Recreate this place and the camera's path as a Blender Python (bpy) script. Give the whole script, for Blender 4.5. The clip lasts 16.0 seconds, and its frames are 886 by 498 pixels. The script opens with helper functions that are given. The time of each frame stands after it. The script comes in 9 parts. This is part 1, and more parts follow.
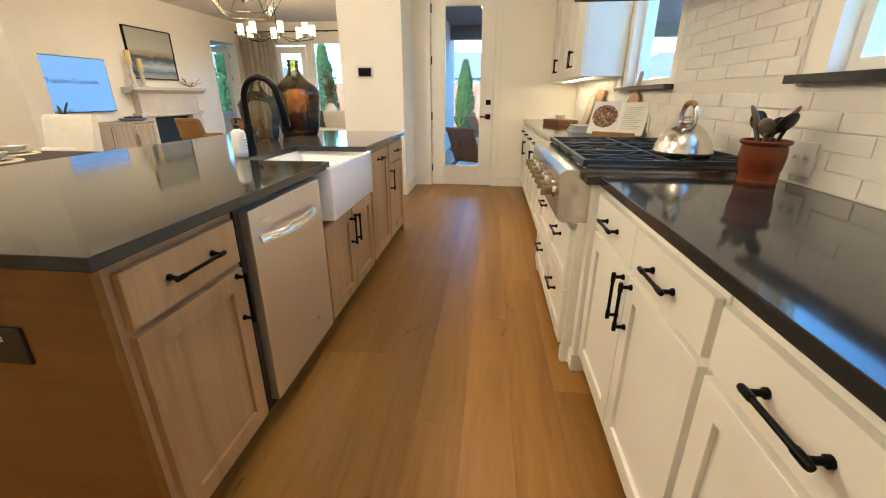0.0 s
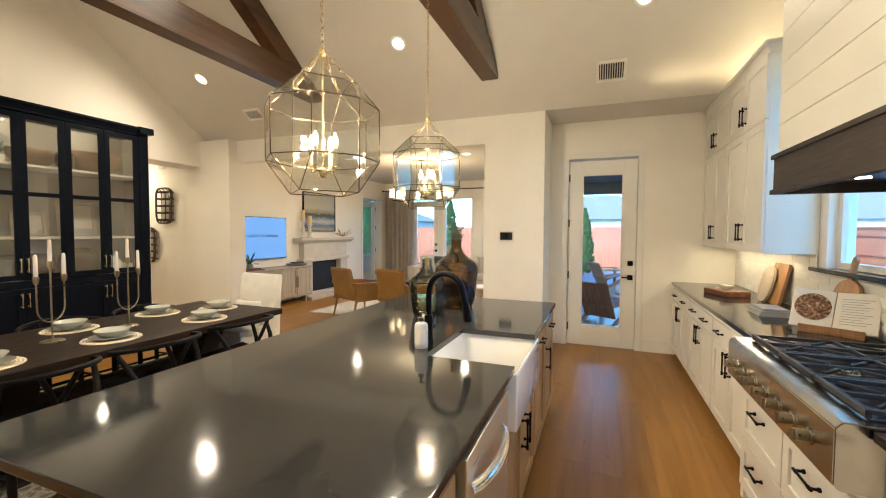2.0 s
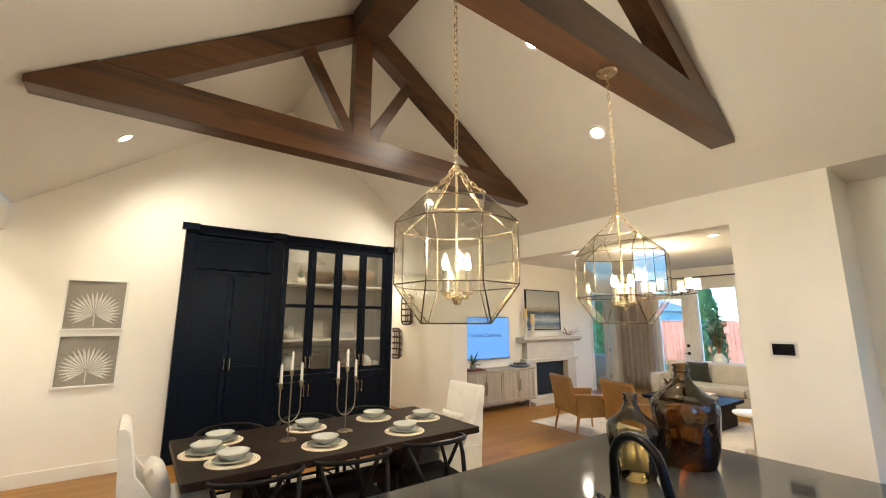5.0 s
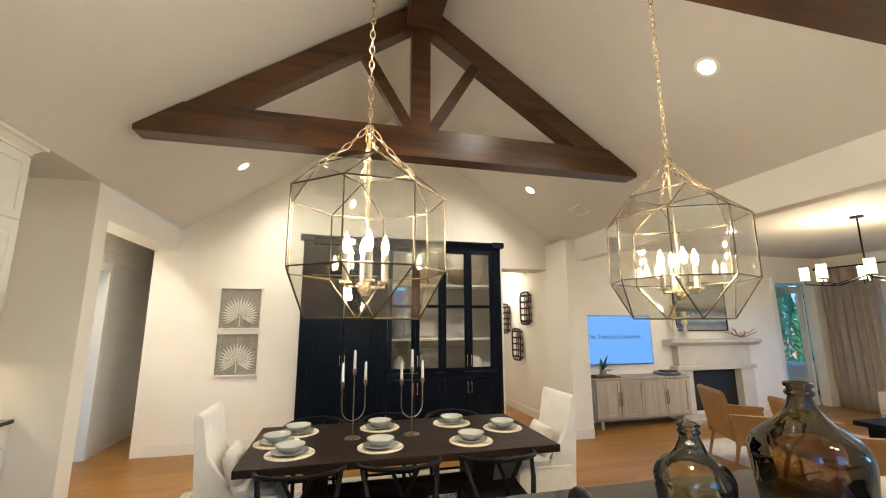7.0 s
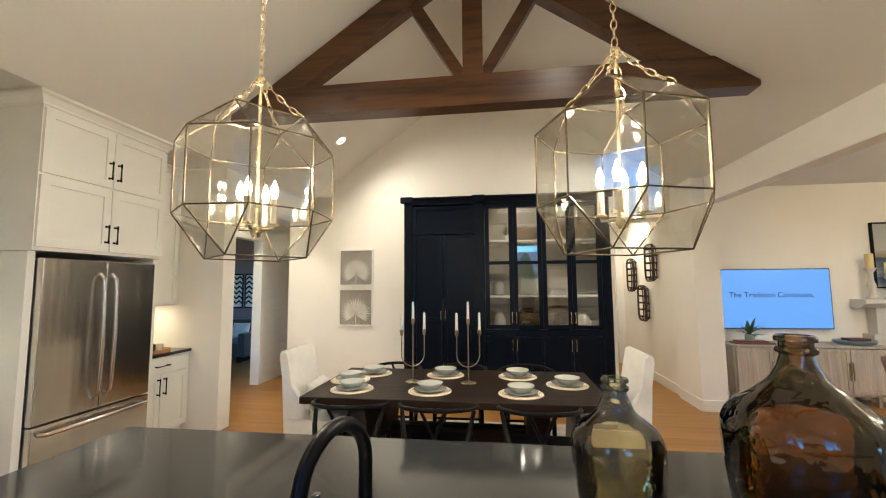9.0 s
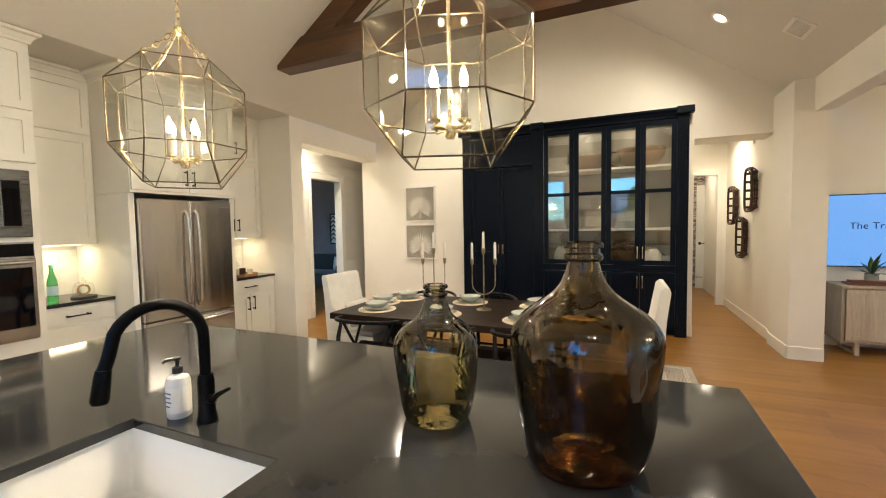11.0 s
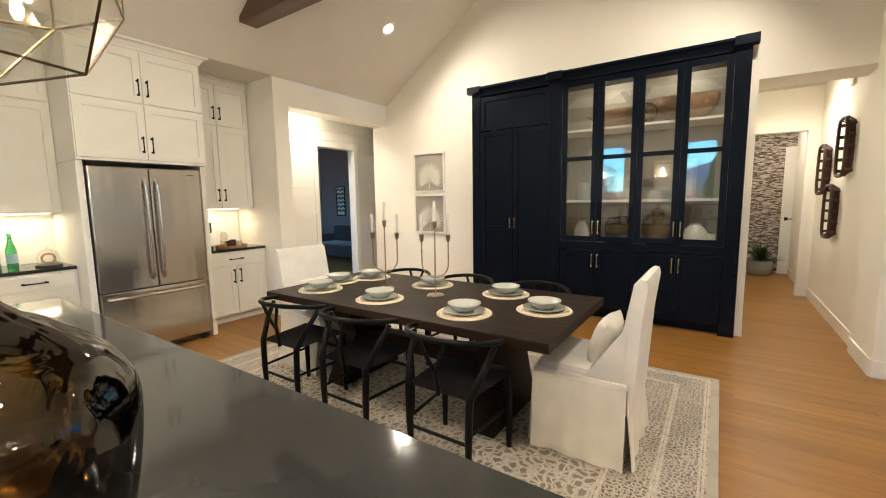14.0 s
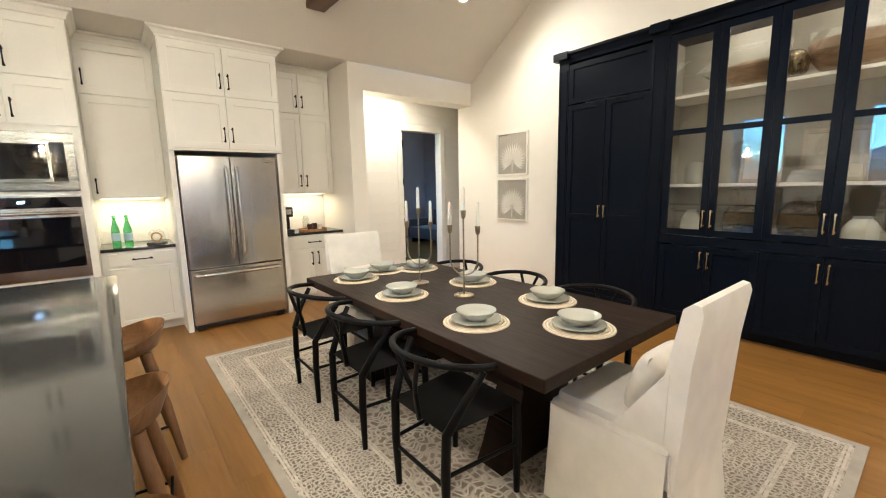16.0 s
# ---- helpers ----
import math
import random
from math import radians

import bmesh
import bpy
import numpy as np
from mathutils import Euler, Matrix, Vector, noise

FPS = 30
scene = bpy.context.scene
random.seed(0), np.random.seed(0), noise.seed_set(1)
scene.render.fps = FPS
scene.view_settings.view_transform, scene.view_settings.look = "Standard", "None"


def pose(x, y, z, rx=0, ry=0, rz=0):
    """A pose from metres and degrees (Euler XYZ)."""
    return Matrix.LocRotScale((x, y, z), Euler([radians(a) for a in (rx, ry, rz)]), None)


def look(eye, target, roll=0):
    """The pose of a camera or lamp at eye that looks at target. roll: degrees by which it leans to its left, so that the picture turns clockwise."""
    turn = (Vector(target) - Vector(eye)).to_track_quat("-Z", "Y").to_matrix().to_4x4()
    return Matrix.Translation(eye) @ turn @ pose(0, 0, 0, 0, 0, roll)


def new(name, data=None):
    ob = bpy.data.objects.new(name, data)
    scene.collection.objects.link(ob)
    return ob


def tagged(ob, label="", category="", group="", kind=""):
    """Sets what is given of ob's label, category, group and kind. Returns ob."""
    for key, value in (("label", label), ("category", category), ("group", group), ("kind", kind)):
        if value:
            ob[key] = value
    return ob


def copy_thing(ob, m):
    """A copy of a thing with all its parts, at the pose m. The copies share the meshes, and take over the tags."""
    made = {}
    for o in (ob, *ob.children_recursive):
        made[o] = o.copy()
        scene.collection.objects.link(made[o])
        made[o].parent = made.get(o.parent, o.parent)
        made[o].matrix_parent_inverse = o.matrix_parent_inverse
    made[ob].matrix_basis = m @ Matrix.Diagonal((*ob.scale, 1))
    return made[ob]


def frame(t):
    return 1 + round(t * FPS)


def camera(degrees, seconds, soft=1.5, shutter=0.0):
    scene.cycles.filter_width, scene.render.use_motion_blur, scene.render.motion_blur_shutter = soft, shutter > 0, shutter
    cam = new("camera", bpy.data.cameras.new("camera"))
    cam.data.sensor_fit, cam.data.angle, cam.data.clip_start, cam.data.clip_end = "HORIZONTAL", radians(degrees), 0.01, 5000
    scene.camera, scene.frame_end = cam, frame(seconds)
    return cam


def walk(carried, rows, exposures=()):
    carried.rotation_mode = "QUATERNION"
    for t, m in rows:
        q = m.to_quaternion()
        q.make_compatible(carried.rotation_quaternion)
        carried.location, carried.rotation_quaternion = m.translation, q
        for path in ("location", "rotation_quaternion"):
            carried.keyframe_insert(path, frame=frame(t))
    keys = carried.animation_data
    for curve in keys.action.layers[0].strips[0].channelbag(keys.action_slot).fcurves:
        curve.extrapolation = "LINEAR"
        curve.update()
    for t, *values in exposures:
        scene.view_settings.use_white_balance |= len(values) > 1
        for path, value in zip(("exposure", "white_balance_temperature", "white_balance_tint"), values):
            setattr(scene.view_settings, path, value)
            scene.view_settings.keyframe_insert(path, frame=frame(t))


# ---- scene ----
cam = camera(94.7, 16.0, 1.1)
PATH = [
    (0, (-0.159, 0.783, 1.21), (-0.368, 2.644, 0.508), 0.0),
    (0.5, (-0.277, 0.775, 1.279), (-0.634, 2.648, 0.674), -0.2),
    (1, (-0.389, 0.805, 1.422), (-0.883, 2.685, 0.95), -0.2),
    (1.5, (-0.492, 0.841, 1.485), (-1.108, 2.723, 1.206), 0.2),
    (2, (-0.576, 0.868, 1.525), (-1.293, 2.733, 1.441), 0.3),
    (2.5, (-0.616, 0.908, 1.582), (-1.437, 2.729, 1.669), 0.3),
    (3, (-0.611, 0.974, 1.633), (-1.56, 2.72, 1.857), 0.3),
    (3.5, (-0.58, 1.037, 1.66), (-1.68, 2.68, 1.965), 0.3),
    (4, (-0.532, 1.099, 1.682), (-1.808, 2.602, 2.021), 0.4),
    (4.5, (-0.534, 1.255, 1.695), (-1.973, 2.599, 2.049), 0.2),
    (5, (-0.491, 1.431, 1.706), (-2.08, 2.593, 2.057), 0.1),
    (5.2, (-0.46, 1.531, 1.7), (-2.105, 2.612, 2.053), 0.2),
    (7.5, (-0.449, 2.587, 1.688), (-2.395, 2.897, 2.027), -0.2),
    (8, (-0.491, 2.821, 1.682), (-2.463, 2.944, 1.992), -0.2),
    (8.5, (-0.499, 3.049, 1.646), (-2.48, 2.976, 1.907), -0.5),
    (9, (-0.468, 3.265, 1.603), (-2.442, 2.997, 1.78), -0.4),
    (9.5, (-0.514, 3.468, 1.57), (-2.464, 3.034, 1.657), -0.6),
    (11.8, (-0.722, 4.443, 1.498), (-2.484, 3.514, 1.319), -1.0),
    (12, (-0.767, 4.517, 1.501), (-2.514, 3.564, 1.308), -1.0),
    (12.5, (-0.937, 4.672, 1.489), (-2.647, 3.655, 1.278), -0.9),
    (13, (-1.235, 4.671, 1.494), (-2.919, 3.617, 1.266), -0.9),
    (13.5, (-1.458, 4.662, 1.465), (-3.125, 3.58, 1.235), -1.0),
    (14, (-1.646, 4.713, 1.455), (-3.291, 3.598, 1.222), -0.9),
    (14.5, (-1.809, 4.776, 1.452), (-3.397, 3.586, 1.204), -0.9),
    (15, (-2.019, 4.841, 1.411), (-3.514, 3.537, 1.159), -1.0),
    (15.5, (-2.204, 4.886, 1.416), (-3.581, 3.461, 1.149), -0.9),
    (16, (-2.362, 4.918, 1.458), (-3.601, 3.376, 1.157), -1.1),
]
EXPOSURES = [(0, 3.05, 6700, 10), (1.5, 2.93, 6650, 10), (3.5, 2.74, 6600, 10), (5, 2.92, 6300, 10), (9, 2.76, 5950, 10), (12, 2.76, 6550, 10), (14, 2.94, 6150, 10), (16, 3.02, 5850, 10)]
walk(cam, [(t, look(eye, target, roll)) for t, eye, target, roll in PATH], EXPOSURES)

# ---- world and sun ----
world = bpy.data.worlds.new("sky")
scene.world = world
world.use_nodes = True
wn = world.node_tree
bg = wn.nodes["Background"]
sky = wn.nodes.new("ShaderNodeTexSky")
sky.sky_type, sky.sun_disc = "NISHITA", False
sky.sun_elevation, sky.sun_rotation = radians(32), radians(200)
sky.dust_density, sky.ozone_density = 0.4, 3.0
cool = wn.nodes.new("ShaderNodeMix")
cool.data_type, cool.blend_type = "RGBA", "MULTIPLY"
cool.inputs[0].default_value = 1.0
cool.inputs[7].default_value = (0.50, 0.97, 1.25, 1)
wn.links.new(sky.outputs[0], cool.inputs[6])
wn.links.new(cool.outputs[2], bg.inputs[0])
bg.inputs[1].default_value = 0.15
sun = new("sun", bpy.data.lights.new("sun", "SUN"))
sun.data.energy, sun.data.angle, sun.data.color = 1.4, radians(12), (1, 0.95, 0.88)
sun.matrix_world = look((0, 0, 0), (0.3, 0.75, -0.55))

CAN_LIGHT, PENDANT_LIGHT = 11.5, 11.8
WARM = (1.0, 0.88, 0.69)


def lamp(name, kind, at, energy, colour=WARM, radius=0.05, aim=None, spot=None, size=None):
    """A lamp of the place."""
    ob = new(name, bpy.data.lights.new(name, kind))
    ob.data.energy, ob.data.color = energy, colour
    if kind != "AREA":
        ob.data.shadow_soft_size = radius
    else:
        ob.data.shape, ob.data.size, ob.data.size_y = "RECTANGLE", size[0], size[1]
    if spot:
        ob.data.spot_size, ob.data.spot_blend = radians(spot), 1.0
    ob.matrix_world = look(at, aim) if aim else pose(*at)
    return ob


# ---- materials ----
class Mat:
    """A node material with small helpers."""

    def __init__(self, name, colour=(0.8, 0.8, 0.8), rough=0.5, metal=0.0, **more):
        self.m = bpy.data.materials.new(name)
        self.m.use_nodes = True
        self.t = self.m.node_tree
        self.b = self.t.nodes["Principled BSDF"]
        self.b.inputs["Base Color"].default_value = (*colour, 1)
        self.b.inputs["Roughness"].default_value = rough
        self.b.inputs["Metallic"].default_value = metal
        for key, value in more.items():
            self.b.inputs[key].default_value = value

    def node(self, kind, **values):
        n = self.t.nodes.new(kind)
        for key, value in values.items():
            n.inputs[key].default_value = value
        return n

    def link(self, a, b):
        self.t.links.new(a, b)

    def coords(self, scale=(1, 1, 1), which="Object", rot=(0, 0, 0)):
        c = self.node("ShaderNodeTexCoord")
        m = self.node("ShaderNodeMapping")
        m.inputs["Scale"].default_value = scale
        m.inputs["Rotation"].default_value = [radians(r) for r in rot]
        self.link(c.outputs[which], m.inputs[0])
        return m.outputs[0]

    def noise(self, vec, scale, detail=4.0, rough=0.55, distortion=0.0):
        n = self.node("ShaderNodeTexNoise", Scale=scale, Detail=detail, Roughness=rough, Distortion=distortion)
        self.link(vec, n.inputs["Vector"])
        return n.outputs["Fac"]

    def ramp(self, fac, stops):
        r = self.node("ShaderNodeValToRGB")
        e = r.color_ramp.elements
        while len(e) < len(stops):
            e.new(0.5)
        for el, (p, c) in zip(e, stops):
            el.position, el.color = p, (*c, 1)
        self.link(fac, r.inputs[0])
        return r.outputs[0]

    def mix(self, fac, a, b, mode="MIX"):
        n = self.t.nodes.new("ShaderNodeMix")
        n.data_type, n.blend_type = "RGBA", mode
        for sock, v in ((n.inputs[0], fac), (n.inputs[6], a), (n.inputs[7], b)):
            if isinstance(v, (int, float)):
                sock.default_value = v
            elif isinstance(v, tuple):
                sock.default_value = (*v, 1)
            else:
                self.link(v, sock)
        return n.outputs[2]

    def math(self, op, a, b=0.0):
        n = self.t.nodes.new("ShaderNodeMath")
        n.operation = op
        for sock, v in zip(n.inputs, (a, b)):
            if isinstance(v, (int, float)):
                sock.default_value = v
            else:
                self.link(v, sock)
        return n.outputs[0]

    def bump(self, height, strength=0.2, distance=0.01):
        n = self.node("ShaderNodeBump", Strength=strength, Distance=distance)
        self.link(height, n.inputs["Height"])
        self.link(n.outputs[0], self.b.inputs["Normal"])

    def base(self, out):
        self.link(out, self.b.inputs["Base Color"])

    def rough(self, out):
        self.link(out, self.b.inputs["Roughness"])


def painted(name, colour, rough=0.5, vary=0.04, bump=0.06, scale=3.0, grain=220.0, specular=0.5):
    """Paint: broad uneven tone, roller stipple in the relief."""
    m = Mat(name, colour, rough, **{"Specular IOR Level": specular})
    v = m.coords()
    n = m.noise(v, scale, 5)
    lo = tuple(c * (1 - vary) for c in colour)
    hi = tuple(min(1, c * (1 + vary)) for c in colour)
    m.base(m.ramp(n, [(0.3, lo), (0.7, hi)]))
    g = m.noise(v, grain, 2)
    m.bump(g, bump, 0.002)
    r = m.noise(v, scale * 4, 3)
    m.rough(m.ramp(r, [(0.3, (rough * 0.88,) * 3), (0.7, (min(1, rough * 1.1),) * 3)]))
    return m.m


def wooden(name, dark, light, rough=0.45, along="y", scale=1.0, ring=0.5, bump=0.12, per_piece=0.18, knots=0.0, specular=0.5, flat_knots=False):
    """Wood with grain along one axis; every piece differs a little."""
    m = Mat(name, light, rough, **{"Specular IOR Level": specular})
    s = {"x": (0.07, 1, 1), "y": (1, 0.07, 1), "z": (1, 1, 0.07)}[along]
    c = m.node("ShaderNodeTexCoord")
    oi = m.node("ShaderNodeObjectInfo")
    shift = m.node("ShaderNodeVectorMath")
    shift.operation = "MULTIPLY_ADD"
    comb = m.node("ShaderNodeCombineXYZ")
    for k in range(3):
        m.link(oi.outputs["Random"], comb.inputs[k])
    m.link(comb.outputs[0], shift.inputs[0])
    shift.inputs[1].default_value = (37.0, 51.0, 23.0)
    m.link(c.outputs["Object"], shift.inputs[2])
    mp = m.node("ShaderNodeMapping")
    mp.inputs["Scale"].default_value = [k * scale for k in s]
    m.link(shift.outputs[0], mp.inputs[0])
    v = mp.outputs[0]
    broad = m.noise(v, 9, 5, 0.6, 1.2)
    fine = m.noise(v, 70, 6, 0.7, 0.3)
    tone = m.math("ADD", m.math("MULTIPLY", broad, 0.65), m.math("MULTIPLY", fine, 0.35))
    col = m.ramp(tone, [(0.34, dark), (0.62, light)])
    shade = m.math("ADD", 1 - per_piece / 2, m.math("MULTIPLY", oi.outputs["Random"], per_piece))
    hsv = m.node("ShaderNodeHueSaturation")
    m.link(shade, hsv.inputs["Value"])
    m.link(col, hsv.inputs["Color"])
    out = hsv.outputs[0]
    if knots:
        mk = m.node("ShaderNodeMapping")
        mk.inputs["Scale"].default_value = [1.0 if k == 1 else 0.35 for k in s]
        m.link(shift.outputs[0], mk.inputs[0])
        vo = m.node("ShaderNodeTexVoronoi", Scale=2.6)
        m.link(mk.outputs[0], vo.inputs["Vector"])
        wob = m.math("ADD", vo.outputs["Distance"], m.math("MULTIPLY", m.noise(mk.outputs[0], 30, 3), 0.03))
        k = m.ramp(wob, [(0.06, (1, 1, 1)), (0.085, (0.45, 0.45, 0.45)), (0.14, (0, 0, 0))])
        kf = m.math("MULTIPLY", k, knots)
        if flat_knots:
            streak = m.noise(mk.outputs[0], 9.0, 4, 0.6, 0.9)
            kf = m.math("MULTIPLY", m.ramp(streak, [(0.66, (0, 0, 0)), (0.71, (0.5, 0.5, 0.5)), (0.76, (1, 1, 1))]), knots)
        out = m.mix(kf, out, tuple(d * 0.35 for d in dark))
    m.base(out)
    m.rough(m.ramp(fine, [(0.3, (rough * 0.8,) * 3), (0.7, (min(1, rough * 1.2),) * 3)]))
    m.bump(fine, bump, 0.002)
    return m.m


def metal_mat(name, colour, rough=0.25, brushed=None, aniso=0.0):
    m = Mat(name, colour, rough, 1.0)
    if brushed:
        s = {"x": (1, 90, 90), "z": (90, 90, 1), "y": (90, 1, 90)}[brushed]
        v = m.coords(s)
        n = m.noise(v, 6, 4)
        m.rough(m.ramp(n, [(0.25, (rough * 0.8,) * 3), (0.75, (rough * 1.25,) * 3)]))
        wave = m.noise(m.coords((3.2, 3.2, 0.16)), 1.6, 2)
        m.bump(m.math("ADD", m.math("MULTIPLY", n, 0.02), wave), 0.30, 0.016)
    else:
        n = m.noise(m.coords(), 40, 4)
        m.rough(m.ramp(n, [(0.3, (rough * 0.75,) * 3), (0.7, (rough * 1.3,) * 3)]))
    return m.m


def fabric(name, colour, rough=0.9, weave=500.0, vary=0.08, bump=0.25, sheen=0.25):
    m = Mat(name, colour, rough)
    v = m.coords()
    n = m.noise(v, 6, 5)
    m.base(m.ramp(n, [(0.3, tuple(c * (1 - vary) for c in colour)), (0.7, tuple(min(1, c * (1 + vary)) for c in colour))]))
    w1 = m.node("ShaderNodeTexWave", Scale=weave / 6)
    w1.bands_direction = "X"
    w2 = m.node("ShaderNodeTexWave", Scale=weave / 6)
    w2.bands_direction = "Z"
    m.link(v, w1.inputs["Vector"])
    m.link(v, w2.inputs["Vector"])
    wr = m.noise(v, 14, 3)
    m.bump(m.math("ADD", m.math("MULTIPLY", m.math("ADD", w1.outputs["Fac"], w2.outputs["Fac"]), 0.12), wr), bump, 0.006)
    m.b.inputs["Sheen Weight"].default_value = sheen
    return m.m


def blown_glass(name, tint, base_tint, height):
    """Thin-walled bottle glass, thicker and darker towards the foot, with an uneven glossy surface."""
    m = Mat(name)
    t = m.t
    v = m.coords((1, 1, 0.7))
    c = m.node("ShaderNodeTexCoord")
    s = m.node("ShaderNodeSeparateXYZ")
    m.link(c.outputs["Object"], s.inputs[0])
    swirl = m.noise(m.coords((1, 1, 1.6)), 9, 4, 0.6, 1.5)
    level = m.math("ADD", m.math("DIVIDE", s.outputs[2], height), m.math("MULTIPLY", m.math("SUBTRACT", swirl, 0.5), 0.5))
    tr = t.nodes.new("ShaderNodeBsdfTransparent")
    m.link(m.ramp(level, [(0.12, base_tint), (0.58, tint), (0.9, tuple(x ** 0.55 for x in tint))]), tr.inputs[0])
    gl = t.nodes.new("ShaderNodeBsdfGlossy")
    gl.inputs["Roughness"].default_value = 0.006
    bump = m.node("ShaderNodeBump", Strength=0.22, Distance=0.03)
    m.link(m.math("ADD", m.noise(v, 10, 2, 0.5, 1.2), m.math("MULTIPLY", m.noise(v, 34, 1), 0.2)), bump.inputs["Height"])
    fr = m.node("ShaderNodeFresnel", IOR=1.72)
    m.link(bump.outputs[0], gl.inputs["Normal"])
    m.link(bump.outputs[0], fr.inputs["Normal"])
    mx = t.nodes.new("ShaderNodeMixShader")
    m.link(fr.outputs[0], mx.inputs[0])
    m.link(tr.outputs[0], mx.inputs[1])
    m.link(gl.outputs[0], mx.inputs[2])
    m.link(mx.outputs[0], t.nodes["Material Output"].inputs[0])
    return m.m


def pane_mat(name, tint=(0.97, 0.98, 0.98), gloss=0.08):
    """A thin pane: clear, with a Fresnel gloss."""
    m = Mat(name)
    t = m.t
    tr = t.nodes.new("ShaderNodeBsdfTransparent")
    tr.inputs[0].default_value = (*tint, 1)
    gl = t.nodes.new("ShaderNodeBsdfGlossy")
    gl.inputs["Roughness"].default_value = 0.02
    fr = t.nodes.new("ShaderNodeLayerWeight")
    fr.inputs[0].default_value = 0.5
    edge = m.math("POWER", fr.outputs["Facing"], 4.0)
    cl = m.math("ADD", gloss, m.math("MULTIPLY", edge, 0.55))
    mx = t.nodes.new("ShaderNodeMixShader")
    m.link(cl, mx.inputs[0])
    m.link(tr.outputs[0], mx.inputs[1])
    m.link(gl.outputs[0], mx.inputs[2])
    m.link(mx.outputs[0], t.nodes["Material Output"].inputs[0])
    return m.m


def glow(name, colour, strength):
    return Mat(name, (0.9, 0.9, 0.88), 0.4, **{"Emission Color": (*colour, 1), "Emission Strength": strength}).m


# Walls raised and ceiling held darker: brighter light on the walls put into paint.
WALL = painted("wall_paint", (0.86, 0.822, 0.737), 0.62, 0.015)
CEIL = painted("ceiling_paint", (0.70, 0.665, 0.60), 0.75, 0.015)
TRIM = painted("trim_paint", (0.82, 0.80, 0.74), 0.35, 0.015, 0.03)
CABINET_WHITE = painted("white_cabinet_paint", (0.80, 0.78, 0.71), 0.36, 0.02, 0.03)
NAVY = painted("navy_cabinet_paint", (0.0030, 0.0056, 0.0118), 0.34, 0.12, 0.04, specular=0.12)
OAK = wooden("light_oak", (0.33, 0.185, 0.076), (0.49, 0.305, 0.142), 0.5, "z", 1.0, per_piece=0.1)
# Same oak for the island end, with shade and warm light in its colour.
OAK_SHADED = wooden("shaded_light_oak", (0.20, 0.082, 0.010), (0.265, 0.116, 0.018), 0.5, "x", 1.0, per_piece=0.08)
FLOOR_WOOD = wooden("oak_floor_boards", (0.215, 0.100, 0.021), (0.345, 0.170, 0.043), 0.36, "y", 0.55, bump=0.05, per_piece=0.13, knots=0.8, specular=0.3, flat_knots=True)
BEAM = wooden("dark_stained_beam", (0.017, 0.007, 0.0028), (0.105, 0.045, 0.016), 0.36, "y", 0.42, bump=0.25, per_piece=0.3, knots=0.5)
TABLE_WOOD = wooden("dark_walnut_table", (0.009, 0.005, 0.0035), (0.024, 0.0135, 0.0085), 0.48, "y", 1.0, bump=0.15, specular=0.16)
STOOL_WOOD = wooden("warm_stool_wood", (0.14, 0.065, 0.025), (0.30, 0.155, 0.065), 0.4, "z", 1.0)
HOOD_WOOD = wooden("hood_band_wood", (0.010, 0.006, 0.004), (0.030, 0.018, 0.012), 0.5, "y", 1.0, bump=0.2)
BOARD_WOOD = wooden("cutting_board_wood", (0.22, 0.10, 0.035), (0.46, 0.25, 0.11), 0.45, "z", 1.5)
GREY_WOOD = wooden("whitewashed_wood", (0.34, 0.28, 0.21), (0.52, 0.45, 0.36), 0.55, "z", 1.5)
BLACK_WOOD = wooden("black_stained_wood", (0.003, 0.003, 0.0034), (0.007, 0.0066, 0.0066), 0.4, "z", 1.0, per_piece=0.1, specular=0.12)
CEDAR = wooden("cedar_fence_boards", (0.30, 0.095, 0.050), (0.44, 0.165, 0.095), 0.7, "z", 0.5)
TEAK = wooden("teak_slats", (0.30, 0.095, 0.045), (0.46, 0.17, 0.085), 0.6, "z", 1.0)
STEEL = metal_mat("brushed_steel", (0.60, 0.57, 0.53), 0.19, "z")
STEEL_SATIN = metal_mat("satin_steel", (0.84, 0.83, 0.79), 0.38, "z")
STEEL_DIM = metal_mat("dim_brushed_steel", (0.15, 0.148, 0.14), 0.26, "x")
STEEL_BAR = metal_mat("polished_steel", (0.72, 0.70, 0.66), 0.16)
CHROME = metal_mat("kettle_steel", (0.72, 0.68, 0.62), 0.2, "z")
BLACK_METAL = metal_mat("black_metal", (0.012, 0.012, 0.013), 0.38)
IRON = Mat("cast_iron", (0.025, 0.028, 0.034), 0.42).m
BRASS = metal_mat("brass", (0.70, 0.57, 0.34), 0.24)
AGED_BRASS = metal_mat("aged_brass", (0.38, 0.32, 0.22), 0.32)
DARK_BRASS = metal_mat("dark_brass_came", (0.11, 0.08, 0.042), 0.35)
CLEAR = pane_mat("clear_pane", (0.975, 0.98, 0.965), 0.06)
CABINET_PANE = pane_mat("cabinet_pane", (0.96, 0.96, 0.94), 0.12)
WINDOW_PANE = pane_mat("window_pane", (0.96, 0.985, 1.0), 0.05)
SMOKED = blown_glass("smoked_bottle_glass", (0.62, 0.45, 0.205), (0.15, 0.066, 0.020), 0.55)
OLIVE = blown_glass("olive_bottle_glass", (0.86, 0.81, 0.60), (0.66, 0.57, 0.34), 0.415)
FIRECLAY = Mat("white_fireclay", (0.84, 0.83, 0.80), 0.12, **{"Coat Weight": 0.6}).m
CERAMIC = Mat("sage_ceramic", (0.36, 0.365, 0.315), 0.22).m
BOWL_GLAZE = Mat("pale_sage_glaze", (0.50, 0.50, 0.435), 0.18).m
CREAM_CERAMIC = Mat("cream_ceramic", (0.66, 0.66, 0.58), 0.2).m
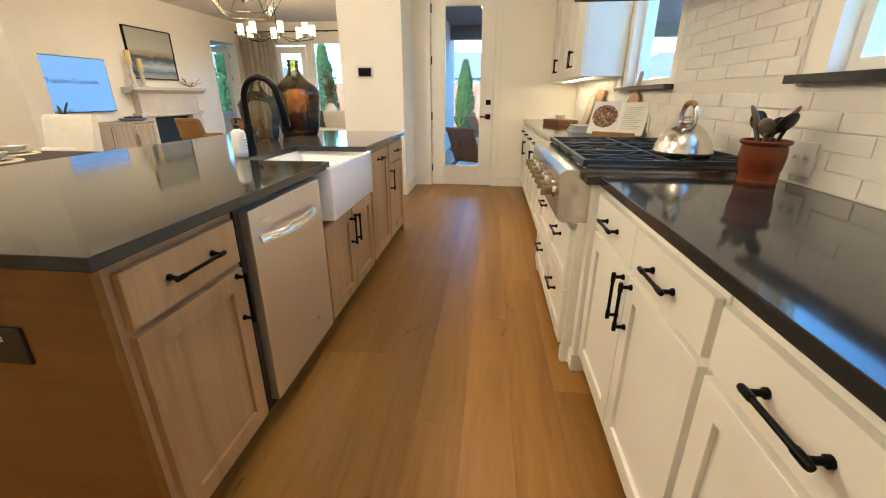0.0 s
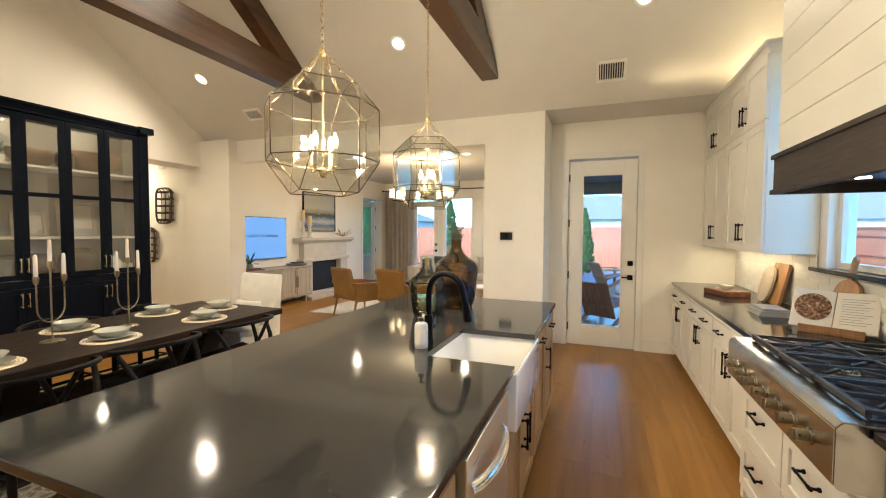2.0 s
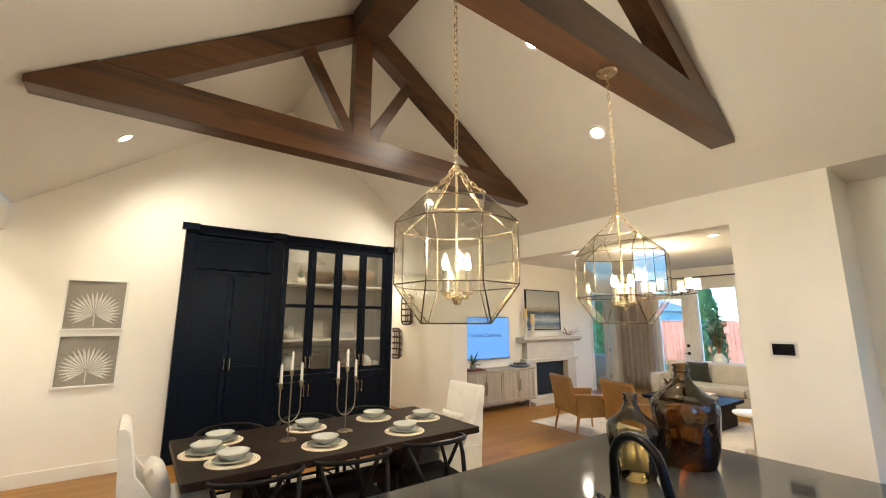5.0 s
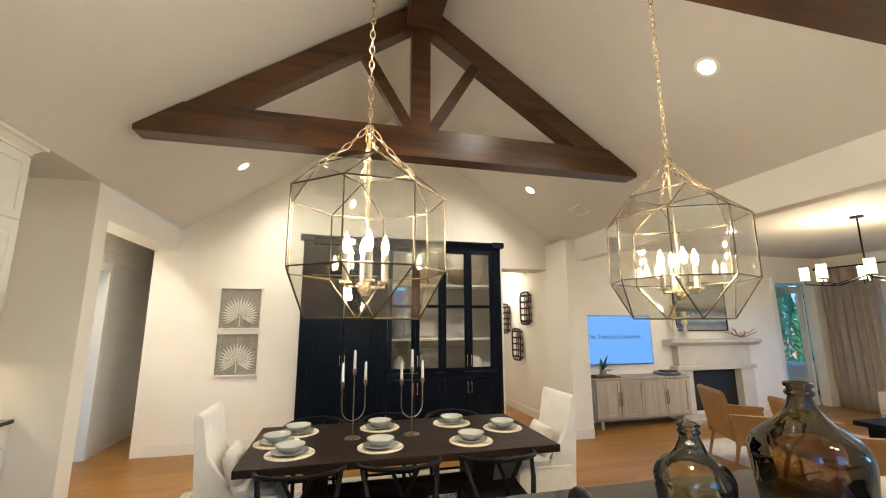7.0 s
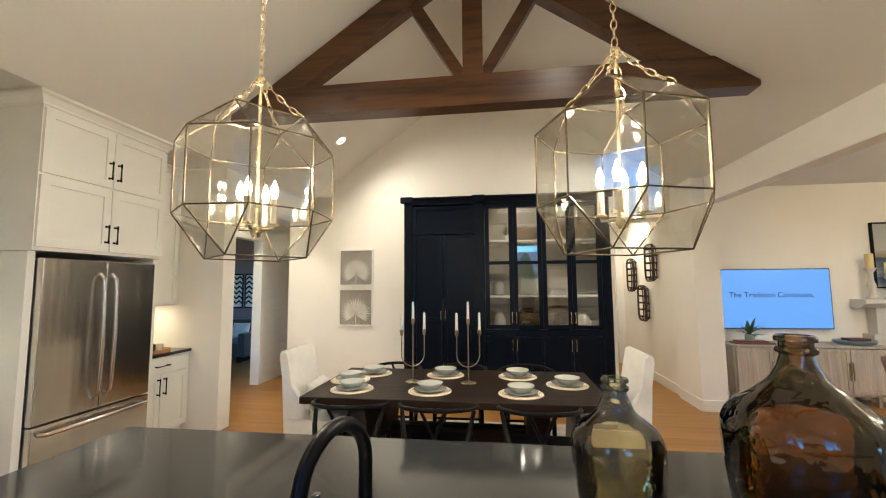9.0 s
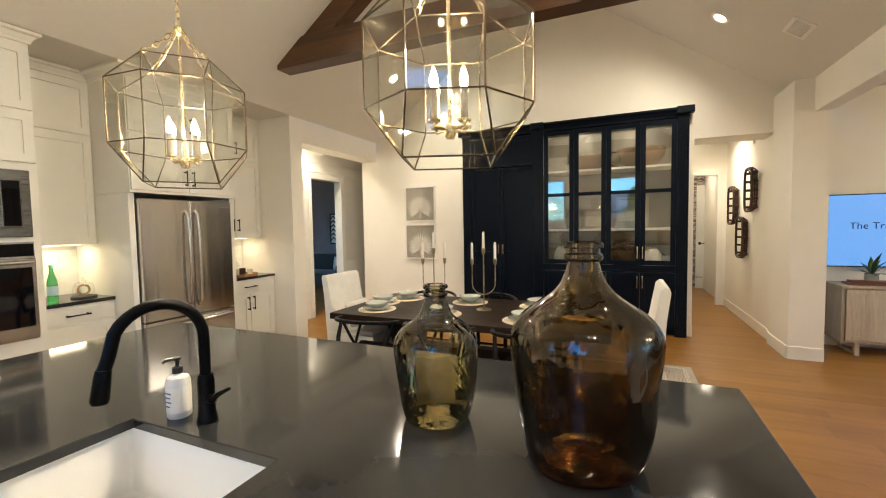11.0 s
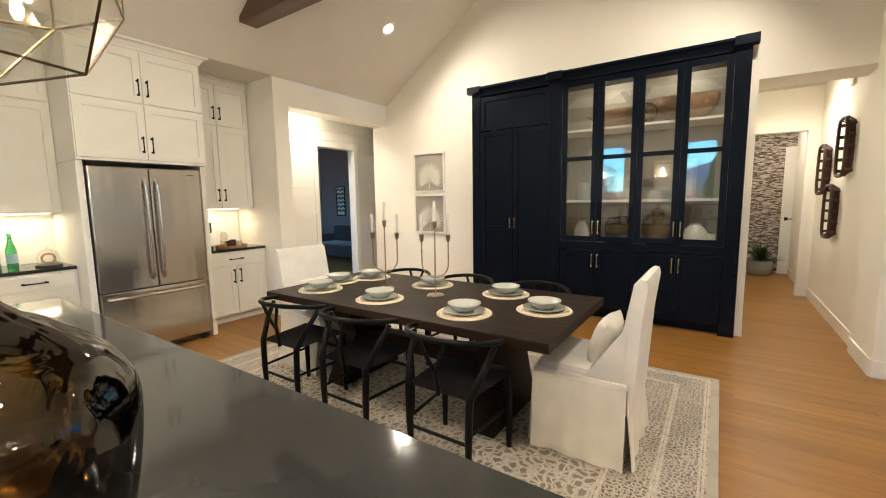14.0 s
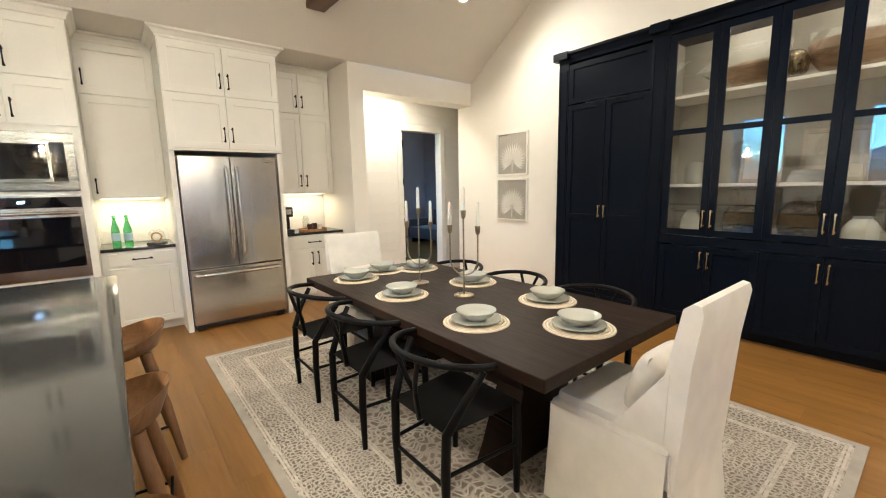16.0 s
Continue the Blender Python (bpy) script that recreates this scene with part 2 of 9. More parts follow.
WAX = Mat("candle_wax", (0.76, 0.73, 0.67), 0.45, **{"Subsurface Weight": 0.2}).m
LINEN = fabric("slipcover_linen", (0.74, 0.70, 0.62))
PILLOW = fabric("pillow_linen", (0.66, 0.61, 0.53), vary=0.12)
LEATHER = painted("tan_leather", (0.34, 0.185, 0.058), 0.42, 0.2, 0.2, 4.0, 160.0)
CURTAIN = fabric("curtain_linen", (0.64, 0.56, 0.48))
SOFA = fabric("sofa_fabric", (0.46, 0.43, 0.37))
DARK_CUSHION = fabric("dark_cushion", (0.03, 0.035, 0.025))
PLASTIC_BLACK = Mat("black_plastic", (0.012, 0.012, 0.014), 0.3).m
SCREEN_DARK = Mat("dark_glass_front", (0.004, 0.004, 0.006), 0.04).m
RUBBER = Mat("rubber", (0.02, 0.02, 0.02), 0.7).m
TERRACOTTA = painted("glazed_terracotta", (0.17, 0.036, 0.012), 0.16, 0.3, 0.08, 9.0)
WHITE_PLASTIC = Mat("white_plastic", (0.72, 0.70, 0.66), 0.35).m
PAPER = Mat("paper", (0.80, 0.77, 0.70), 0.7).m
LEAF = painted("leaf", (0.035, 0.085, 0.022), 0.5, 0.35, 0.1, 25.0)
EVERGREEN = painted("evergreen_foliage", (0.045, 0.115, 0.030), 0.7, 0.5, 0.1, 5.0)
PATIO = painted("patio_concrete", (0.15, 0.18, 0.22), 0.6, 0.12, 0.2, 1.5, 60)
GRASS = painted("lawn", (0.06, 0.10, 0.03), 0.9, 0.4, 0.5, 2.0, 40)
SOFFIT = painted("dark_soffit", (0.10, 0.11, 0.12), 0.6, 0.1)
ROOFING = painted("grey_shingles", (0.16, 0.17, 0.19), 0.8, 0.2, 0.3, 2.0)
SIDING = painted("stone_siding", (0.42, 0.42, 0.42), 0.8, 0.15, 0.3, 2.0)
FIRE_STONE = painted("cast_stone", (0.60, 0.555, 0.48), 0.65, 0.06, 0.15, 5.0)
SOOT = Mat("firebox", (0.006, 0.006, 0.007), 0.6).m
BRONZE = Mat("bronze_leaf_ceramic", (0.20, 0.15, 0.085), 0.25, 0.75)
leafy = BRONZE.noise(BRONZE.coords((1, 1, 0.6)), 34, 3, 0.6, 1.6)
BRONZE.base(BRONZE.ramp(leafy, [(0.44, (0.020, 0.013, 0.008)), (0.52, (0.13, 0.09, 0.045)), (0.62, (0.42, 0.33, 0.20))]))
BRONZE.bump(leafy, 0.9, 0.02)
MARBLE_DARK = BRONZE.m
STUDY_PAINT = painted("study_navy_paint", (0.23, 0.19, 0.19), 0.5, 0.05)
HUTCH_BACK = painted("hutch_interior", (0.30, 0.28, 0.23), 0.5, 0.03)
BULB = glow("bulb_glow", (1.0, 0.78, 0.45), 6.5)
CAN_GLOW = glow("can_lens_glow", (1.0, 0.84, 0.58), 3.6)
STRIP_GLOW = glow("strip_glow", (1.0, 0.84, 0.55), 1.3)
SHADE_GLOW = glow("candle_shade_glow", (1.0, 0.72, 0.34), 0.3)


def quartz():
    m = Mat("dark_grey_quartz", (0.05, 0.053, 0.056), 0.2, **{"Specular IOR Level": 0.5})
    v = m.coords()
    n = m.noise(v, 2.2, 6, 0.6, 1.0)
    col = m.ramp(n, [(0.3, (0.024, 0.025, 0.026)), (0.7, (0.036, 0.036, 0.034))])
    vein = m.noise(m.coords((1, 0.6, 1), rot=(0, 0, 30)), 1.6, 8, 0.62, 1.6)
    band = m.math("ABSOLUTE", m.math("SUBTRACT", vein, 0.5))
    gate = m.ramp(m.noise(v, 1.4, 2), [(0.62, (0, 0, 0)), (0.70, (1, 1, 1))])
    line = m.ramp(band, [(0.0, (1, 1, 1)), (0.004, (0, 0, 0))])
    m.base(m.mix(m.math("MULTIPLY", m.math("MULTIPLY", line, gate), 0.35), col, (0.55, 0.53, 0.50)))
    m.rough(m.ramp(m.noise(v, 12, 4), [(0.3, (0.055, 0.055, 0.055)), (0.7, (0.10, 0.10, 0.10))]))
    m.bump(m.noise(v, 260, 2), 0.02, 0.001)
    return m.m


def rug_mat(name, light, dark, cell=0.24):
    """A worn, low-pile rug: rows of petalled medallions with scrolls between them, faded unevenly."""
    m = Mat(name, light, 0.95)
    v = m.coords()
    sep = m.node("ShaderNodeSeparateXYZ")
    warp = m.node("ShaderNodeVectorMath")
    warp.operation = "MULTIPLY_ADD"
    wn_ = m.node("ShaderNodeTexNoise", Scale=26.0, Detail=2.0)
    m.link(v, wn_.inputs["Vector"])
    m.link(wn_.outputs["Color"], warp.inputs[0])
    warp.inputs[1].default_value = (0.012, 0.012, 0)
    m.link(v, warp.inputs[2])
    m.link(warp.outputs[0], sep.inputs[0])

    def flower(size, ox, petals, rings):
        fx = m.math("SUBTRACT", m.math("FRACT", m.math("ADD", m.math("DIVIDE", sep.outputs[0], size), ox)), 0.5)
        fy = m.math("SUBTRACT", m.math("FRACT", m.math("ADD", m.math("DIVIDE", sep.outputs[1], size), ox)), 0.5)
        r = m.math("SQRT", m.math("ADD", m.math("MULTIPLY", fx, fx), m.math("MULTIPLY", fy, fy)))
        th = m.math("ARCTAN2", fy, fx)
        petal = m.math("MULTIPLY", m.math("SINE", m.math("MULTIPLY", th, float(petals))), m.math("MULTIPLY", r, 3.4))
        return m.math("SINE", m.math("ADD", m.math("MULTIPLY", r, float(rings)), petal))
    big = flower(cell, 0.0, 8, 24.0)
    lace = m.node("ShaderNodeTexVoronoi", Scale=7.0 / cell, Randomness=0.8)
    lace.feature = "DISTANCE_TO_EDGE"
    m.link(warp.outputs[0], lace.inputs["Vector"])
    line_a = m.ramp(m.math("ABSOLUTE", big), [(0.22, (1, 1, 1)), (0.50, (0, 0, 0))])
    line_b = m.ramp(lace.outputs["Distance"], [(0.06, (1, 1, 1)), (0.20, (0, 0, 0))])
    fig = m.math("MAXIMUM", line_a, m.math("MULTIPLY", line_b, 0.8))
    fade = m.ramp(m.noise(v, 2.6, 6, 0.65), [(0.30, (0.5, 0.5, 0.5)), (0.58, (1, 1, 1))])
    pile = m.noise(v, 240, 3)
    worn = m.noise(v, 55, 4)
    f = m.math("MULTIPLY", m.math("MULTIPLY", fig, fade), m.math("ADD", 0.3, m.math("ADD", m.math("MULTIPLY", pile, 0.5), m.math("MULTIPLY", worn, 0.9))))
    ground = m.mix(m.ramp(m.noise(v, 1.7, 5, 0.6), [(0.38, (0, 0, 0)), (0.62, (1, 1, 1))]), dark, tuple(c * 1.7 for c in dark))
    m.base(m.mix(f, ground, light))
    m.bump(pile, 0.6, 0.004)
    return m.m


def woven_mat():
    m = Mat("woven_straw", (0.62, 0.50, 0.34), 0.9)
    v = m.coords()
    w = m.node("ShaderNodeTexWave", Scale=18.0, Distortion=1.5)
    w.wave_type, w.rings_direction = "RINGS", "Z"
    m.link(v, w.inputs["Vector"])
    n = m.noise(v, 90, 3)
    m.base(m.mix(m.math("ADD", w.outputs["Fac"], m.math("MULTIPLY", n, 0.4)), (0.52, 0.40, 0.26), (0.86, 0.78, 0.62)))
    m.bump(m.math("ADD", w.outputs["Fac"], n), 0.7, 0.006)
    return m.m


def wallpaper():
    m = Mat("patterned_wallpaper", (0.3, 0.27, 0.24), 0.7)
    v = m.coords((1, 3.2, 17))
    stroke = m.noise(v, 3.2, 3, 0.55, 0.6)
    fleck = m.noise(m.coords((1, 14, 60)), 2.0, 3)
    tone = m.math("ADD", m.math("MULTIPLY", stroke, 0.8), m.math("MULTIPLY", fleck, 0.2))
    m.base(m.ramp(tone, [(0.45, (0.075, 0.052, 0.042)), (0.50, (0.22, 0.17, 0.14)), (0.54, (0.55, 0.48, 0.42))]))
    return m.m


def seascape():
    m = Mat("painted_seascape", (0.4, 0.45, 0.5), 0.6)
    c = m.node("ShaderNodeTexCoord")
    s = m.node("ShaderNodeSeparateXYZ")
    m.link(c.outputs["Generated"], s.inputs[0])
    n = m.noise(m.coords((1, 1.2, 7)), 2.5, 5, 0.6, 1.0)
    z = m.math("ADD", s.outputs[2], m.math("MULTIPLY", m.math("SUBTRACT", n, 0.5), 0.22))
    m.base(m.ramp(z, [(0.0, (0.40, 0.36, 0.28)), (0.14, (0.10, 0.17, 0.26)), (0.24, (0.50, 0.52, 0.52)), (0.36, (0.08, 0.12, 0.17)), (0.44, (0.05, 0.06, 0.07)), (0.5, (0.33, 0.27, 0.17)), (0.6, (0.46, 0.45, 0.40)), (1.0, (0.38, 0.40, 0.38))]))
    m.bump(n, 0.3, 0.004)
    return m.m


QUARTZ = quartz()
RUG = rug_mat("faded_grey_rug", (0.60, 0.545, 0.47), (0.175, 0.145, 0.117), 0.40)
RUG_BAND = rug_mat("faded_rug_border", (0.60, 0.545, 0.47), (0.150, 0.122, 0.097), 0.20)
RUG_EDGE = fabric("grey_rug_edge", (0.40, 0.355, 0.295), vary=0.15)
LIVING_RUG = rug_mat("pale_living_rug", (0.62, 0.58, 0.52), (0.36, 0.33, 0.29), 0.4)
WOVEN = woven_mat()
WALLPAPER = wallpaper()
SEASCAPE = seascape()
BRICK_WHITE = painted("white_painted_brick", (0.76, 0.735, 0.69), 0.4, 0.05, 0.35, 9.0, 90.0)
GROUT = painted("white_grout", (0.70, 0.68, 0.63), 0.7, 0.05, 0.3)
TERRA_BASKET = painted("dark_wicker", (0.055, 0.020, 0.010), 0.5, 0.4, 0.5, 30.0, 200.0)


# ---- mesh helpers ----
def mesh():
    return bmesh.new()


def box(bm, x0, y0, z0, x1, y1, z1, bevel=0.0, m=None):
    r = bmesh.ops.create_cube(bm, size=1.0)
    bmesh.ops.transform(bm, matrix=Matrix.Translation(((x0 + x1) / 2, (y0 + y1) / 2, (z0 + z1) / 2)) @ Matrix.Diagonal((abs(x1 - x0), abs(y1 - y0), abs(z1 - z0), 1)), verts=r["verts"])
    vs = r["verts"]
    if bevel:
        e = {ed for v in vs for ed in v.link_edges}
        vs = [v for v in bmesh.ops.bevel(bm, geom=list(e), offset=bevel, segments=2, profile=0.6, affect="EDGES")["verts"]]
    if m is not None:
        bmesh.ops.transform(bm, matrix=m, verts=vs)
    return vs


def rod(bm, p, q, r0, r1=None, seg=12):
    """A round bar from p to q."""
    p, q = Vector(p), Vector(q)
    d = q - p
    r = bmesh.ops.create_cone(bm, cap_ends=True, segments=seg, radius1=r0, radius2=r0 if r1 is None else r1, depth=d.length)
    bmesh.ops.transform(bm, matrix=Matrix.Translation((p + q) / 2) @ d.to_track_quat("Z", "Y").to_matrix().to_4x4(), verts=r["verts"])
    return r["verts"]


def lathe(bm, profile, seg=32, at=(0, 0, 0), closed=False):
    """A body of revolution about z from (radius, height) pairs."""
    rings = []
    for r, z in profile:
        if r < 1e-5:
            rings.append([bm.verts.new((at[0], at[1], at[2] + z))])
        else:
            rings.append([bm.verts.new((at[0] + r * math.cos(2 * math.pi * k / seg), at[1] + r * math.sin(2 * math.pi * k / seg), at[2] + z)) for k in range(seg)])
    pairs = list(zip(rings, rings[1:])) + ([(rings[-1], rings[0])] if closed else [])
    for a, b in pairs:
        for k in range(seg):
            k2 = (k + 1) % seg
            if len(a) == 1 and len(b) == 1:
                continue
            if len(a) == 1:
                bm.faces.new((a[0], b[k2], b[k]))
            elif len(b) == 1:
                bm.faces.new((a[k], a[k2], b[0]))
            else:
                bm.faces.new((a[k], a[k2], b[k2], b[k]))
    return bm


def tube(bm, pts, r, seg=10, caps=True, flat=1.0):
    """A bar swept along a polyline; r may be a list. flat: squashes the section."""
    pts = [Vector(p) for p in pts]
    rs = r if isinstance(r, (list, tuple)) else [r] * len(pts)
    rings = []
    up = None
    for i, p in enumerate(pts):
        d = (pts[min(i + 1, len(pts) - 1)] - pts[max(i - 1, 0)]).normalized()
        if up is None:
            up = d.orthogonal().normalized()
        up = (up - d * up.dot(d)).normalized()
        side = d.cross(up)
        rings.append([bm.verts.new(p + (up * math.cos(2 * math.pi * k / seg) + side * math.sin(2 * math.pi * k / seg) * flat) * rs[i]) for k in range(seg)])
    for a, b in zip(rings, rings[1:]):
        for k in range(seg):
            bm.faces.new((a[k], a[(k + 1) % seg], b[(k + 1) % seg], b[k]))
    if caps:
        bm.faces.new(rings[0][::-1])
        bm.faces.new(rings[-1])
    return bm


def prism(bm, poly, axis, a, b):
    """A flat polygon pushed along an axis from a to b. poly holds the other two coordinates."""
    def at(p, h):
        return {"x": (h, p[0], p[1]), "y": (p[0], h, p[1]), "z": (p[0], p[1], h)}[axis]
    lo = [bm.verts.new(at(p, a)) for p in poly]
    hi = [bm.verts.new(at(p, b)) for p in poly]
    bm.faces.new(lo)
    bm.faces.new(hi[::-1])
    n = len(poly)
    for i in range(n):
        bm.faces.new((lo[i], hi[i], hi[(i + 1) % n], lo[(i + 1) % n]))
    return bm


def done(bm, name, mat, smooth=None):
    """Makes the bmesh a mesh datablock. smooth: angle in degrees below which edges are rounded."""
    bmesh.ops.recalc_face_normals(bm, faces=bm.faces)
    if smooth:
        lim = radians(smooth)
        for f in bm.faces:
            f.smooth = True
        for e in bm.edges:
            if len(e.link_faces) != 2 or e.calc_face_angle(0) > lim:
                e.smooth = False
    me = bpy.data.meshes.new(name)
    bm.to_mesh(me)
    bm.free()
    me.materials.append(mat)
    return me


def part(name, bm, mat, parent, label="", smooth=None):
    """A bmesh as one mesh object under a thing or a part."""
    ob = new(name, done(bm, name, mat, smooth) if isinstance(bm, bmesh.types.BMesh) else bm)
    ob.parent = parent
    return tagged(ob, label)


def thing(name, label, category, at=(0, 0, 0), rz=0, group="", kind=""):
    ob = new(name)
    ob.empty_display_size = 0.1
    ob.matrix_world = pose(*at, 0, 0, rz)
    return tagged(ob, label, category, group, kind)


def solid(name, bm, mat, label, category, kind="", group="", smooth=None, at=None, rz=0):
    """A thing that is one mesh."""
    ob = new(name, done(bm, name, mat, smooth))
    if at:
        ob.matrix_world = pose(*at, 0, 0, rz)
    return tagged(ob, label, category, group, kind)


def structure(name, bm, mat, label="", category="", smooth=None):
    return solid(name, bm, mat, label or name.replace("_", " "), category or name.split("_")[0], "structure", smooth=smooth)


def cut_wall(bm, axis, a, b, u0, u1, z0, z1, holes):
    """A wall slab between a and b on its axis, from u0 to u1 along, with rectangular holes (u0, u1, z0, z1)."""
    us = sorted({u0, u1, *[h[0] for h in holes], *[h[1] for h in holes]})
    for ua, ub in zip(us, us[1:]):
        gaps = sorted([(h[2], h[3]) for h in holes if h[0] <= ua + 1e-6 and h[1] >= ub - 1e-6])
        z = z0
        for g0, g1 in gaps + [(z1, z1)]:
            if g0 - z > 1e-4:
                if axis == "x":
                    box(bm, a, ua, z, b, ub, g0)
                else:
                    box(bm, ua, a, z, ub, b, g0)
            z = g1


# ---- structure ----
WEST, EAST, SOUTH, NORTH = -6.80, 0.95, 0.14, 5.953
EAVE, RIDGE_Y, SLOPE = 2.99, 3.06, 0.70
RIDGE = EAVE + SLOPE * (NORTH - RIDGE_Y)
DOORWALL, BACK = 6.65, -0.82
SOUTH_EAVE = 2 * RIDGE_Y - NORTH


def gable(bm, a, b):
    prism(bm, [(SOUTH_EAVE, EAVE), (NORTH, EAVE), (RIDGE_Y, RIDGE)], "x", a, b)


bm = mesh()
WINDOWS = [(3.71, 4.60, 1.28, 2.95), (1.52, 2.41, 1.28, 2.95)]
cut_wall(bm, "x", EAST, EAST + 0.16, BACK - 0.15, DOORWALL + 0.15, 0, EAVE, WINDOWS)
gable(bm, EAST, EAST + 0.16)
structure("wall_east", bm, WALL, "cream painted range wall with two tall windows", "wall")

bm = mesh()
cut_wall(bm, "y", DOORWALL, DOORWALL + 0.16, -1.22, EAST, 0, EAVE, [(-0.985, -0.135, 0, 2.50)])
structure("wall_north", bm, WALL, "cream painted wall round the patio door", "wall")

bm = mesh()
box(bm, -1.97, NORTH, 0, -1.22, NORTH + 0.16, EAVE)
box(bm, -1.38, NORTH + 0.16, 0, -1.22, DOORWALL + 0.16, EAVE)
box(bm, -6.15, NORTH, 2.645, -1.97, NORTH + 0.16, EAVE)
box(bm, -6.80, 5.78, 0, -6.15, 6.09, EAVE)
structure("wall_living_opening", bm, WALL, "cream wall with a wide cased opening to the living room", "wall")

bm = mesh()
HUTCH_Y0, HUTCH_Y1, HUTCH_TOP = 1.80, 4.90, 2.94
cut_wall(bm, "x", WEST - 0.5, WEST, -0.16, 5.82, 0, EAVE, [(HUTCH_Y0, HUTCH_Y1, 0, HUTCH_TOP), (4.965, 5.82, 0, 2.58)])
gable(bm, WEST - 0.5, WEST)
box(bm, WEST - 0.62, HUTCH_Y0 - 0.1, 0, WEST - 0.5, HUTCH_Y1 + 0.06, EAVE)
structure("wall_west", bm, WALL, "cream gable wall with a built-in niche and a hall opening", "wall")

bm = mesh()
box(bm, -4.97, BACK, 0, -4.76, SOUTH, EAVE)
box(bm, WEST, -0.16, 2.675, -4.97, SOUTH, EAVE)
structure("wall_south_opening", bm, WALL, "cream wall with a square opening to the study hall", "wall")
bm = mesh()
box(bm, -4.76, BACK - 0.15, 0, EAST, BACK, EAVE)
structure("wall_south", bm, WALL, "cream painted wall behind the refrigerator", "wall")

# shiplap wall of the study hall with its doorway
bm = mesh()
cut_wall(bm, "y", -0.82, -0.68, -8.5, -4.97, 0, EAVE, [(-6.84, -6.05, 0, 2.36)])
ship = structure("wall_shiplap", bm, TRIM, "white shiplap wall with a doorway", "wall")
bm = mesh()
box(bm, -8.6, -0.82, 0, -8.5, 0.0, EAVE)
box(bm, -8.5, 0.0, 0, WEST - 0.5, 0.14, EAVE)
structure("wall_study_hall", bm, WALL, "cream end wall of the study hall", "wall")
# dark study
bm = mesh()
box(bm, -9.7, -5.0, 0, -4.2, -4.9, EAVE)
box(bm, -9.7, -4.9, 0, -9.6, -0.82, EAVE)
# Opening in the unseen east wall, added to let sky light into the study.
cut_wall(bm, "x", -4.3, -4.2, -4.9, -0.97, 0, EAVE, [(-4.4, -1.8, 0.6, 2.6)])
structure("wall_study", bm, STUDY_PAINT, "dark navy panelled study walls", "wall")

# west hall
bm = mesh()
box(bm, -11.5, 5.82, 0, -6.80, 5.94, EAVE)
structure("wall_hall_north", bm, WALL, "cream hall wall with woven baskets", "wall")
bm = mesh()
box(bm, -11.5, 4.83, 0, WEST - 0.62, 4.965, EAVE)
structure("wall_hall_south", bm, WALL, "cream hall wall", "wall")
bm = mesh()
cut_wall(bm, "x", -9.5, -9.36, 4.965, 5.82, 0, EAVE, [(4.965, 5.68, 0, 2.36)])
structure("wall_hall_arch", bm, WALL, "cream cased opening across the hall", "wall")
bm = mesh()
box(bm, -11.62, 4.83, 0, -11.5, 6.4, EAVE)
structure("wall_hall_end", bm, WALLPAPER, "wall with dark brushstroke wallpaper at the hall end", "wall")

# living room shell
bm = mesh()
box(bm, -7.12, 6.09, 0, -6.95, 10.35, 3.02)
cut_wall(bm, "x", -7.12, -6.95, 10.35, 12.3, 0, 3.02, [(11.0, 12.05, 0, 2.48)])
structure("wall_living_west", bm, WALL, "white fireplace wall of the living room", "wall")
bm = mesh()
cut_wall(bm, "y", 12.3, 12.45, -9.5, -1.22, 0, 3.02, [(-9.1, -7.3, 0.75, 2.55), (-6.0, -5.12, 0.03, 2.48), (-4.95, -4.05, 0.75, 2.55), (-3.75, -2.85, 0.75, 2.55)])
structure("wall_living_north", bm, WALL, "living room wall with tall windows and a patio door", "wall")
bm = mesh()
box(bm, -1.38, 6.81, 0, -1.22, 12.45, 3.02)
structure("wall_living_east", bm, WALL, "cream living room side wall", "wall")
bm = mesh()
box(bm, -9.6, 6.09, 0, -9.5, 12.45, 3.02)
structure("wall_nook_west", bm, WALL, "cream breakfast nook wall", "wall")

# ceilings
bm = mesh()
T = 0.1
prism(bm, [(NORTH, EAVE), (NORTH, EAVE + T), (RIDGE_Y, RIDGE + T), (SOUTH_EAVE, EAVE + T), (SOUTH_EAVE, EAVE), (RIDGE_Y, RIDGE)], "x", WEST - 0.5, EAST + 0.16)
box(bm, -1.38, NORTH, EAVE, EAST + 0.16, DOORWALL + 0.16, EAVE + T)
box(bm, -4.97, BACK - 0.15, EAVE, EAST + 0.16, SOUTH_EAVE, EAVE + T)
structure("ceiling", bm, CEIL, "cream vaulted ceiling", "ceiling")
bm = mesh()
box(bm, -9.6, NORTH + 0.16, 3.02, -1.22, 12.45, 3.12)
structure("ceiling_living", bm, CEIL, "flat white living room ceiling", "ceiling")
bm = mesh()
box(bm, -11.6, 4.83, 2.95, WEST - 0.5, 6.4, 3.05)
structure("ceiling_hall", bm, CEIL, "flat hall ceiling", "ceiling")
bm = mesh()
box(bm, -9.7, -5.0, EAVE, -4.97, 0.14, EAVE + T)
structure("ceiling_study", bm, CEIL, "flat study ceiling", "ceiling")
bm = mesh()
box(bm, -4.97, -5.0, EAVE, -4.2, -0.97, EAVE + T)
structure("ceiling_study_side", bm, CEIL, "flat study ceiling", "ceiling")

# floor slab below the boards
bm = mesh()
box(bm, -12, -5.2, -0.12, 1.1, 12.45, -0.012)
FLOOR = structure("floor", bm, FLOOR_WOOD, "wide plank oak floor", "floor")


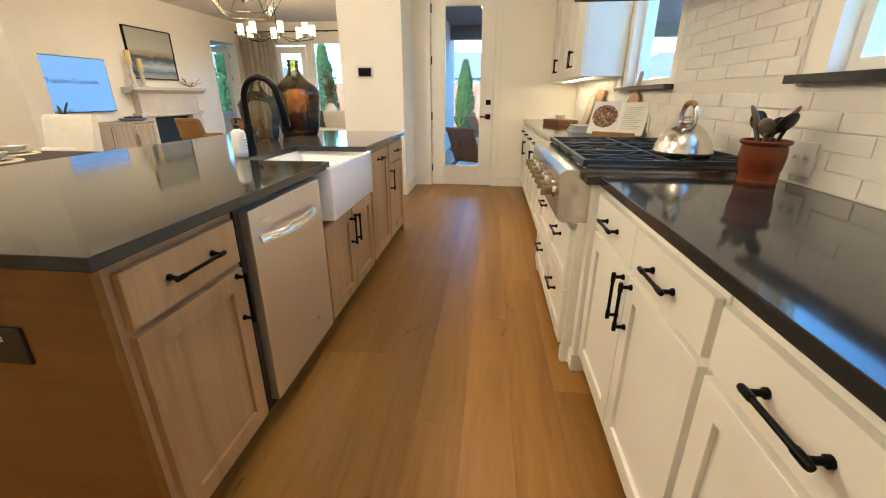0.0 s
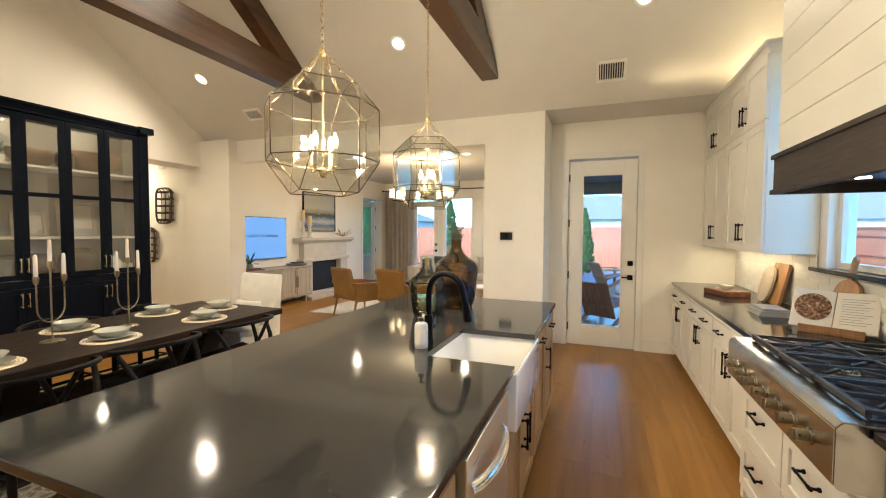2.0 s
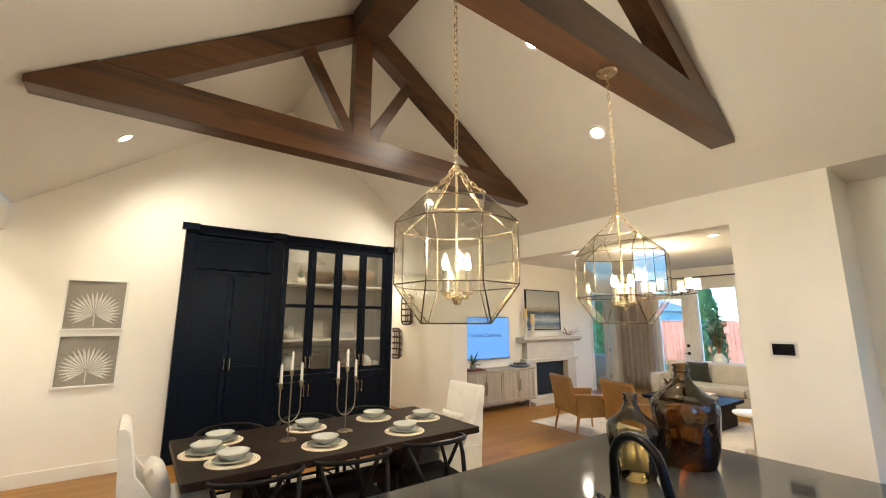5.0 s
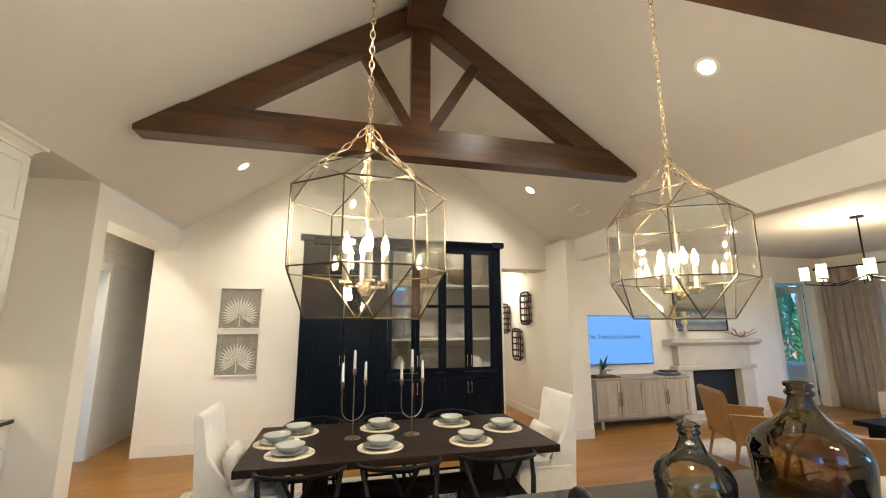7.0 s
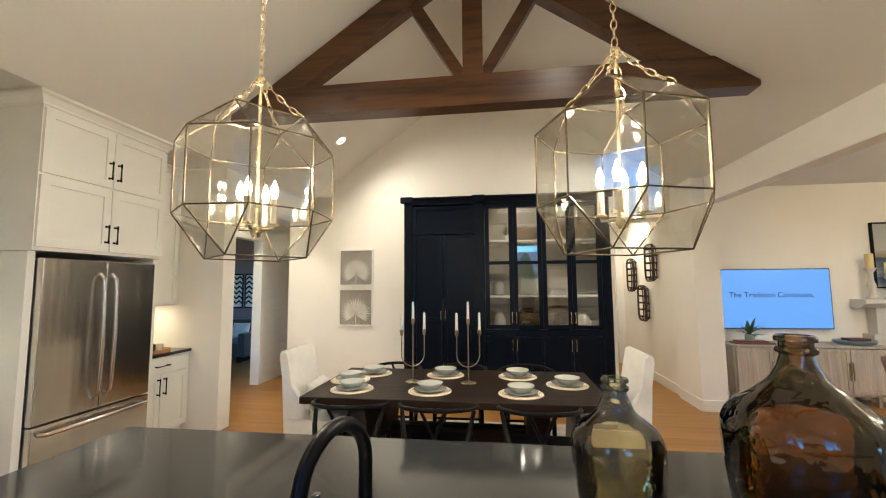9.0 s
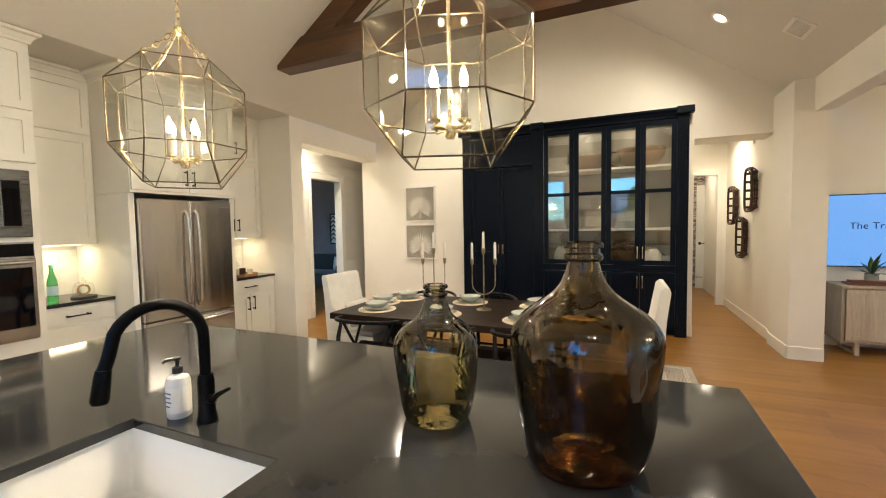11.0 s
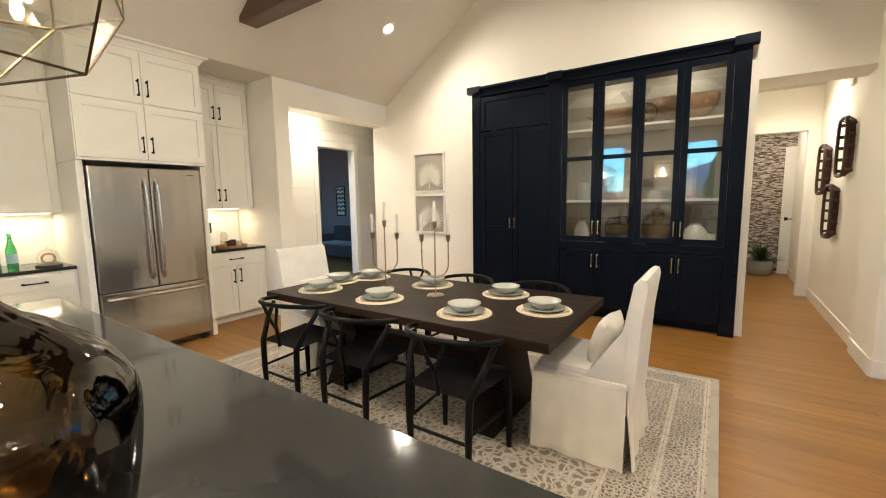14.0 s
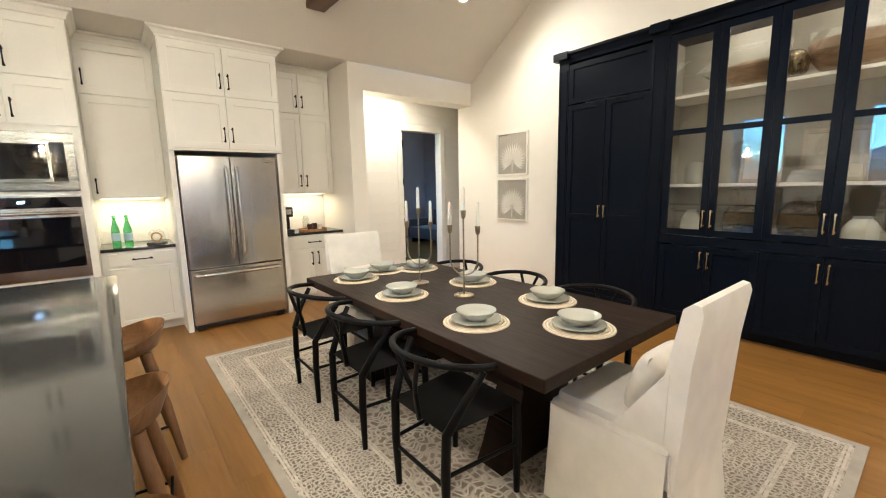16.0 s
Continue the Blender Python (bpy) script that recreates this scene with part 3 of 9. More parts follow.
bm = mesh()
H = 0.14
for a in [(-1.966, NORTH - 0.014, -1.224, NORTH), (-1.22, NORTH, -1.206, DOORWALL), (-1.206, DOORWALL - 0.014, -1.08, DOORWALL), (-0.05, DOORWALL - 0.014, 0.32, DOORWALL),
          (-6.79, 5.766, -6.16, 5.78), (-6.15, 5.78, -6.136, 6.09), (WEST, 0.0, WEST + 0.014, 1.74), (WEST, 4.965, WEST + 0.004, 4.967), (-11.5, 5.806, -6.80, 5.82),
          (-4.97, BACK, -4.956, SOUTH), (-6.95, 6.09, -6.936, 6.3), (-6.95, 10.4, -6.936, 10.9), (-1.97 - 0.014, NORTH, -1.97, NORTH + 0.16)]:
    box(bm, a[0], a[1], 0, a[2], a[3], H, 0.003)
structure("baseboard", bm, TRIM, "white painted baseboard", "baseboard")

# ---- trusses and ceiling fixtures ----
def truss(x):
    th = thing("roof_truss", "dark-stained heavy timber truss under the vaulted ceiling", "truss", (x, RIDGE_Y, 3.26), group="roof trusses")
    half, w = 2.42, 0.095
    bm = mesh()
    rise = 0.29
    prism(bm, [(-half, 0), (half, 0), (half - 0.0, 0.05), (half - rise / SLOPE + 0.07, rise), (-half + rise / SLOPE - 0.07, rise), (-half, 0.05)], "x", -w, w)
    part("bottom_chord", bm, BEAM, th)
    top = RIDGE - 3.26 - 0.02
    d = 0.27
    for s in (-1, 1):
        bm = mesh()
        x_at = lambda z: (top - z) / SLOPE
        prism(bm, [(s * x_at(0.30), 0.30), (s * x_at(top), top), (0, top - d), (s * (x_at(0.30) - d / SLOPE), 0.30)], "x", -w + 0.012, w - 0.012)
        part("rafter", bm, BEAM, th)
    bm = mesh()
    box(bm, -0.06, -0.095, rise, 0.06, 0.095, top - d + 0.02, 0.004)
    part("king_post", bm, BEAM, th)
    for s in (-1, 1):
        bm = mesh()
        a, b = Vector((0, s * 0.10, rise)), Vector((0, s * 0.58, rise + 0.80))
        dirv = (b - a).normalized()
        nrm = Vector((0, -dirv.z, dirv.y)) * 0.055
        pts = [(p.y, p.z) for p in (a - nrm, b - nrm, b + nrm, a + nrm)]
        prism(bm, pts, "x", -0.05, 0.05)
        part("strut", bm, BEAM, th)
    return th


for x in (-4.19, -1.785):
    truss(x)
bm = mesh()
box(bm, -4.19 + 0.1, RIDGE_Y - 0.16, RIDGE - 0.36, -1.785 - 0.1, RIDGE_Y + 0.16, RIDGE - 0.115, 0.006)
solid("ridge_beam", bm, BEAM, "dark-stained ridge beam between two trusses", "beam")


def on_slope(x, y):
    """The pose of a fixture on the vaulted ceiling."""
    north = y > RIDGE_Y
    z = EAVE + SLOPE * (NORTH - y if north else y - SOUTH_EAVE)
    tilt = math.degrees(math.atan(SLOPE)) * (-1 if north else 1)
    return Matrix.Translation((x, y, z)) @ pose(0, 0, 0, tilt, 0, 0)


def can_mesh():
    bm = mesh()
    lathe(bm, [(0.062, 0.02), (0.062, -0.004), (0.088, -0.008), (0.090, -0.002), (0.090, 0.003)], 28)
    ring = done(bm, "trim_ring", TRIM, 40)
    bm = mesh()
    lathe(bm, [(0.0, -0.001), (0.061, -0.001), (0.061, 0.006)], 28)
    return ring, done(bm, "lens", CAN_GLOW)


CAN_RING, CAN_LENS = can_mesh()


def can_light(m, energy=CAN_LIGHT, aim=True, spread=165):
    th = thing("recessed_light", "round recessed ceiling light, switched on", "ceiling light", group="recessed lights")
    th.matrix_world = m
    part("trim_ring", CAN_RING, None, th)
    part("lens", CAN_LENS, None, th)
    p = m.translation
    if energy:
        n = m.to_3x3() @ Vector((0, 0, -1))
        q = p + n * 0.06
        lamp("can_lamp", "SPOT", tuple(q), energy, WARM, 0.06, tuple(q + n + Vector((0.0001, 0, 0))), spread)


for x, y, e in [(-5.80, 5.04, 1.6), (-2.73, 5.04, 1), (-2.75, 4.11, 1), (-0.24, 5.02, 0.45), (-5.82, 1.10, 1.9), (-2.74, 1.10, 1), (-0.24, 1.10, 1.0)]:
    can_light(on_slope(x, y), CAN_LIGHT * e)
for x, y in [(-5.2, 8.0), (-3.0, 8.4), (-3.2, 10.8)]:
    can_light(pose(x, y, 3.02), CAN_LIGHT * 0.85)
# Three cans out of view, added to light the halls.
can_light(pose(-8.4, 5.4, 2.95), CAN_LIGHT * 1.1)
can_light(pose(-10.6, 5.4, 2.95), CAN_LIGHT * 0.6)
can_light(pose(-5.6, -0.4, EAVE), CAN_LIGHT * 1.5)


def vent(m, w, d):
    th = thing("ceiling_vent", "white slatted air vent in the ceiling", "vent", group="ceiling vents")
    th.matrix_world = m
    bm = mesh()
    for a in ((-w / 2, -d / 2, w / 2, -d / 2 + 0.03), (-w / 2, d / 2 - 0.03, w / 2, d / 2), (-w / 2, -d / 2 + 0.03, -w / 2 + 0.03, d / 2 - 0.03), (w / 2 - 0.03, -d / 2 + 0.03, w / 2, d / 2 - 0.03)):
        box(bm, a[0], a[1], -0.014, a[2], a[3], 0.0, 0.003)
    part("frame", bm, TRIM, th)
    bm = mesh()
    box(bm, -w / 2 + 0.03, -d / 2 + 0.03, -0.003, w / 2 - 0.03, d / 2 - 0.03, -0.001)
    part("backing", bm, PLASTIC_BLACK, th)
    n = int((w - 0.07) / 0.021)
    bm = mesh()
    box(bm, -0.004, -d / 2 + 0.03, -0.012, 0.004, d / 2 - 0.03, -0.004)
    slat = done(bm, "slat", TRIM)
    for k in range(n):
        o = part("slat", slat, None, th)
        o.location = (-w / 2 + 0.045 + k * (w - 0.09) / (n - 1), 0, 0)


vent(on_slope(-0.5, 5.60), 0.30, 0.25)
vent(on_slope(-5.40, 5.58), 0.30, 0.20)
vent(pose(-5.35, 8.1, 3.02), 0.36, 0.16)


# ---- cabinetry ----
FACING = {"+x": 90, "-x": -90, "+y": 180, "-y": 0}


def shaker_mesh(w, h, rail=0.062, t=0.021, panel=0.012, glass=False, mid=None):
    """A framed door on x 0..w, z 0..h, facing -y, in one body; its back on y = 0."""
    bm = mesh()
    xs = [0, rail, w - rail, w]
    zs = [0, rail] + ([mid - rail * 0.4, mid + rail * 0.4] if mid else []) + [h - rail, h]

    def sunk(i, j):
        return i == 1 and 0 < j < len(zs) - 2 and j % 2 == 1

    def quad(*p):
        bm.faces.new([bm.verts.new(q) for q in p])
    for i in range(3):
        for j in range(len(zs) - 1):
            x0, x1, z0, z1 = xs[i], xs[i + 1], zs[j], zs[j + 1]
            y = -t
            if sunk(i, j):
                y = -t + panel
                back = 0 if glass else y
                for p, q in (((x0, z0), (x1, z0)), ((x1, z0), (x1, z1)), ((x1, z1), (x0, z1)), ((x0, z1), (x0, z0))):
                    quad((p[0], -t, p[1]), (q[0], -t, q[1]), (q[0], back, q[1]), (p[0], back, p[1]))
                if glass:
                    continue
            quad((x0, y, z0), (x1, y, z0), (x1, y, z1), (x0, y, z1))
            quad((x0, 0, z0), (x0, 0, z1), (x1, 0, z1), (x1, 0, z0))
    for i in range(3):
        for z in (0, h):
            quad((xs[i], -t, z), (xs[i + 1], -t, z), (xs[i + 1], 0, z), (xs[i], 0, z))
    for j in range(len(zs) - 1):
        for x in (0, w):
            quad((x, -t, zs[j]), (x, -t, zs[j + 1]), (x, 0, zs[j + 1]), (x, 0, zs[j]))
    bmesh.ops.remove_doubles(bm, verts=bm.verts, dist=1e-5)
    bmesh.ops.recalc_face_normals(bm, faces=bm.faces)
    sharp = [e for e in bm.edges if len(e.link_faces) == 2 and e.calc_face_angle(0) > 1 and all(v.co.y < -t + 1e-5 for v in e.verts)]
    bmesh.ops.bevel(bm, geom=sharp, offset=0.0018, segments=2, profile=0.6, affect="EDGES")
    return bm


def slab_mesh(w, h, t=0.021):
    bm = mesh()
    box(bm, 0, -t, 0, w, 0, h, 0.003)
    return bm


def pull_mesh(length, upright, thick=0.0055, out=0.032):
    """A bar pull with two collared posts, about its middle, facing -y."""
    bm = mesh()
    h = length / 2
    ax = Vector((0, 0, 1)) if upright else Vector((1, 0, 0))
    tube(bm, [ax * -h + Vector((0, -out, 0)), ax * h + Vector((0, -out, 0))], thick, 10)
    for s in (-1, 1):
        c = ax * (s * (h - 0.012))
        tube(bm, [c + Vector((0, 0.002, 0)), c + Vector((0, -0.006, 0)), c + Vector((0, -0.008, 0)), c + Vector((0, -out, 0))], [0.0095, 0.0095, 0.006, 0.0055], 10)
        e = ax * (s * h) + Vector((0, -out, 0))
        tube(bm, [e - ax * (s * 0.028), e - ax * (s * 0.003), e + ax * (s * 0.002)], [thick * 1.35, thick * 1.35, thick * 1.1], 10)
    return bm


PULLS = {}


def pull(parent, x, z, length, upright, mat, y=-0.021, thick=0.0055):
    key = (length, upright, mat.name, thick)
    if key not in PULLS:
        PULLS[key] = done(pull_mesh(length, upright, thick), "handle", mat, 50)
    o = part("handle", PULLS[key], None, parent)
    o.location = (x, y, z)
    return o


def cabinet(name, label, at, facing, w, depth, z0, z1, fronts, paint, metal=None, toe=0.0, group="", body=True, category="cabinet", back=None):
    """A cabinet unit. at: its front left corner on the floor, seen from the front. fronts: (kind, x, z, w, h, pulls); pulls: (x, z, length, upright) in the front's own measure."""
    metal = metal or BLACK_METAL
    th = thing(name, label, category, at, FACING[facing], group)
    if body:
        bm = mesh()
        box(bm, 0, 0.0, z0 + toe, w, depth, z1, 0.002)
        if toe:
            box(bm, 0.0, 0.075, z0, w, depth, z0 + toe)
        part("body", bm, paint, th)
    for kind, x, z, fw, fh, pulls in fronts:
        bm = slab_mesh(fw, fh) if kind == "drawer" else shaker_mesh(fw, fh)
        o = part("drawer_front" if "drawer" in kind else "door", bm, paint, th)
        o.location = (x, 0, z)
        for px, pz, length, upright in pulls:
            pull(o, px, pz, length, upright, metal)
    return th


def dish_door(w, h, side, z, length=0.16):
    """One upright pull near a door's free edge."""
    return [(w - 0.035 if side == "r" else 0.035, z, length, True)]


# ---- island ----
IX0, IX1, IY0, IY1 = -2.337, -0.926, 1.436, 4.508
TOP = 0.915
bm = mesh()
SX0, SX1, SY0, SY1 = -1.375, -0.95, 2.70, 3.31
z0 = TOP - 0.032
prism(bm, [(IX0, IY0), (IX1, IY0), (IX1, SY0), (SX0, SY0), (SX0, SY1), (IX1, SY1), (IX1, IY1), (IX0, IY1)], "z", z0, TOP)
bmesh.ops.recalc_face_normals(bm, faces=bm.faces)
bmesh.ops.bevel(bm, geom=bm.edges, offset=0.003, segments=2, affect="EDGES", profile=0.5)
solid("island_countertop", bm, QUARTZ, "polished dark grey quartz countertop with pale veins on the island", "countertop")

FX = -0.957


def island_unit(label, y, w, fronts, **k):
    return cabinet("island_cabinet", label, (FX, y, 0), "+x", w, 0.60, 0, TOP - 0.034, fronts, OAK, toe=0.10, group="island cabinets", **k)


island_unit("light oak island cabinet with a drawer over a panelled door", 1.475, 0.455, [
    ("drawer", 0.02, 0.715, 0.415, 0.14, [(0.21, 0.075, 0.19, False)]),
    ("door", 0.02, 0.105, 0.415, 0.59, [(0.38, 0.50, 0.17, True)])])
island_unit("light oak sink cabinet with two panelled doors", 2.575, 0.83, [
    ("door", 0.02, 0.105, 0.39, 0.50, dish_door(0.39, 0.5, "r", 0.38)), ("door", 0.42, 0.105, 0.39, 0.50, dish_door(0.39, 0.5, "l", 0.38))], body=False)
island_unit("light oak island cabinet with a tall pull-out door", 3.41, 0.50, [
    ("door", 0.02, 0.105, 0.465, 0.75, [(0.23, 0.69, 0.13, False)])])
island_unit("light oak island cabinet with a drawer over a door", 3.915, 0.56, [
    ("drawer", 0.015, 0.715, 0.50, 0.14, [(0.25, 0.075, 0.13, False)]),
    ("door", 0.015, 0.105, 0.50, 0.59, dish_door(0.5, 0.59, "l", 0.48))])
bm = mesh()
box(bm, FX - 0.60, 2.555, 0.10, FX - 0.01, 3.405, 0.60, 0.002)
box(bm, FX - 0.60, 2.555, 0.0, FX - 0.08, 3.405, 0.098)
solid("sink_base", bm, OAK, "light oak carcass under the farmhouse sink", "cabinet")
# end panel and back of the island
th = thing("island_end_panel", "light oak end panel of the island, darkened for shade", "panel", (-1.25, 1.465, 0))
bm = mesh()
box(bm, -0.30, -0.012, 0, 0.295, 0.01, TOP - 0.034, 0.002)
part("panel", bm, OAK_SHADED, th)
bm = mesh()
box(bm, -0.015, -0.02, 0.64, 0.085, -0.012, 0.735, 0.003)
o = part("outlet_plate", bm, PLASTIC_BLACK, th, "black double outlet plate")
bm = mesh()
box(bm, 0.02, -0.0225, 0.70, 0.035, -0.0195, 0.712)
part("socket", bm, WHITE_PLASTIC, o)
bm = mesh()
box(bm, -1.60, 1.455, 0, -1.572, 4.485, TOP - 0.034, 0.002)
solid("island_back_panel", bm, OAK, "light oak back panel of the island", "panel")
bm = mesh()
box(bm, -1.57, 4.478, 0, -0.955, 4.494, TOP - 0.034, 0.002)
solid("island_far_panel", bm, OAK, "light oak end panel of the island", "panel")

# dishwasher
th = thing("dishwasher", "brushed stainless steel dishwasher with a bowed handle", "dishwasher", (FX, 1.945, 0), 90)
W = 0.60
bm = mesh()
box(bm, 0.0, 0.0, 0.10, W + 0.02, 0.58, TOP - 0.036)
part("body", bm, PLASTIC_BLACK, th)
bm = mesh()
box(bm, 0.028, -0.034, 0.115, W - 0.002, 0.002, 0.862, 0.004)
o = part("door", bm, STEEL_SATIN, th)
bm = mesh()
pts = [(0.07 + (W - 0.17) * k / 14, -0.036 - 0.045 * math.sin(math.pi * k / 14) ** 0.6, 0.755) for k in range(15)]
tube(bm, pts, 0.018, 10, flat=0.45)
part("handle", bm, STEEL_BAR, o, smooth=50)
bm = mesh()
box(bm, 0.09, -0.0355, 0.81, 0.15, -0.033, 0.815)
lathe(bm, [(0, 0), (0.012, 0), (0.012, 0.004), (0, 0.004)], 16, (0.42, -0.036, 0.25))
part("badge", bm, STEEL_BAR, o)
bm = mesh()
box(bm, 0.0, 0.06, 0.0, W + 0.02, 0.10, 0.10)
part("kickplate", bm, PLASTIC_BLACK, th)

# farmhouse sink
bm = mesh()
sx0, sx1, sy0, sy1, zb, zt = -1.40, -0.905, 2.655, 3.355, 0.625, 0.892
outer = box(bm, sx0, sy0, zb, sx1, sy1, zt)
top = [f for f in bm.faces if f.normal.z > 0.9][0]
bmesh.ops.inset_individual(bm, faces=[top], thickness=0.028)
top = [f for f in bm.faces if f.normal.z > 0.9 and f.calc_area() < (sx1 - sx0) * (sy1 - sy0) * 0.95 and len(f.verts) == 4]
top = max(top, key=lambda f: f.calc_area())
r = bmesh.ops.extrude_discrete_faces(bm, faces=[top])
f = r["faces"][0]
for v in f.verts:
    v.co.z -= 0.22
    v.co.x += 0.012 if v.co.x < -1.15 else -0.012
    v.co.y += 0.012 if v.co.y < 3.0 else -0.012
bmesh.ops.bevel(bm, geom=[e for e in bm.edges], offset=0.011, segments=3, profile=0.5, affect="EDGES")
solid("farmhouse_sink", bm, FIRECLAY, "glossy white fireclay apron sink set in the island", "sink", smooth=40)

# faucet
th = thing("kitchen_faucet", "matte black gooseneck kitchen faucet", "faucet", (-1.455, 2.94, TOP), -15)
bm = mesh()
lathe(bm, [(0, 0), (0.03, 0), (0.03, 0.006), (0.026, 0.02), (0.023, 0.06), (0.025, 0.13), (0.021, 0.15), (0.0, 0.15)], 24)
part("base", bm, BLACK_METAL, th, smooth=40)
bm = mesh()
pts = [(0, 0, 0.14), (0, 0, 0.25)] + [(0.115 - 0.115 * math.cos(a), 0, 0.27 + 0.115 * math.sin(a)) for a in [math.pi * k / 14 for k in range(15)]][:-2]
pts += [(0.232, 0, 0.265), (0.247, 0, 0.22)]
tube(bm, pts, [0.0165] * len(pts), 14)
part("spout", bm, BLACK_METAL, th, smooth=50)
bm = mesh()
tube(bm, [(0.244, 0, 0.232), (0.247, 0, 0.215), (0.256, 0, 0.155), (0.257, 0, 0.145)], [0.0185, 0.020, 0.022, 0.019], 16)
part("spray_head", bm, BLACK_METAL, th, smooth=40)
bm = mesh()
tube(bm, [(0, 0.018, 0.075), (0, 0.045, 0.082)], 0.014, 12)
tube(bm, [(0, 0.045, 0.078), (-0.01, 0.06, 0.095), (-0.03, 0.095, 0.115)], [0.010, 0.008, 0.005], 10)
part("lever", bm, BLACK_METAL, th, smooth=50)

# soap bottle
th = thing("soap_bottle", "white soap pump bottle with a black pump beside the sink", "soap bottle", (-1.447, 2.82, TOP))
bm = mesh()
lathe(bm, [(0, 0), (0.032, 0), (0.035, 0.004), (0.035, 0.115), (0.030, 0.128), (0.014, 0.135), (0.014, 0.142), (0, 0.142)], 24)
part("bottle", bm, WHITE_PLASTIC, th, smooth=40)
bm = mesh()
lathe(bm, [(0.0353, 0.02), (0.0356, 0.02), (0.0356, 0.10), (0.0353, 0.10)], 24)
o = part("paper_label", bm, PAPER, th, "cream label with grey lines")
for k in range(4):
    bm = mesh()
    w = (0.018, 0.012, 0.016, 0.009)[k]
    box(bm, 0.0354, -w, 0.082 - k * 0.014, 0.0361, w, 0.086 - k * 0.014)
    part("print_line", bm, Mat("label_ink", (0.12, 0.12, 0.2), 0.7).m, o)
bm = mesh()
lathe(bm, [(0, 0.14), (0.016, 0.14), (0.016, 0.158), (0.006, 0.162), (0.006, 0.18), (0.011, 0.182), (0.011, 0.19), (0, 0.19)], 18)
tube(bm, [(0, 0, 0.187), (0.03, -0.01, 0.187), (0.036, -0.012, 0.178)], 0.005, 8)
part("pump", bm, PLASTIC_BLACK, th, smooth=40)


def demijohn(name, label, at, r, h, neck_r, glass, seed):
    """A large hand-blown bottle with glass walls of real thickness."""
    th = thing(name, label, "glass bottle", at, group="glass demijohns")
    bm = mesh()
    outer = [(0, 0.012 * h), (0.35 * r, 0.004), (0.68 * r, 0.0), (0.76 * r, 0.02 * h), (0.82 * r, 0.08 * h), (0.90 * r, 0.22 * h), (0.965 * r, 0.40 * h), (r, 0.53 * h), (0.97 * r, 0.60 * h), (0.84 * r, 0.665 * h), (0.60 * r, 0.725 * h), (0.40 * r, 0.775 * h), (neck_r * 1.5, 0.82 * h), (neck_r * 1.2, 0.865 * h), (neck_r, 0.91 * h), (neck_r * 1.22, 0.915 * h), (neck_r * 1.3, 0.93 * h), (neck_r * 1.22, 0.945 * h), (neck_r * 1.05, 0.95 * h), (neck_r * 1.05, 0.968 * h), (neck_r * 1.28, 0.972 * h), (neck_r * 1.3, 0.99 * h), (neck_r * 1.15, h), (neck_r * 0.82, h)]
    inner = [(neck_r * 0.8, 0.95 * h), (neck_r * 0.8, 0.86 * h)]
    # smooth the profile
    def soften(p):
        out = []
        for i in range(len(p) - 1):
            for k in range(3):
                f = k / 3
                p0, p1, p2, p3 = p[max(i - 1, 0)], p[i], p[i + 1], p[min(i + 2, len(p) - 1)]
                out.append(tuple(max(0.0, 0.5 * (2 * p1[c] + (p2[c] - p0[c]) * f + (2 * p0[c] - 5 * p1[c] + 4 * p2[c] - p3[c]) * f * f + (3 * p1[c] - p0[c] - 3 * p2[c] + p3[c]) * f ** 3)) for c in (0, 1)))
        return out + [p[-1]]
    prof = soften(outer[:14]) + outer[14:] + inner
    prof[0] = (0.0, outer[0][1])
    lathe(bm, prof, 48)
    for v in bm.verts:
        if v.co.z < 0.75 * h and v.co.xy.length > 0.01:
            w = noise.noise(Vector((v.co.x * 7 + seed, v.co.y * 7, v.co.z * 5))) * 0.010 * r / 0.2
            d = v.co.xy.normalized()
            v.co.x += d.x * w
            v.co.y += d.y * w
    part("bottle", bm, glass, th, smooth=60)
    return th


demijohn("demijohn", "small olive-tinted hand-blown glass demijohn, empty", (-1.75, 3.595, TOP + 0.001), 0.130, 0.415, 0.030, OLIVE, 2)
demijohn("demijohn", "large smoky brown hand-blown glass demijohn, empty", (-1.675, 4.035, TOP + 0.001), 0.181, 0.55, 0.036, SMOKED, 9)


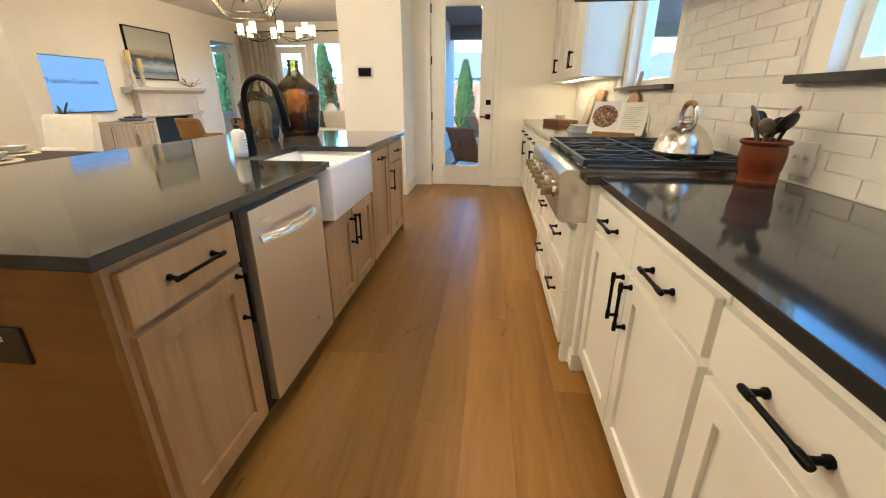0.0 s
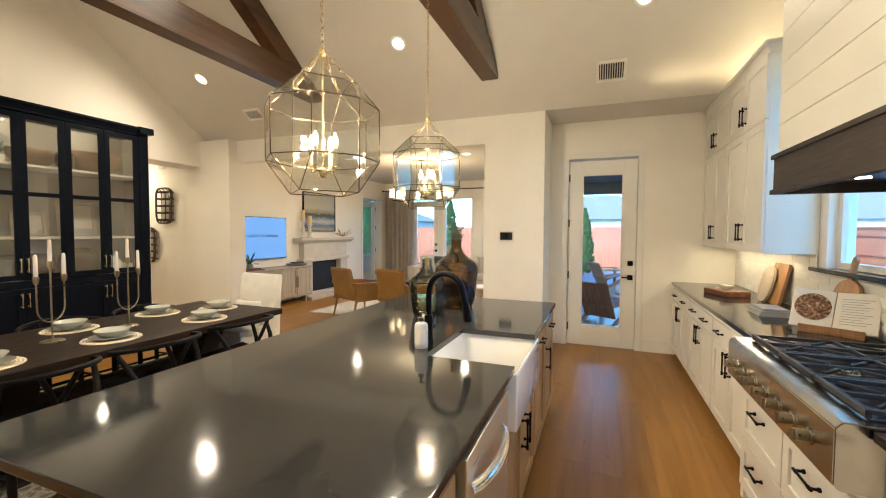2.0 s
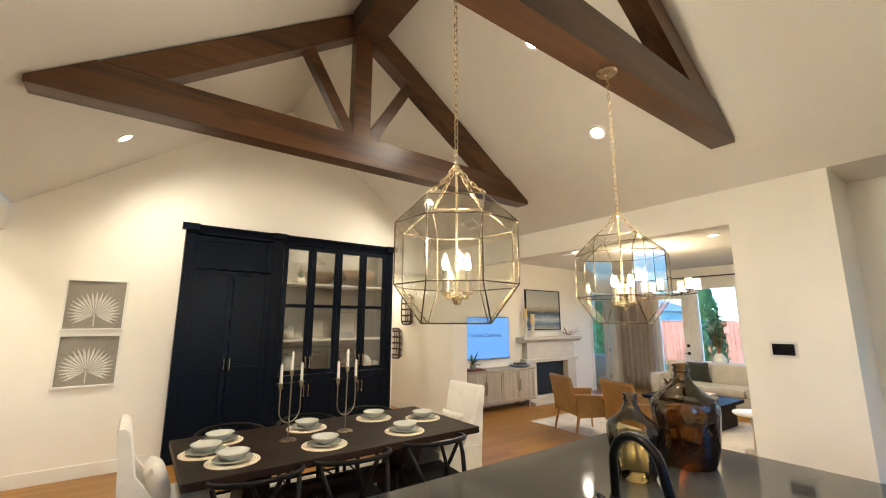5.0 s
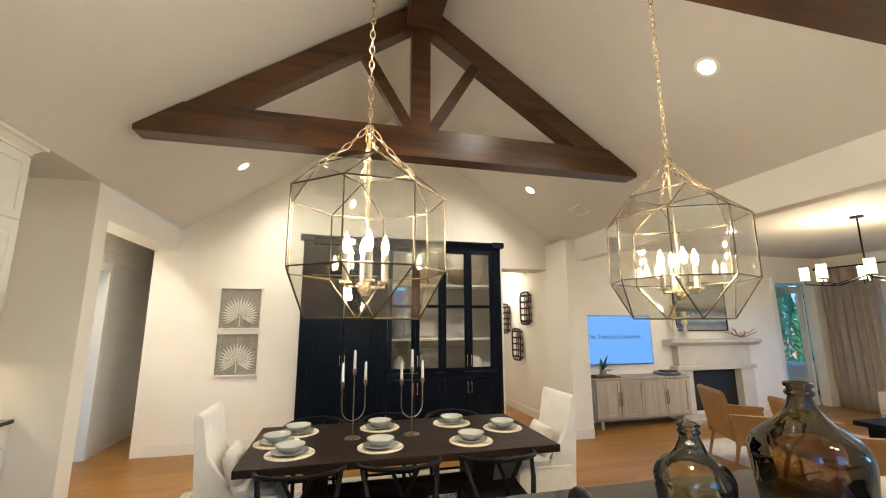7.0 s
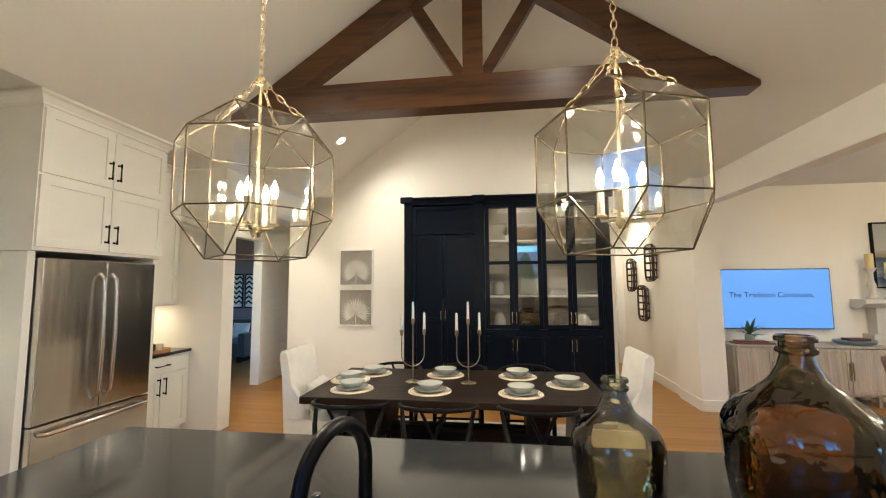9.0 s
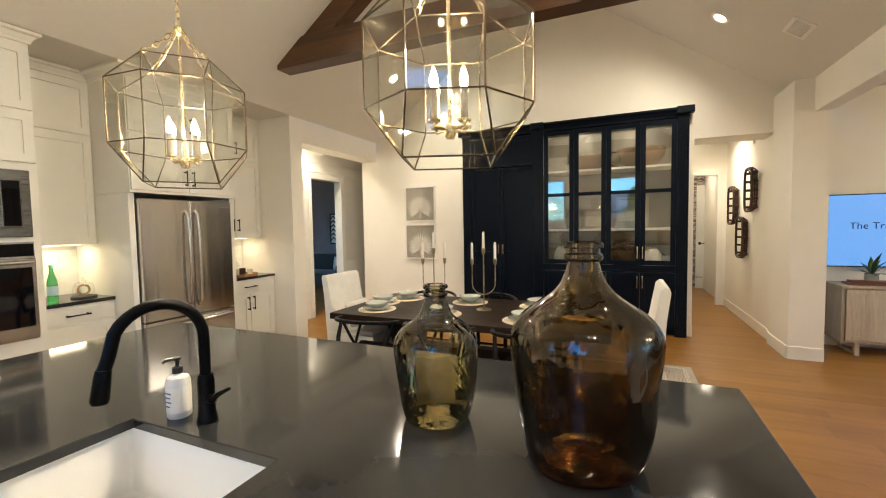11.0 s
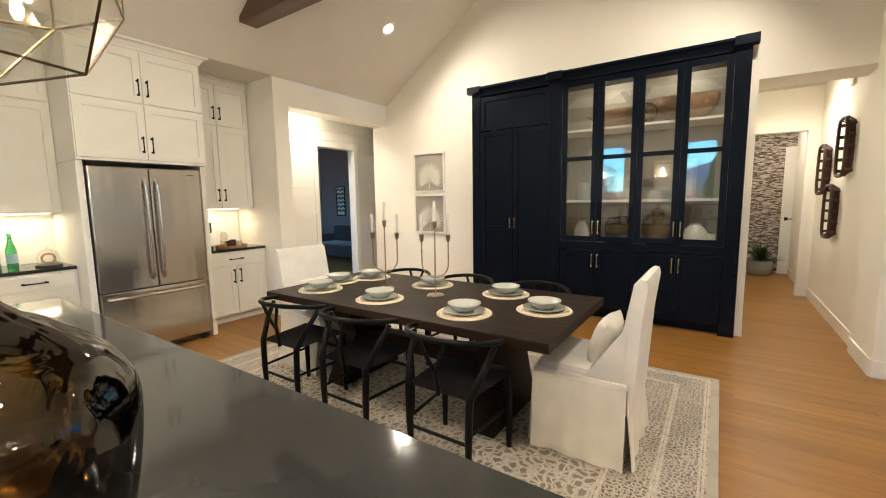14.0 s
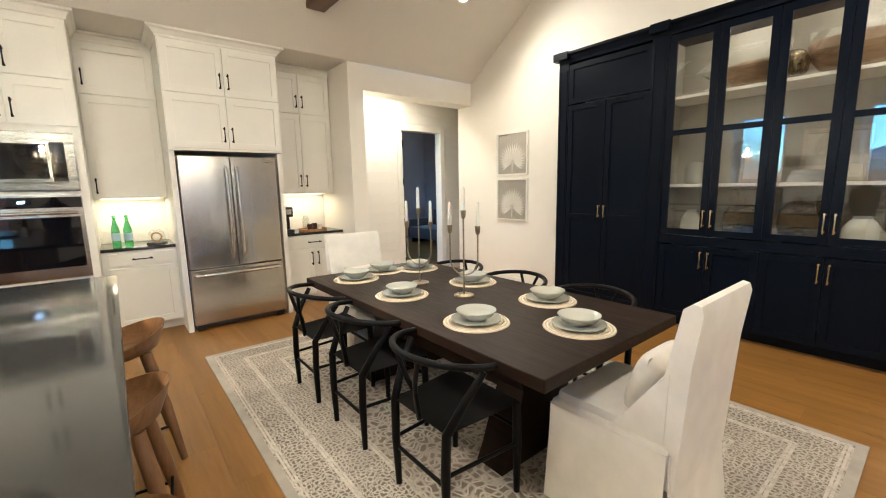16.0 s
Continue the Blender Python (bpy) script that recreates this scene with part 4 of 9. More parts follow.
# ---- counter stools ----
def stool(at, rz):
    th = thing("counter_stool", "low-backed wooden counter stool with splayed legs", "stool", at, rz, "stools at the island")
    bm = mesh()
    prof = [(0, 0.600), (0.12, 0.598), (0.185, 0.612), (0.215, 0.65), (0.222, 0.672), (0.214, 0.678), (0.19, 0.648), (0.13, 0.628), (0, 0.622)]
    lathe(bm, prof, 40)
    for v in bm.verts:
        r = v.co.xy.length
        if r > 0.17:
            a = math.atan2(v.co.y, v.co.x)
            lift = max(0, math.cos(a - math.pi)) ** 1.0 * 0.075 * (r - 0.17) / 0.05
            drop = max(0, math.cos(a)) * 0.018 * (r - 0.17) / 0.05
            v.co.z += lift - drop
    part("seat", bm, STOOL_WOOD, th, smooth=50)
    for sx in (-1, 1):
        for sy in (-1, 1):
            bm = mesh()
            tube(bm, [(sx * 0.11, sy * 0.11, 0.612), (sx * 0.165, sy * 0.165, 0.30), (sx * 0.21, sy * 0.21, 0.0)], [0.027, 0.026, 0.018], 14)
            part("leg", bm, STOOL_WOOD, th, smooth=50)
    for k in range(4):
        a, b = [(1, 1), (-1, 1), (-1, -1), (1, -1)][k], [(-1, 1), (-1, -1), (1, -1), (1, 1)][k]
        bm = mesh()
        z = 0.20 if k % 2 == 0 else 0.24
        s = 0.184 if k % 2 == 0 else 0.178
        tube(bm, [(a[0] * s, a[1] * s, z), (b[0] * s, b[1] * s, z)], 0.007, 8)
        part("footrest_bar", bm, BLACK_METAL, th, smooth=50)
    return th


s0 = stool((-1.86, 1.64, 0), 0)
for x, y, rz in ((-2.30, 2.20, 4), (-2.245, 3.06, -6), (-2.20, 3.92, 3)):
    copy_thing(s0, pose(x, y, 0, 0, 0, rz))

# ---- range wall ----
CX = 0.30
BASE_TOP = TOP - 0.034


def east_unit(label, y_far, w, fronts, depth=0.62, x=CX, **k):
    """A base unit facing -x; y_far is its left end seen from the front."""
    return cabinet("base_cabinet", label, (x, y_far, 0), "-x", w, depth, 0, BASE_TOP, fronts, CABINET_WHITE, toe=0.10, group="white base cabinets", **k)


def door_pair(w, drawers=2, plen=0.15):
    f = []
    half = (w - 0.03) / 2
    for k in range(2):
        x = 0.012 + k * (half + 0.006)
        if drawers == 2:
            f.append(("drawer", x, 0.715, half, 0.135, [(half / 2, 0.068, plen, False)]))
        f.append(("door", x, 0.105, half, 0.59, dish_door(half, 0.59, "r" if k == 0 else "l", 0.50, 0.16)))
    return f


LAB = "cream-white shaker base cabinet with black bar pulls"
east_unit(LAB, 2.44, 0.92, door_pair(0.92))
east_unit(LAB, 1.515, 0.92, door_pair(0.92))
east_unit(LAB, 0.59, 0.92, door_pair(0.92))
east_unit(LAB, -0.335, 0.48, [("drawer", 0.012, 0.715, 0.456, 0.135, [(0.228, 0.068, 0.15, False)]), ("door", 0.012, 0.105, 0.456, 0.59, dish_door(0.456, 0.59, "l", 0.5))])
east_unit(LAB, 4.66, 0.92, door_pair(0.92))
east_unit(LAB, 5.585, 0.92, door_pair(0.92))
east_unit(LAB, 6.64, 1.05, [("drawer", 0.05, 0.715, 0.49, 0.135, [(0.245, 0.068, 0.13, False)]), ("drawer", 0.546, 0.715, 0.49, 0.135, [(0.245, 0.068, 0.13, False)]),
      ("door", 0.05, 0.105, 0.49, 0.59, dish_door(0.49, 0.59, "r", 0.5)), ("door", 0.546, 0.105, 0.49, 0.59, dish_door(0.49, 0.59, "l", 0.5))])
# bumped-out drawers below the range top
RY0, RY1 = 2.505, 3.665
th = east_unit("cream-white drawer base with four wide drawers under the range top", RY1, RY1 - RY0, [
    ("drawer door", 0.03, 0.375, 0.545, 0.29, [(0.27, 0.20, 0.15, False)]), ("drawer door", 0.585, 0.375, 0.545, 0.29, [(0.27, 0.20, 0.15, False)]),
    ("drawer door", 0.03, 0.09, 0.545, 0.275, [(0.27, 0.19, 0.15, False)]), ("drawer door", 0.585, 0.09, 0.545, 0.275, [(0.27, 0.19, 0.15, False)])], depth=0.70, x=0.225, body=False)
bm = mesh()
box(bm, 0, 0, 0.07, RY1 - RY0, 0.70, 0.70, 0.002)
box(bm, 0.03, 0.08, 0, RY1 - RY0 - 0.03, 0.70, 0.07)
for x in (0.0, RY1 - RY0 - 0.05):
    box(bm, x, -0.006, 0.0, x + 0.05, 0.05, 0.07, 0.002)
part("body", bm, CABINET_WHITE, th)
for y in (RY0 - 0.032, RY1 + 0.032):
    bm = mesh()
    box(bm, 0.262, y - 0.032, 0, 0.92, y + 0.032, BASE_TOP, 0.004)
    box(bm, 0.255, y - 0.036, 0, 0.33, y + 0.036, 0.09, 0.003)
    solid("filler_post", bm, CABINET_WHITE, "cream-white square filler post beside the range", "post", group="filler posts")

for y0, y1, name in ((-0.82, RY0 - 0.004, "near"), (RY1 + 0.004, 6.645, "far")):
    bm = mesh()
    box(bm, 0.272, y0, z0, 0.948, y1, TOP, 0.0025)
    if name == "near":
        box(bm, 0.225, y1 - 0.075, z0, 0.2725, y1, TOP, 0.0025)
    else:
        box(bm, 0.225, y0, z0, 0.2725, y0 + 0.075, TOP, 0.0025)
    solid("countertop", bm, QUARTZ, "polished dark grey quartz countertop along the range wall", "countertop", group="range wall countertops")

# range top
th = thing("gas_range", "stainless steel gas range top with black cast-iron grates", "range", (0.135, (RY0 + RY1) / 2, 0.70), 0)
L = (RY1 - RY0) / 2 - 0.004
bm = mesh()
prism(bm, [(0.0, 0.02), (0.0, 0.205), (0.02, 0.228), (0.81, 0.228), (0.81, 0.0), (0.02, 0.0)], "y", -L, L)
bmesh.ops.bevel(bm, geom=list(bm.edges), offset=0.004, segments=2, affect="EDGES")
part("body", bm, STEEL, th)
bm = mesh()
box(bm, 0.11, -L + 0.045, 0.229, 0.795, L - 0.045, 0.234)
part("burner_tray", bm, PLASTIC_BLACK, th)
bm = mesh()
tube(bm, [(0, 0, 0), (-0.006, 0, 0), (-0.007, 0, 0)], [0.030, 0.030, 0.027], 20)
bezel = done(bm, "bezel", STEEL_BAR, 40)
bm = mesh()
tube(bm, [(-0.006, 0, 0), (-0.012, 0, 0), (-0.042, 0, 0), (-0.045, 0, 0)], [0.019, 0.021, 0.021, 0.018], 18)
box(bm, -0.054, -0.007, -0.021, -0.040, 0.007, 0.021, 0.002)
knob = done(bm, "knob", AGED_BRASS, 40)
for k in range(7):
    y = -L + 0.16 + k * (2 * L - 0.30) / 6
    o = part("knob", knob, None, th)
    o.location = (-0.001, y, 0.105)
    o2 = part("bezel", bezel, None, o)
    o2.location = (0, 0, 0)
bm = mesh()
box(bm, -0.003, -0.06, 0.165, 0.002, 0.06, 0.178)
part("nameplate", bm, STEEL_BAR, th)
GZ = 0.262
for k in range(3):
    y0 = -L + 0.05 + k * (2 * L - 0.10) / 3
    y1 = y0 + (2 * L - 0.10) / 3 - 0.006
    bm = mesh()
    g = 0.009
    for xx in (0.105, 0.45, 0.79):
        box(bm, xx - g, y0, GZ - 0.018, xx + g, y1, GZ, 0.003)
    for yy in (y0 + g, (y0 + y1) / 2, y1 - g):
        box(bm, 0.105, yy - g, GZ - 0.018, 0.79, yy + g, GZ, 0.003)
    for cx in (0.275, 0.62):
        cy = (y0 + y1) / 2
        for a in range(4):
            ang = math.pi / 4 + a * math.pi / 2
            box(bm, 0.05, -0.006, GZ - 0.014, 0.17, 0.006, GZ, 0.002, Matrix.Translation((cx, cy, 0)) @ Matrix.Rotation(ang, 4, "Z"))
    for xx in (0.105, 0.79):
        for yy in (y0 + g, y1 - g):
            box(bm, xx - g, yy - g, 0.234, xx + g, yy + g, GZ - 0.01)
    part("grate", bm, IRON, th)
    for cx in (0.275, 0.62):
        bm = mesh()
        lathe(bm, [(0, 0.235), (0.06, 0.235), (0.06, 0.243), (0.045, 0.245), (0.045, 0.252), (0.0, 0.254)], 24, (cx, (y0 + y1) / 2, 0))
        part("burner", bm, BRASS if k == 1 else IRON, th, smooth=40)

# hood
HX, HY0, HY1, HZ0, HZ1 = 0.33, 2.53, 3.70, 1.745, 1.965
th = thing("range_hood", "shiplap range hood with a dark wood band", "range hood", (0.64, (HY0 + HY1) / 2, HZ0))
bm = mesh()
hw, hd = (HY1 - HY0) / 2, 0.31
for a in ((-hd, -hw, -hd + 0.03, hw), (-hd + 0.03, -hw, hd, -hw + 0.03), (-hd + 0.03, hw - 0.03, hd, hw)):
    box(bm, a[0], a[1], 0, a[2], a[3], HZ1 - HZ0, 0.003)
part("wood_band", bm, HOOD_WOOD, th, "dark wood band")
bm = mesh()
for a in ((-hd - 0.012, -hw - 0.012, -hd, hw + 0.012), (-hd, -hw - 0.012, hd, -hw), (-hd, hw, hd, hw + 0.012)):
    for zz in (0.0, HZ1 - HZ0 - 0.025):
        box(bm, a[0], a[1], zz, a[2], a[3], zz + 0.025, 0.003)
part("band_moulding", bm, HOOD_WOOD, th)
bm = mesh()
box(bm, -hd + 0.03, -hw + 0.03, 0.05, hd, hw - 0.03, 0.06)
part("liner", bm, PLASTIC_BLACK, th, "black hood insert")
for s in (-0.3, 0.3):
    bm = mesh()
    lathe(bm, [(0, 0.046), (0.028, 0.046), (0.028, 0.05), (0, 0.05)], 16, (-0.05, s, 0))
    part("hood_light", bm, CAN_GLOW, th)
bh = 0.165
n = 0
z = HZ1 - HZ0
while z < 3.1:
    zz = min(z + bh - 0.004, 3.2)
    bm = mesh()
    i = 0.014
    roof = lambda y: EAVE + SLOPE * (NORTH - y if y > RIDGE_Y else y - SOUTH_EAVE) - HZ0 - 0.003
    box(bm, -hd + i, -hw + i, z, -hd + i + 0.016, hw - i, zz, 0.0015)
    box(bm, -hd + i + 0.016, -hw + i, z, hd, -hw + i + 0.016, zz, 0.0015)
    box(bm, -hd + i + 0.016, hw - i - 0.016, z, hd, hw - i, zz, 0.0015)
    part("shiplap_board", bm, CABINET_WHITE, th)
    z += bh
bm = mesh()
box(bm, -hd + i + 0.012, -hw + i + 0.012, HZ1 - HZ0, hd, hw - i - 0.012, z - 0.002)
part("chimney_core", bm, CABINET_WHITE, th)

# upper cabinets
UX = 0.61


def upper(label, at, facing, w, depth, doors, z0=1.37, zs=2.405, z1=2.90):
    f = []
    dw = (w - 0.006 * (doors + 1)) / doors
    for k in range(doors):
        side = "r" if (doors == 1 or k % 2 == 0) else "l"
        x = 0.006 + k * (dw + 0.006)
        f.append(("door", x, z0 + 0.006, dw, zs - z0 - 0.012, dish_door(dw, 0, side, 0.16, 0.15)))
        f.append(("door", x, zs + 0.006, dw, z1 - zs - 0.012, dish_door(dw, 0, side, 0.13, 0.15)))
    return cabinet("upper_cabinet", label, at, facing, w, depth, z0, z1, f, CABINET_WHITE, group="white upper cabinets")


def crown(th, w, depth, z, out=0.06, ends=(True, True)):
    """A stepped crown moulding on a cabinet's top front edge, in the cabinet's own measure."""
    bm = mesh()
    p = [(0, 0), (-0.012, 0), (-0.016, 0.02), (-out * 0.6, 0.055), (-out, 0.065), (-out, 0.085), (0, 0.085)]
    l, r = (-out if ends[0] else 0), (w + out if ends[1] else w)
    vs = []
    for px, pz in p:
        f = -px / out
        vs.append((bm.verts.new((l * f, px, z + pz)), bm.verts.new((w + (r - w) * f, px, z + pz))))
    for a, b in zip(vs, vs[1:]):
        bm.faces.new((a[0], b[0], b[1], a[1]))
    bm.faces.new((vs[0][0], vs[0][1], vs[-1][1], vs[-1][0]))
    for k, on in enumerate(ends):
        ring = [v[k] for v in vs]
        if on:
            back = [bm.verts.new((0 if k == 0 else w, depth, v.co.z)) for v in ring]
            for i, v in enumerate(back):
                v.co.x = ring[i].co.x
            for i in range(len(ring) - 1):
                bm.faces.new((ring[i], ring[i + 1], back[i + 1], back[i]))
            bm.faces.new(back)
        else:
            bm.faces.new(ring)
    return part("crown", bm, CABINET_WHITE if th.name.startswith(("upper", "tall", "fridge", "oven")) else NAVY, th)


UL = "cream-white shaker upper cabinet beside the window"
u = upper(UL, (UX, 6.645, 0), "-x", 0.955, 0.335, 2)
crown(u, 0.955, 0.335, 2.90, 0.05, (False, False))
u = upper(UL, (UX, 5.685, 0), "-x", 0.98, 0.335, 2)
crown(u, 0.98, 0.335, 2.90, 0.05, (False, True))
u = upper(UL, (UX, 1.50, 0), "-x", 0.98, 0.335, 2)
crown(u, 0.98, 0.335, 2.90, 0.05, (True, False))
u = upper(UL, (UX, 0.515, 0), "-x", 0.98, 0.335, 2)
crown(u, 0.98, 0.335, 2.90, 0.05, (False, False))


def strip(at, size, aim_down=0.3, energy=1.15):
    """A warm light strip below a wall cabinet."""
    bm = mesh()
    box(bm, -size[0] / 2, -size[1] / 2, -0.006, size[0] / 2, size[1] / 2, 0)
    solid("under_cabinet_light", bm, STRIP_GLOW, "warm under-cabinet light strip, switched on", "cabinet light", group="under-cabinet lights", at=at)
    if energy:
        lamp("strip_lamp", "AREA", (at[0], at[1], at[2] - 0.012), energy, (1, 0.82, 0.52), size=size, aim=(at[0] + 0.0001, at[1], at[2] - 1))


strip((0.74, 5.70, 1.369), (0.04, 1.5), energy=0.55)
strip((0.83, 5.66, 3.005), (0.04, 1.8), energy=0.0)
lamp("cabinet_top_lamp", "AREA", (0.80, 5.66, 3.02), 0.2, (1, 0.80, 0.48), size=(0.06, 1.8), aim=(0.8001, 5.66, 4))

# windows over the counter
def window_unit(name, y0, y1, z0, z1):
    th = thing(name, "tall white vinyl window above the range wall counter", "window", (EAST + 0.09, (y0 + y1) / 2, z0), kind="structure")
    w, h, f = (y1 - y0) / 2, z1 - z0, 0.045
    bm = mesh()
    for a in ((-w, 0, -w + f, h), (w - f, 0, w, h), (-w + f, 0, w - f, f), (-w + f, h - f, w - f, h)):
        box(bm, -0.03, a[0], a[1], 0.03, a[2], a[3], 0.003)
    part("window_frame", bm, TRIM, th)
    bm = mesh()
    box(bm, -0.003, -w + f, f, 0.003, w - f, h - f)
    o = part("pane", bm, WINDOW_PANE, th)
    o.visible_shadow = False
    bm = mesh()
    box(bm, -0.115 - 0.04, -w - 0.10, -0.03, -0.03, w + 0.10, 0.0, 0.003)
    part("window_sill", bm, QUARTZ, th, "dark quartz sill")


window_unit("window_1", *WINDOWS[0])
window_unit("window_2", *WINDOWS[1])


# ---- south kitchen wall: ovens, refrigerator, cabinets ----
FY = 0.10


def tall(name, label, x_left, w, z0, z1, fronts, depth=0.90, y=FY, **k):
    """A unit facing +y; x_left is its left end seen from the front."""
    return cabinet(name, label, (x_left, y, 0), "+y", w, depth, z0, z1, fronts, CABINET_WHITE, **k)


def pairs(w, z0, z1, pz, plen=0.15, single=False):
    h = z1 - z0
    if single:
        return [("door", 0.008, z0, w - 0.016, h, dish_door(w - 0.016, h, "l", pz, plen))]
    d = (w - 0.022) / 2
    return [("door", 0.008, z0, d, h, dish_door(d, h, "r", pz, plen)), ("door", 0.014 + d, z0, d, h, dish_door(d, h, "l", pz, plen))]


# oven tower
OX = -1.35
OW = 0.87
ot = tall("oven_tower", "tall cream-white cabinet holding a microwave and wall oven", OX, OW, 0, 2.90,
          pairs(OW, 2.415, 2.88, 0.12) + pairs(OW, 2.03, 2.395, 0.12) + [("drawer", 0.008, 0.11, OW - 0.016, 0.40, [(OW / 2, 0.30, 0.19, False)])], depth=0.91, toe=0.10, category="cabinet")
crown(ot, OW, 0.85, 2.90, 0.06)
th = thing("microwave", "built-in stainless steel microwave with a black window", "microwave", (OX - 0.055, FY, 1.485), 180)
bm = mesh()
box(bm, 0, -0.028, 0, 0.76, 0.0, 0.485, 0.004)
part("trim_frame", bm, STEEL_DIM, th)
bm = mesh()
box(bm, 0.055, -0.044, 0.065, 0.705, -0.028, 0.42, 0.006)
o = part("door", bm, STEEL_DIM, th)
bm = mesh()
box(bm, 0.10, -0.0465, 0.10, 0.58, -0.0435, 0.385, 0.001)
part("window", bm, SCREEN_DARK, o)
bm = mesh()
box(bm, 0.60, -0.0465, 0.08, 0.695, -0.0435, 0.405, 0.001)
part("control_panel", bm, SCREEN_DARK, o)
th = thing("wall_oven", "built-in stainless steel wall oven with a dark glass door", "oven", (OX - 0.055, FY, 0.73), 180)
bm = mesh()
box(bm, 0, -0.024, 0, 0.76, 0.0, 0.72, 0.003)
part("frame", bm, STEEL, th)
bm = mesh()
box(bm, 0.006, -0.030, 0.615, 0.754, -0.024, 0.705, 0.002)
o = part("control_panel", bm, SCREEN_DARK, th)
bm = mesh()
box(bm, 0.32, -0.0315, 0.648, 0.44, -0.0295, 0.685)
o = part("display", bm, Mat("display_glass", (0.01, 0.015, 0.02), 0.1).m, o)
cu = bpy.data.curves.new("clock_digits", "FONT")
cu.body, cu.size, cu.extrude = "4:27", 0.030, 0.0004
DIGIT = glow("display_digits", (0.45, 0.7, 1.0), 3.0)
cu.materials.append(DIGIT)
dg = new("clock_digits", cu)
dg.parent, dg.location, dg.rotation_euler = o, (0.352, -0.0325, 0.655), (radians(90), 0, 0)
bm = mesh()
box(bm, 0.006, -0.052, 0.02, 0.754, -0.024, 0.60, 0.005)
o = part("door", bm, STEEL, th)
bm = mesh()
box(bm, 0.03, -0.0545, 0.10, 0.73, -0.0515, 0.535, 0.001)
part("window", bm, SCREEN_DARK, o)
bm = mesh()
tube(bm, [(0.04, -0.095, 0.572), (0.72, -0.095, 0.572)], 0.013, 14)
for x in (0.07, 0.69):
    tube(bm, [(x, -0.05, 0.572), (x, -0.095, 0.572)], 0.010, 10)
part("handle", bm, STEEL_BAR, o, smooth=50)

# niche between ovens and refrigerator
NX0, NX1 = -2.222, -2.845
cabinet("base_cabinet", "cream-white base cabinet between ovens and refrigerator", (NX0, -0.23, 0), "+y", NX0 - NX1, 0.58, 0, BASE_TOP, [
    ("drawer", 0.05, 0.735, 0.55, 0.125, [(0.275, 0.062, 0.17, False)]), ("door", 0.05, 0.11, 0.55, 0.60, [])], CABINET_WHITE, toe=0.10, group="white base cabinets")
bm = mesh()
box(bm, NX1 + 0.002, BACK + 0.001, BASE_TOP + 0.002, NX0 - 0.002, -0.205, TOP, 0.003)
solid("countertop", bm, QUARTZ, "dark quartz countertop between ovens and refrigerator", "countertop")
u = cabinet("upper_cabinet", "tall cream-white upper cabinet between ovens and refrigerator", (NX0, -0.46, 0), "+y", NX0 - NX1, 0.355, 1.40, 2.90,
        pairs(NX0 - NX1, 1.41, 2.395, 0.12, single=True) + pairs(NX0 - NX1, 2.415, 2.885, 0.15, single=True), CABINET_WHITE, group="white upper cabinets")
crown(u, NX0 - NX1, 0.355, 2.90, 0.05, (False, False))
strip((-2.53, -0.62, 1.399), (0.5, 0.04), energy=0.42)

# refrigerator enclosure
RX0, RX1 = -2.845, -3.925
FRIDGE_PANELS = []
for x in (RX0, RX1 + 0.05):
    bm = mesh()
    box(bm, x - 0.05, BACK + 0.001, 0, x, FY - 0.03, 1.86, 0.002)
    FRIDGE_PANELS.append(bm)
u = tall("fridge_cabinet", "cream-white double cabinet above the refrigerator", RX0, RX0 - RX1, 1.865, 2.90,
         pairs(RX0 - RX1, 1.89, 2.395, 0.14) + pairs(RX0 - RX1, 2.415, 2.88, 0.14), depth=0.91, group="white upper cabinets")
crown(u, RX0 - RX1, 0.85, 2.90, 0.075)
for bm in FRIDGE_PANELS:
    bmesh.ops.transform(bm, matrix=pose(RX0, FY, 0, 0, 0, 180).inverted(), verts=bm.verts)
    part("side_panel", bm, CABINET_WHITE, u)
th = thing("refrigerator", "stainless steel French-door refrigerator with a bottom freezer", "refrigerator", (-2.905, 0.055, 0), 180)
W = 0.935
bm = mesh()
box(bm, 0.004, 0.0, 0.02, W - 0.004, 0.72, 1.80, 0.004)
part("body", bm, Mat("fridge_side_grey", (0.09, 0.09, 0.09), 0.45).m, th)
for k in range(2):
    bm = mesh()
    x0 = 0.0 if k == 0 else W / 2 + 0.003
    box(bm, x0, -0.072, 0.665, x0 + W / 2 - 0.003, -0.004, 1.815, 0.008)
    o = part("door", bm, STEEL, th)
    hx = W / 2 - 0.05 if k == 0 else W / 2 + 0.05
    bm = mesh()
    pts = [(hx, -0.072, 0.75), (hx, -0.112, 0.79)] + [(hx, -0.118 - 0.012 * math.sin(math.pi * i / 8), 0.83 + 0.80 * i / 8) for i in range(9)] + [(hx, -0.112, 1.67), (hx, -0.072, 1.71)]
    tube(bm, pts, 0.0145, 12)
    part("handle", bm, STEEL_BAR, o, smooth=50)
bm = mesh()
box(bm, 0.0, -0.072, 0.075, W, -0.004, 0.655, 0.008)
o = part("freezer_drawer", bm, STEEL, th)
bm = mesh()
pts = [(0.05, -0.072, 0.60)] + [(0.07 + (W - 0.14) * i / 10, -0.118 - 0.010 * math.sin(math.pi * i / 10), 0.60) for i in range(11)] + [(W - 0.05, -0.072, 0.60)]
tube(bm, pts, 0.0165, 12)
part("handle", bm, STEEL_BAR, o, smooth=50)
bm = mesh()
box(bm, W - 0.13, -0.0735, 1.755, W - 0.06, -0.0715, 1.763)
part("badge", bm, PLASTIC_BLACK, th)
for x in (0.06, W - 0.06):
    bm = mesh()
    box(bm, x - 0.04, -0.03, 0.0, x + 0.04, 0.05, 0.06, 0.008)
    part("foot_cover", bm, PLASTIC_BLACK, th)

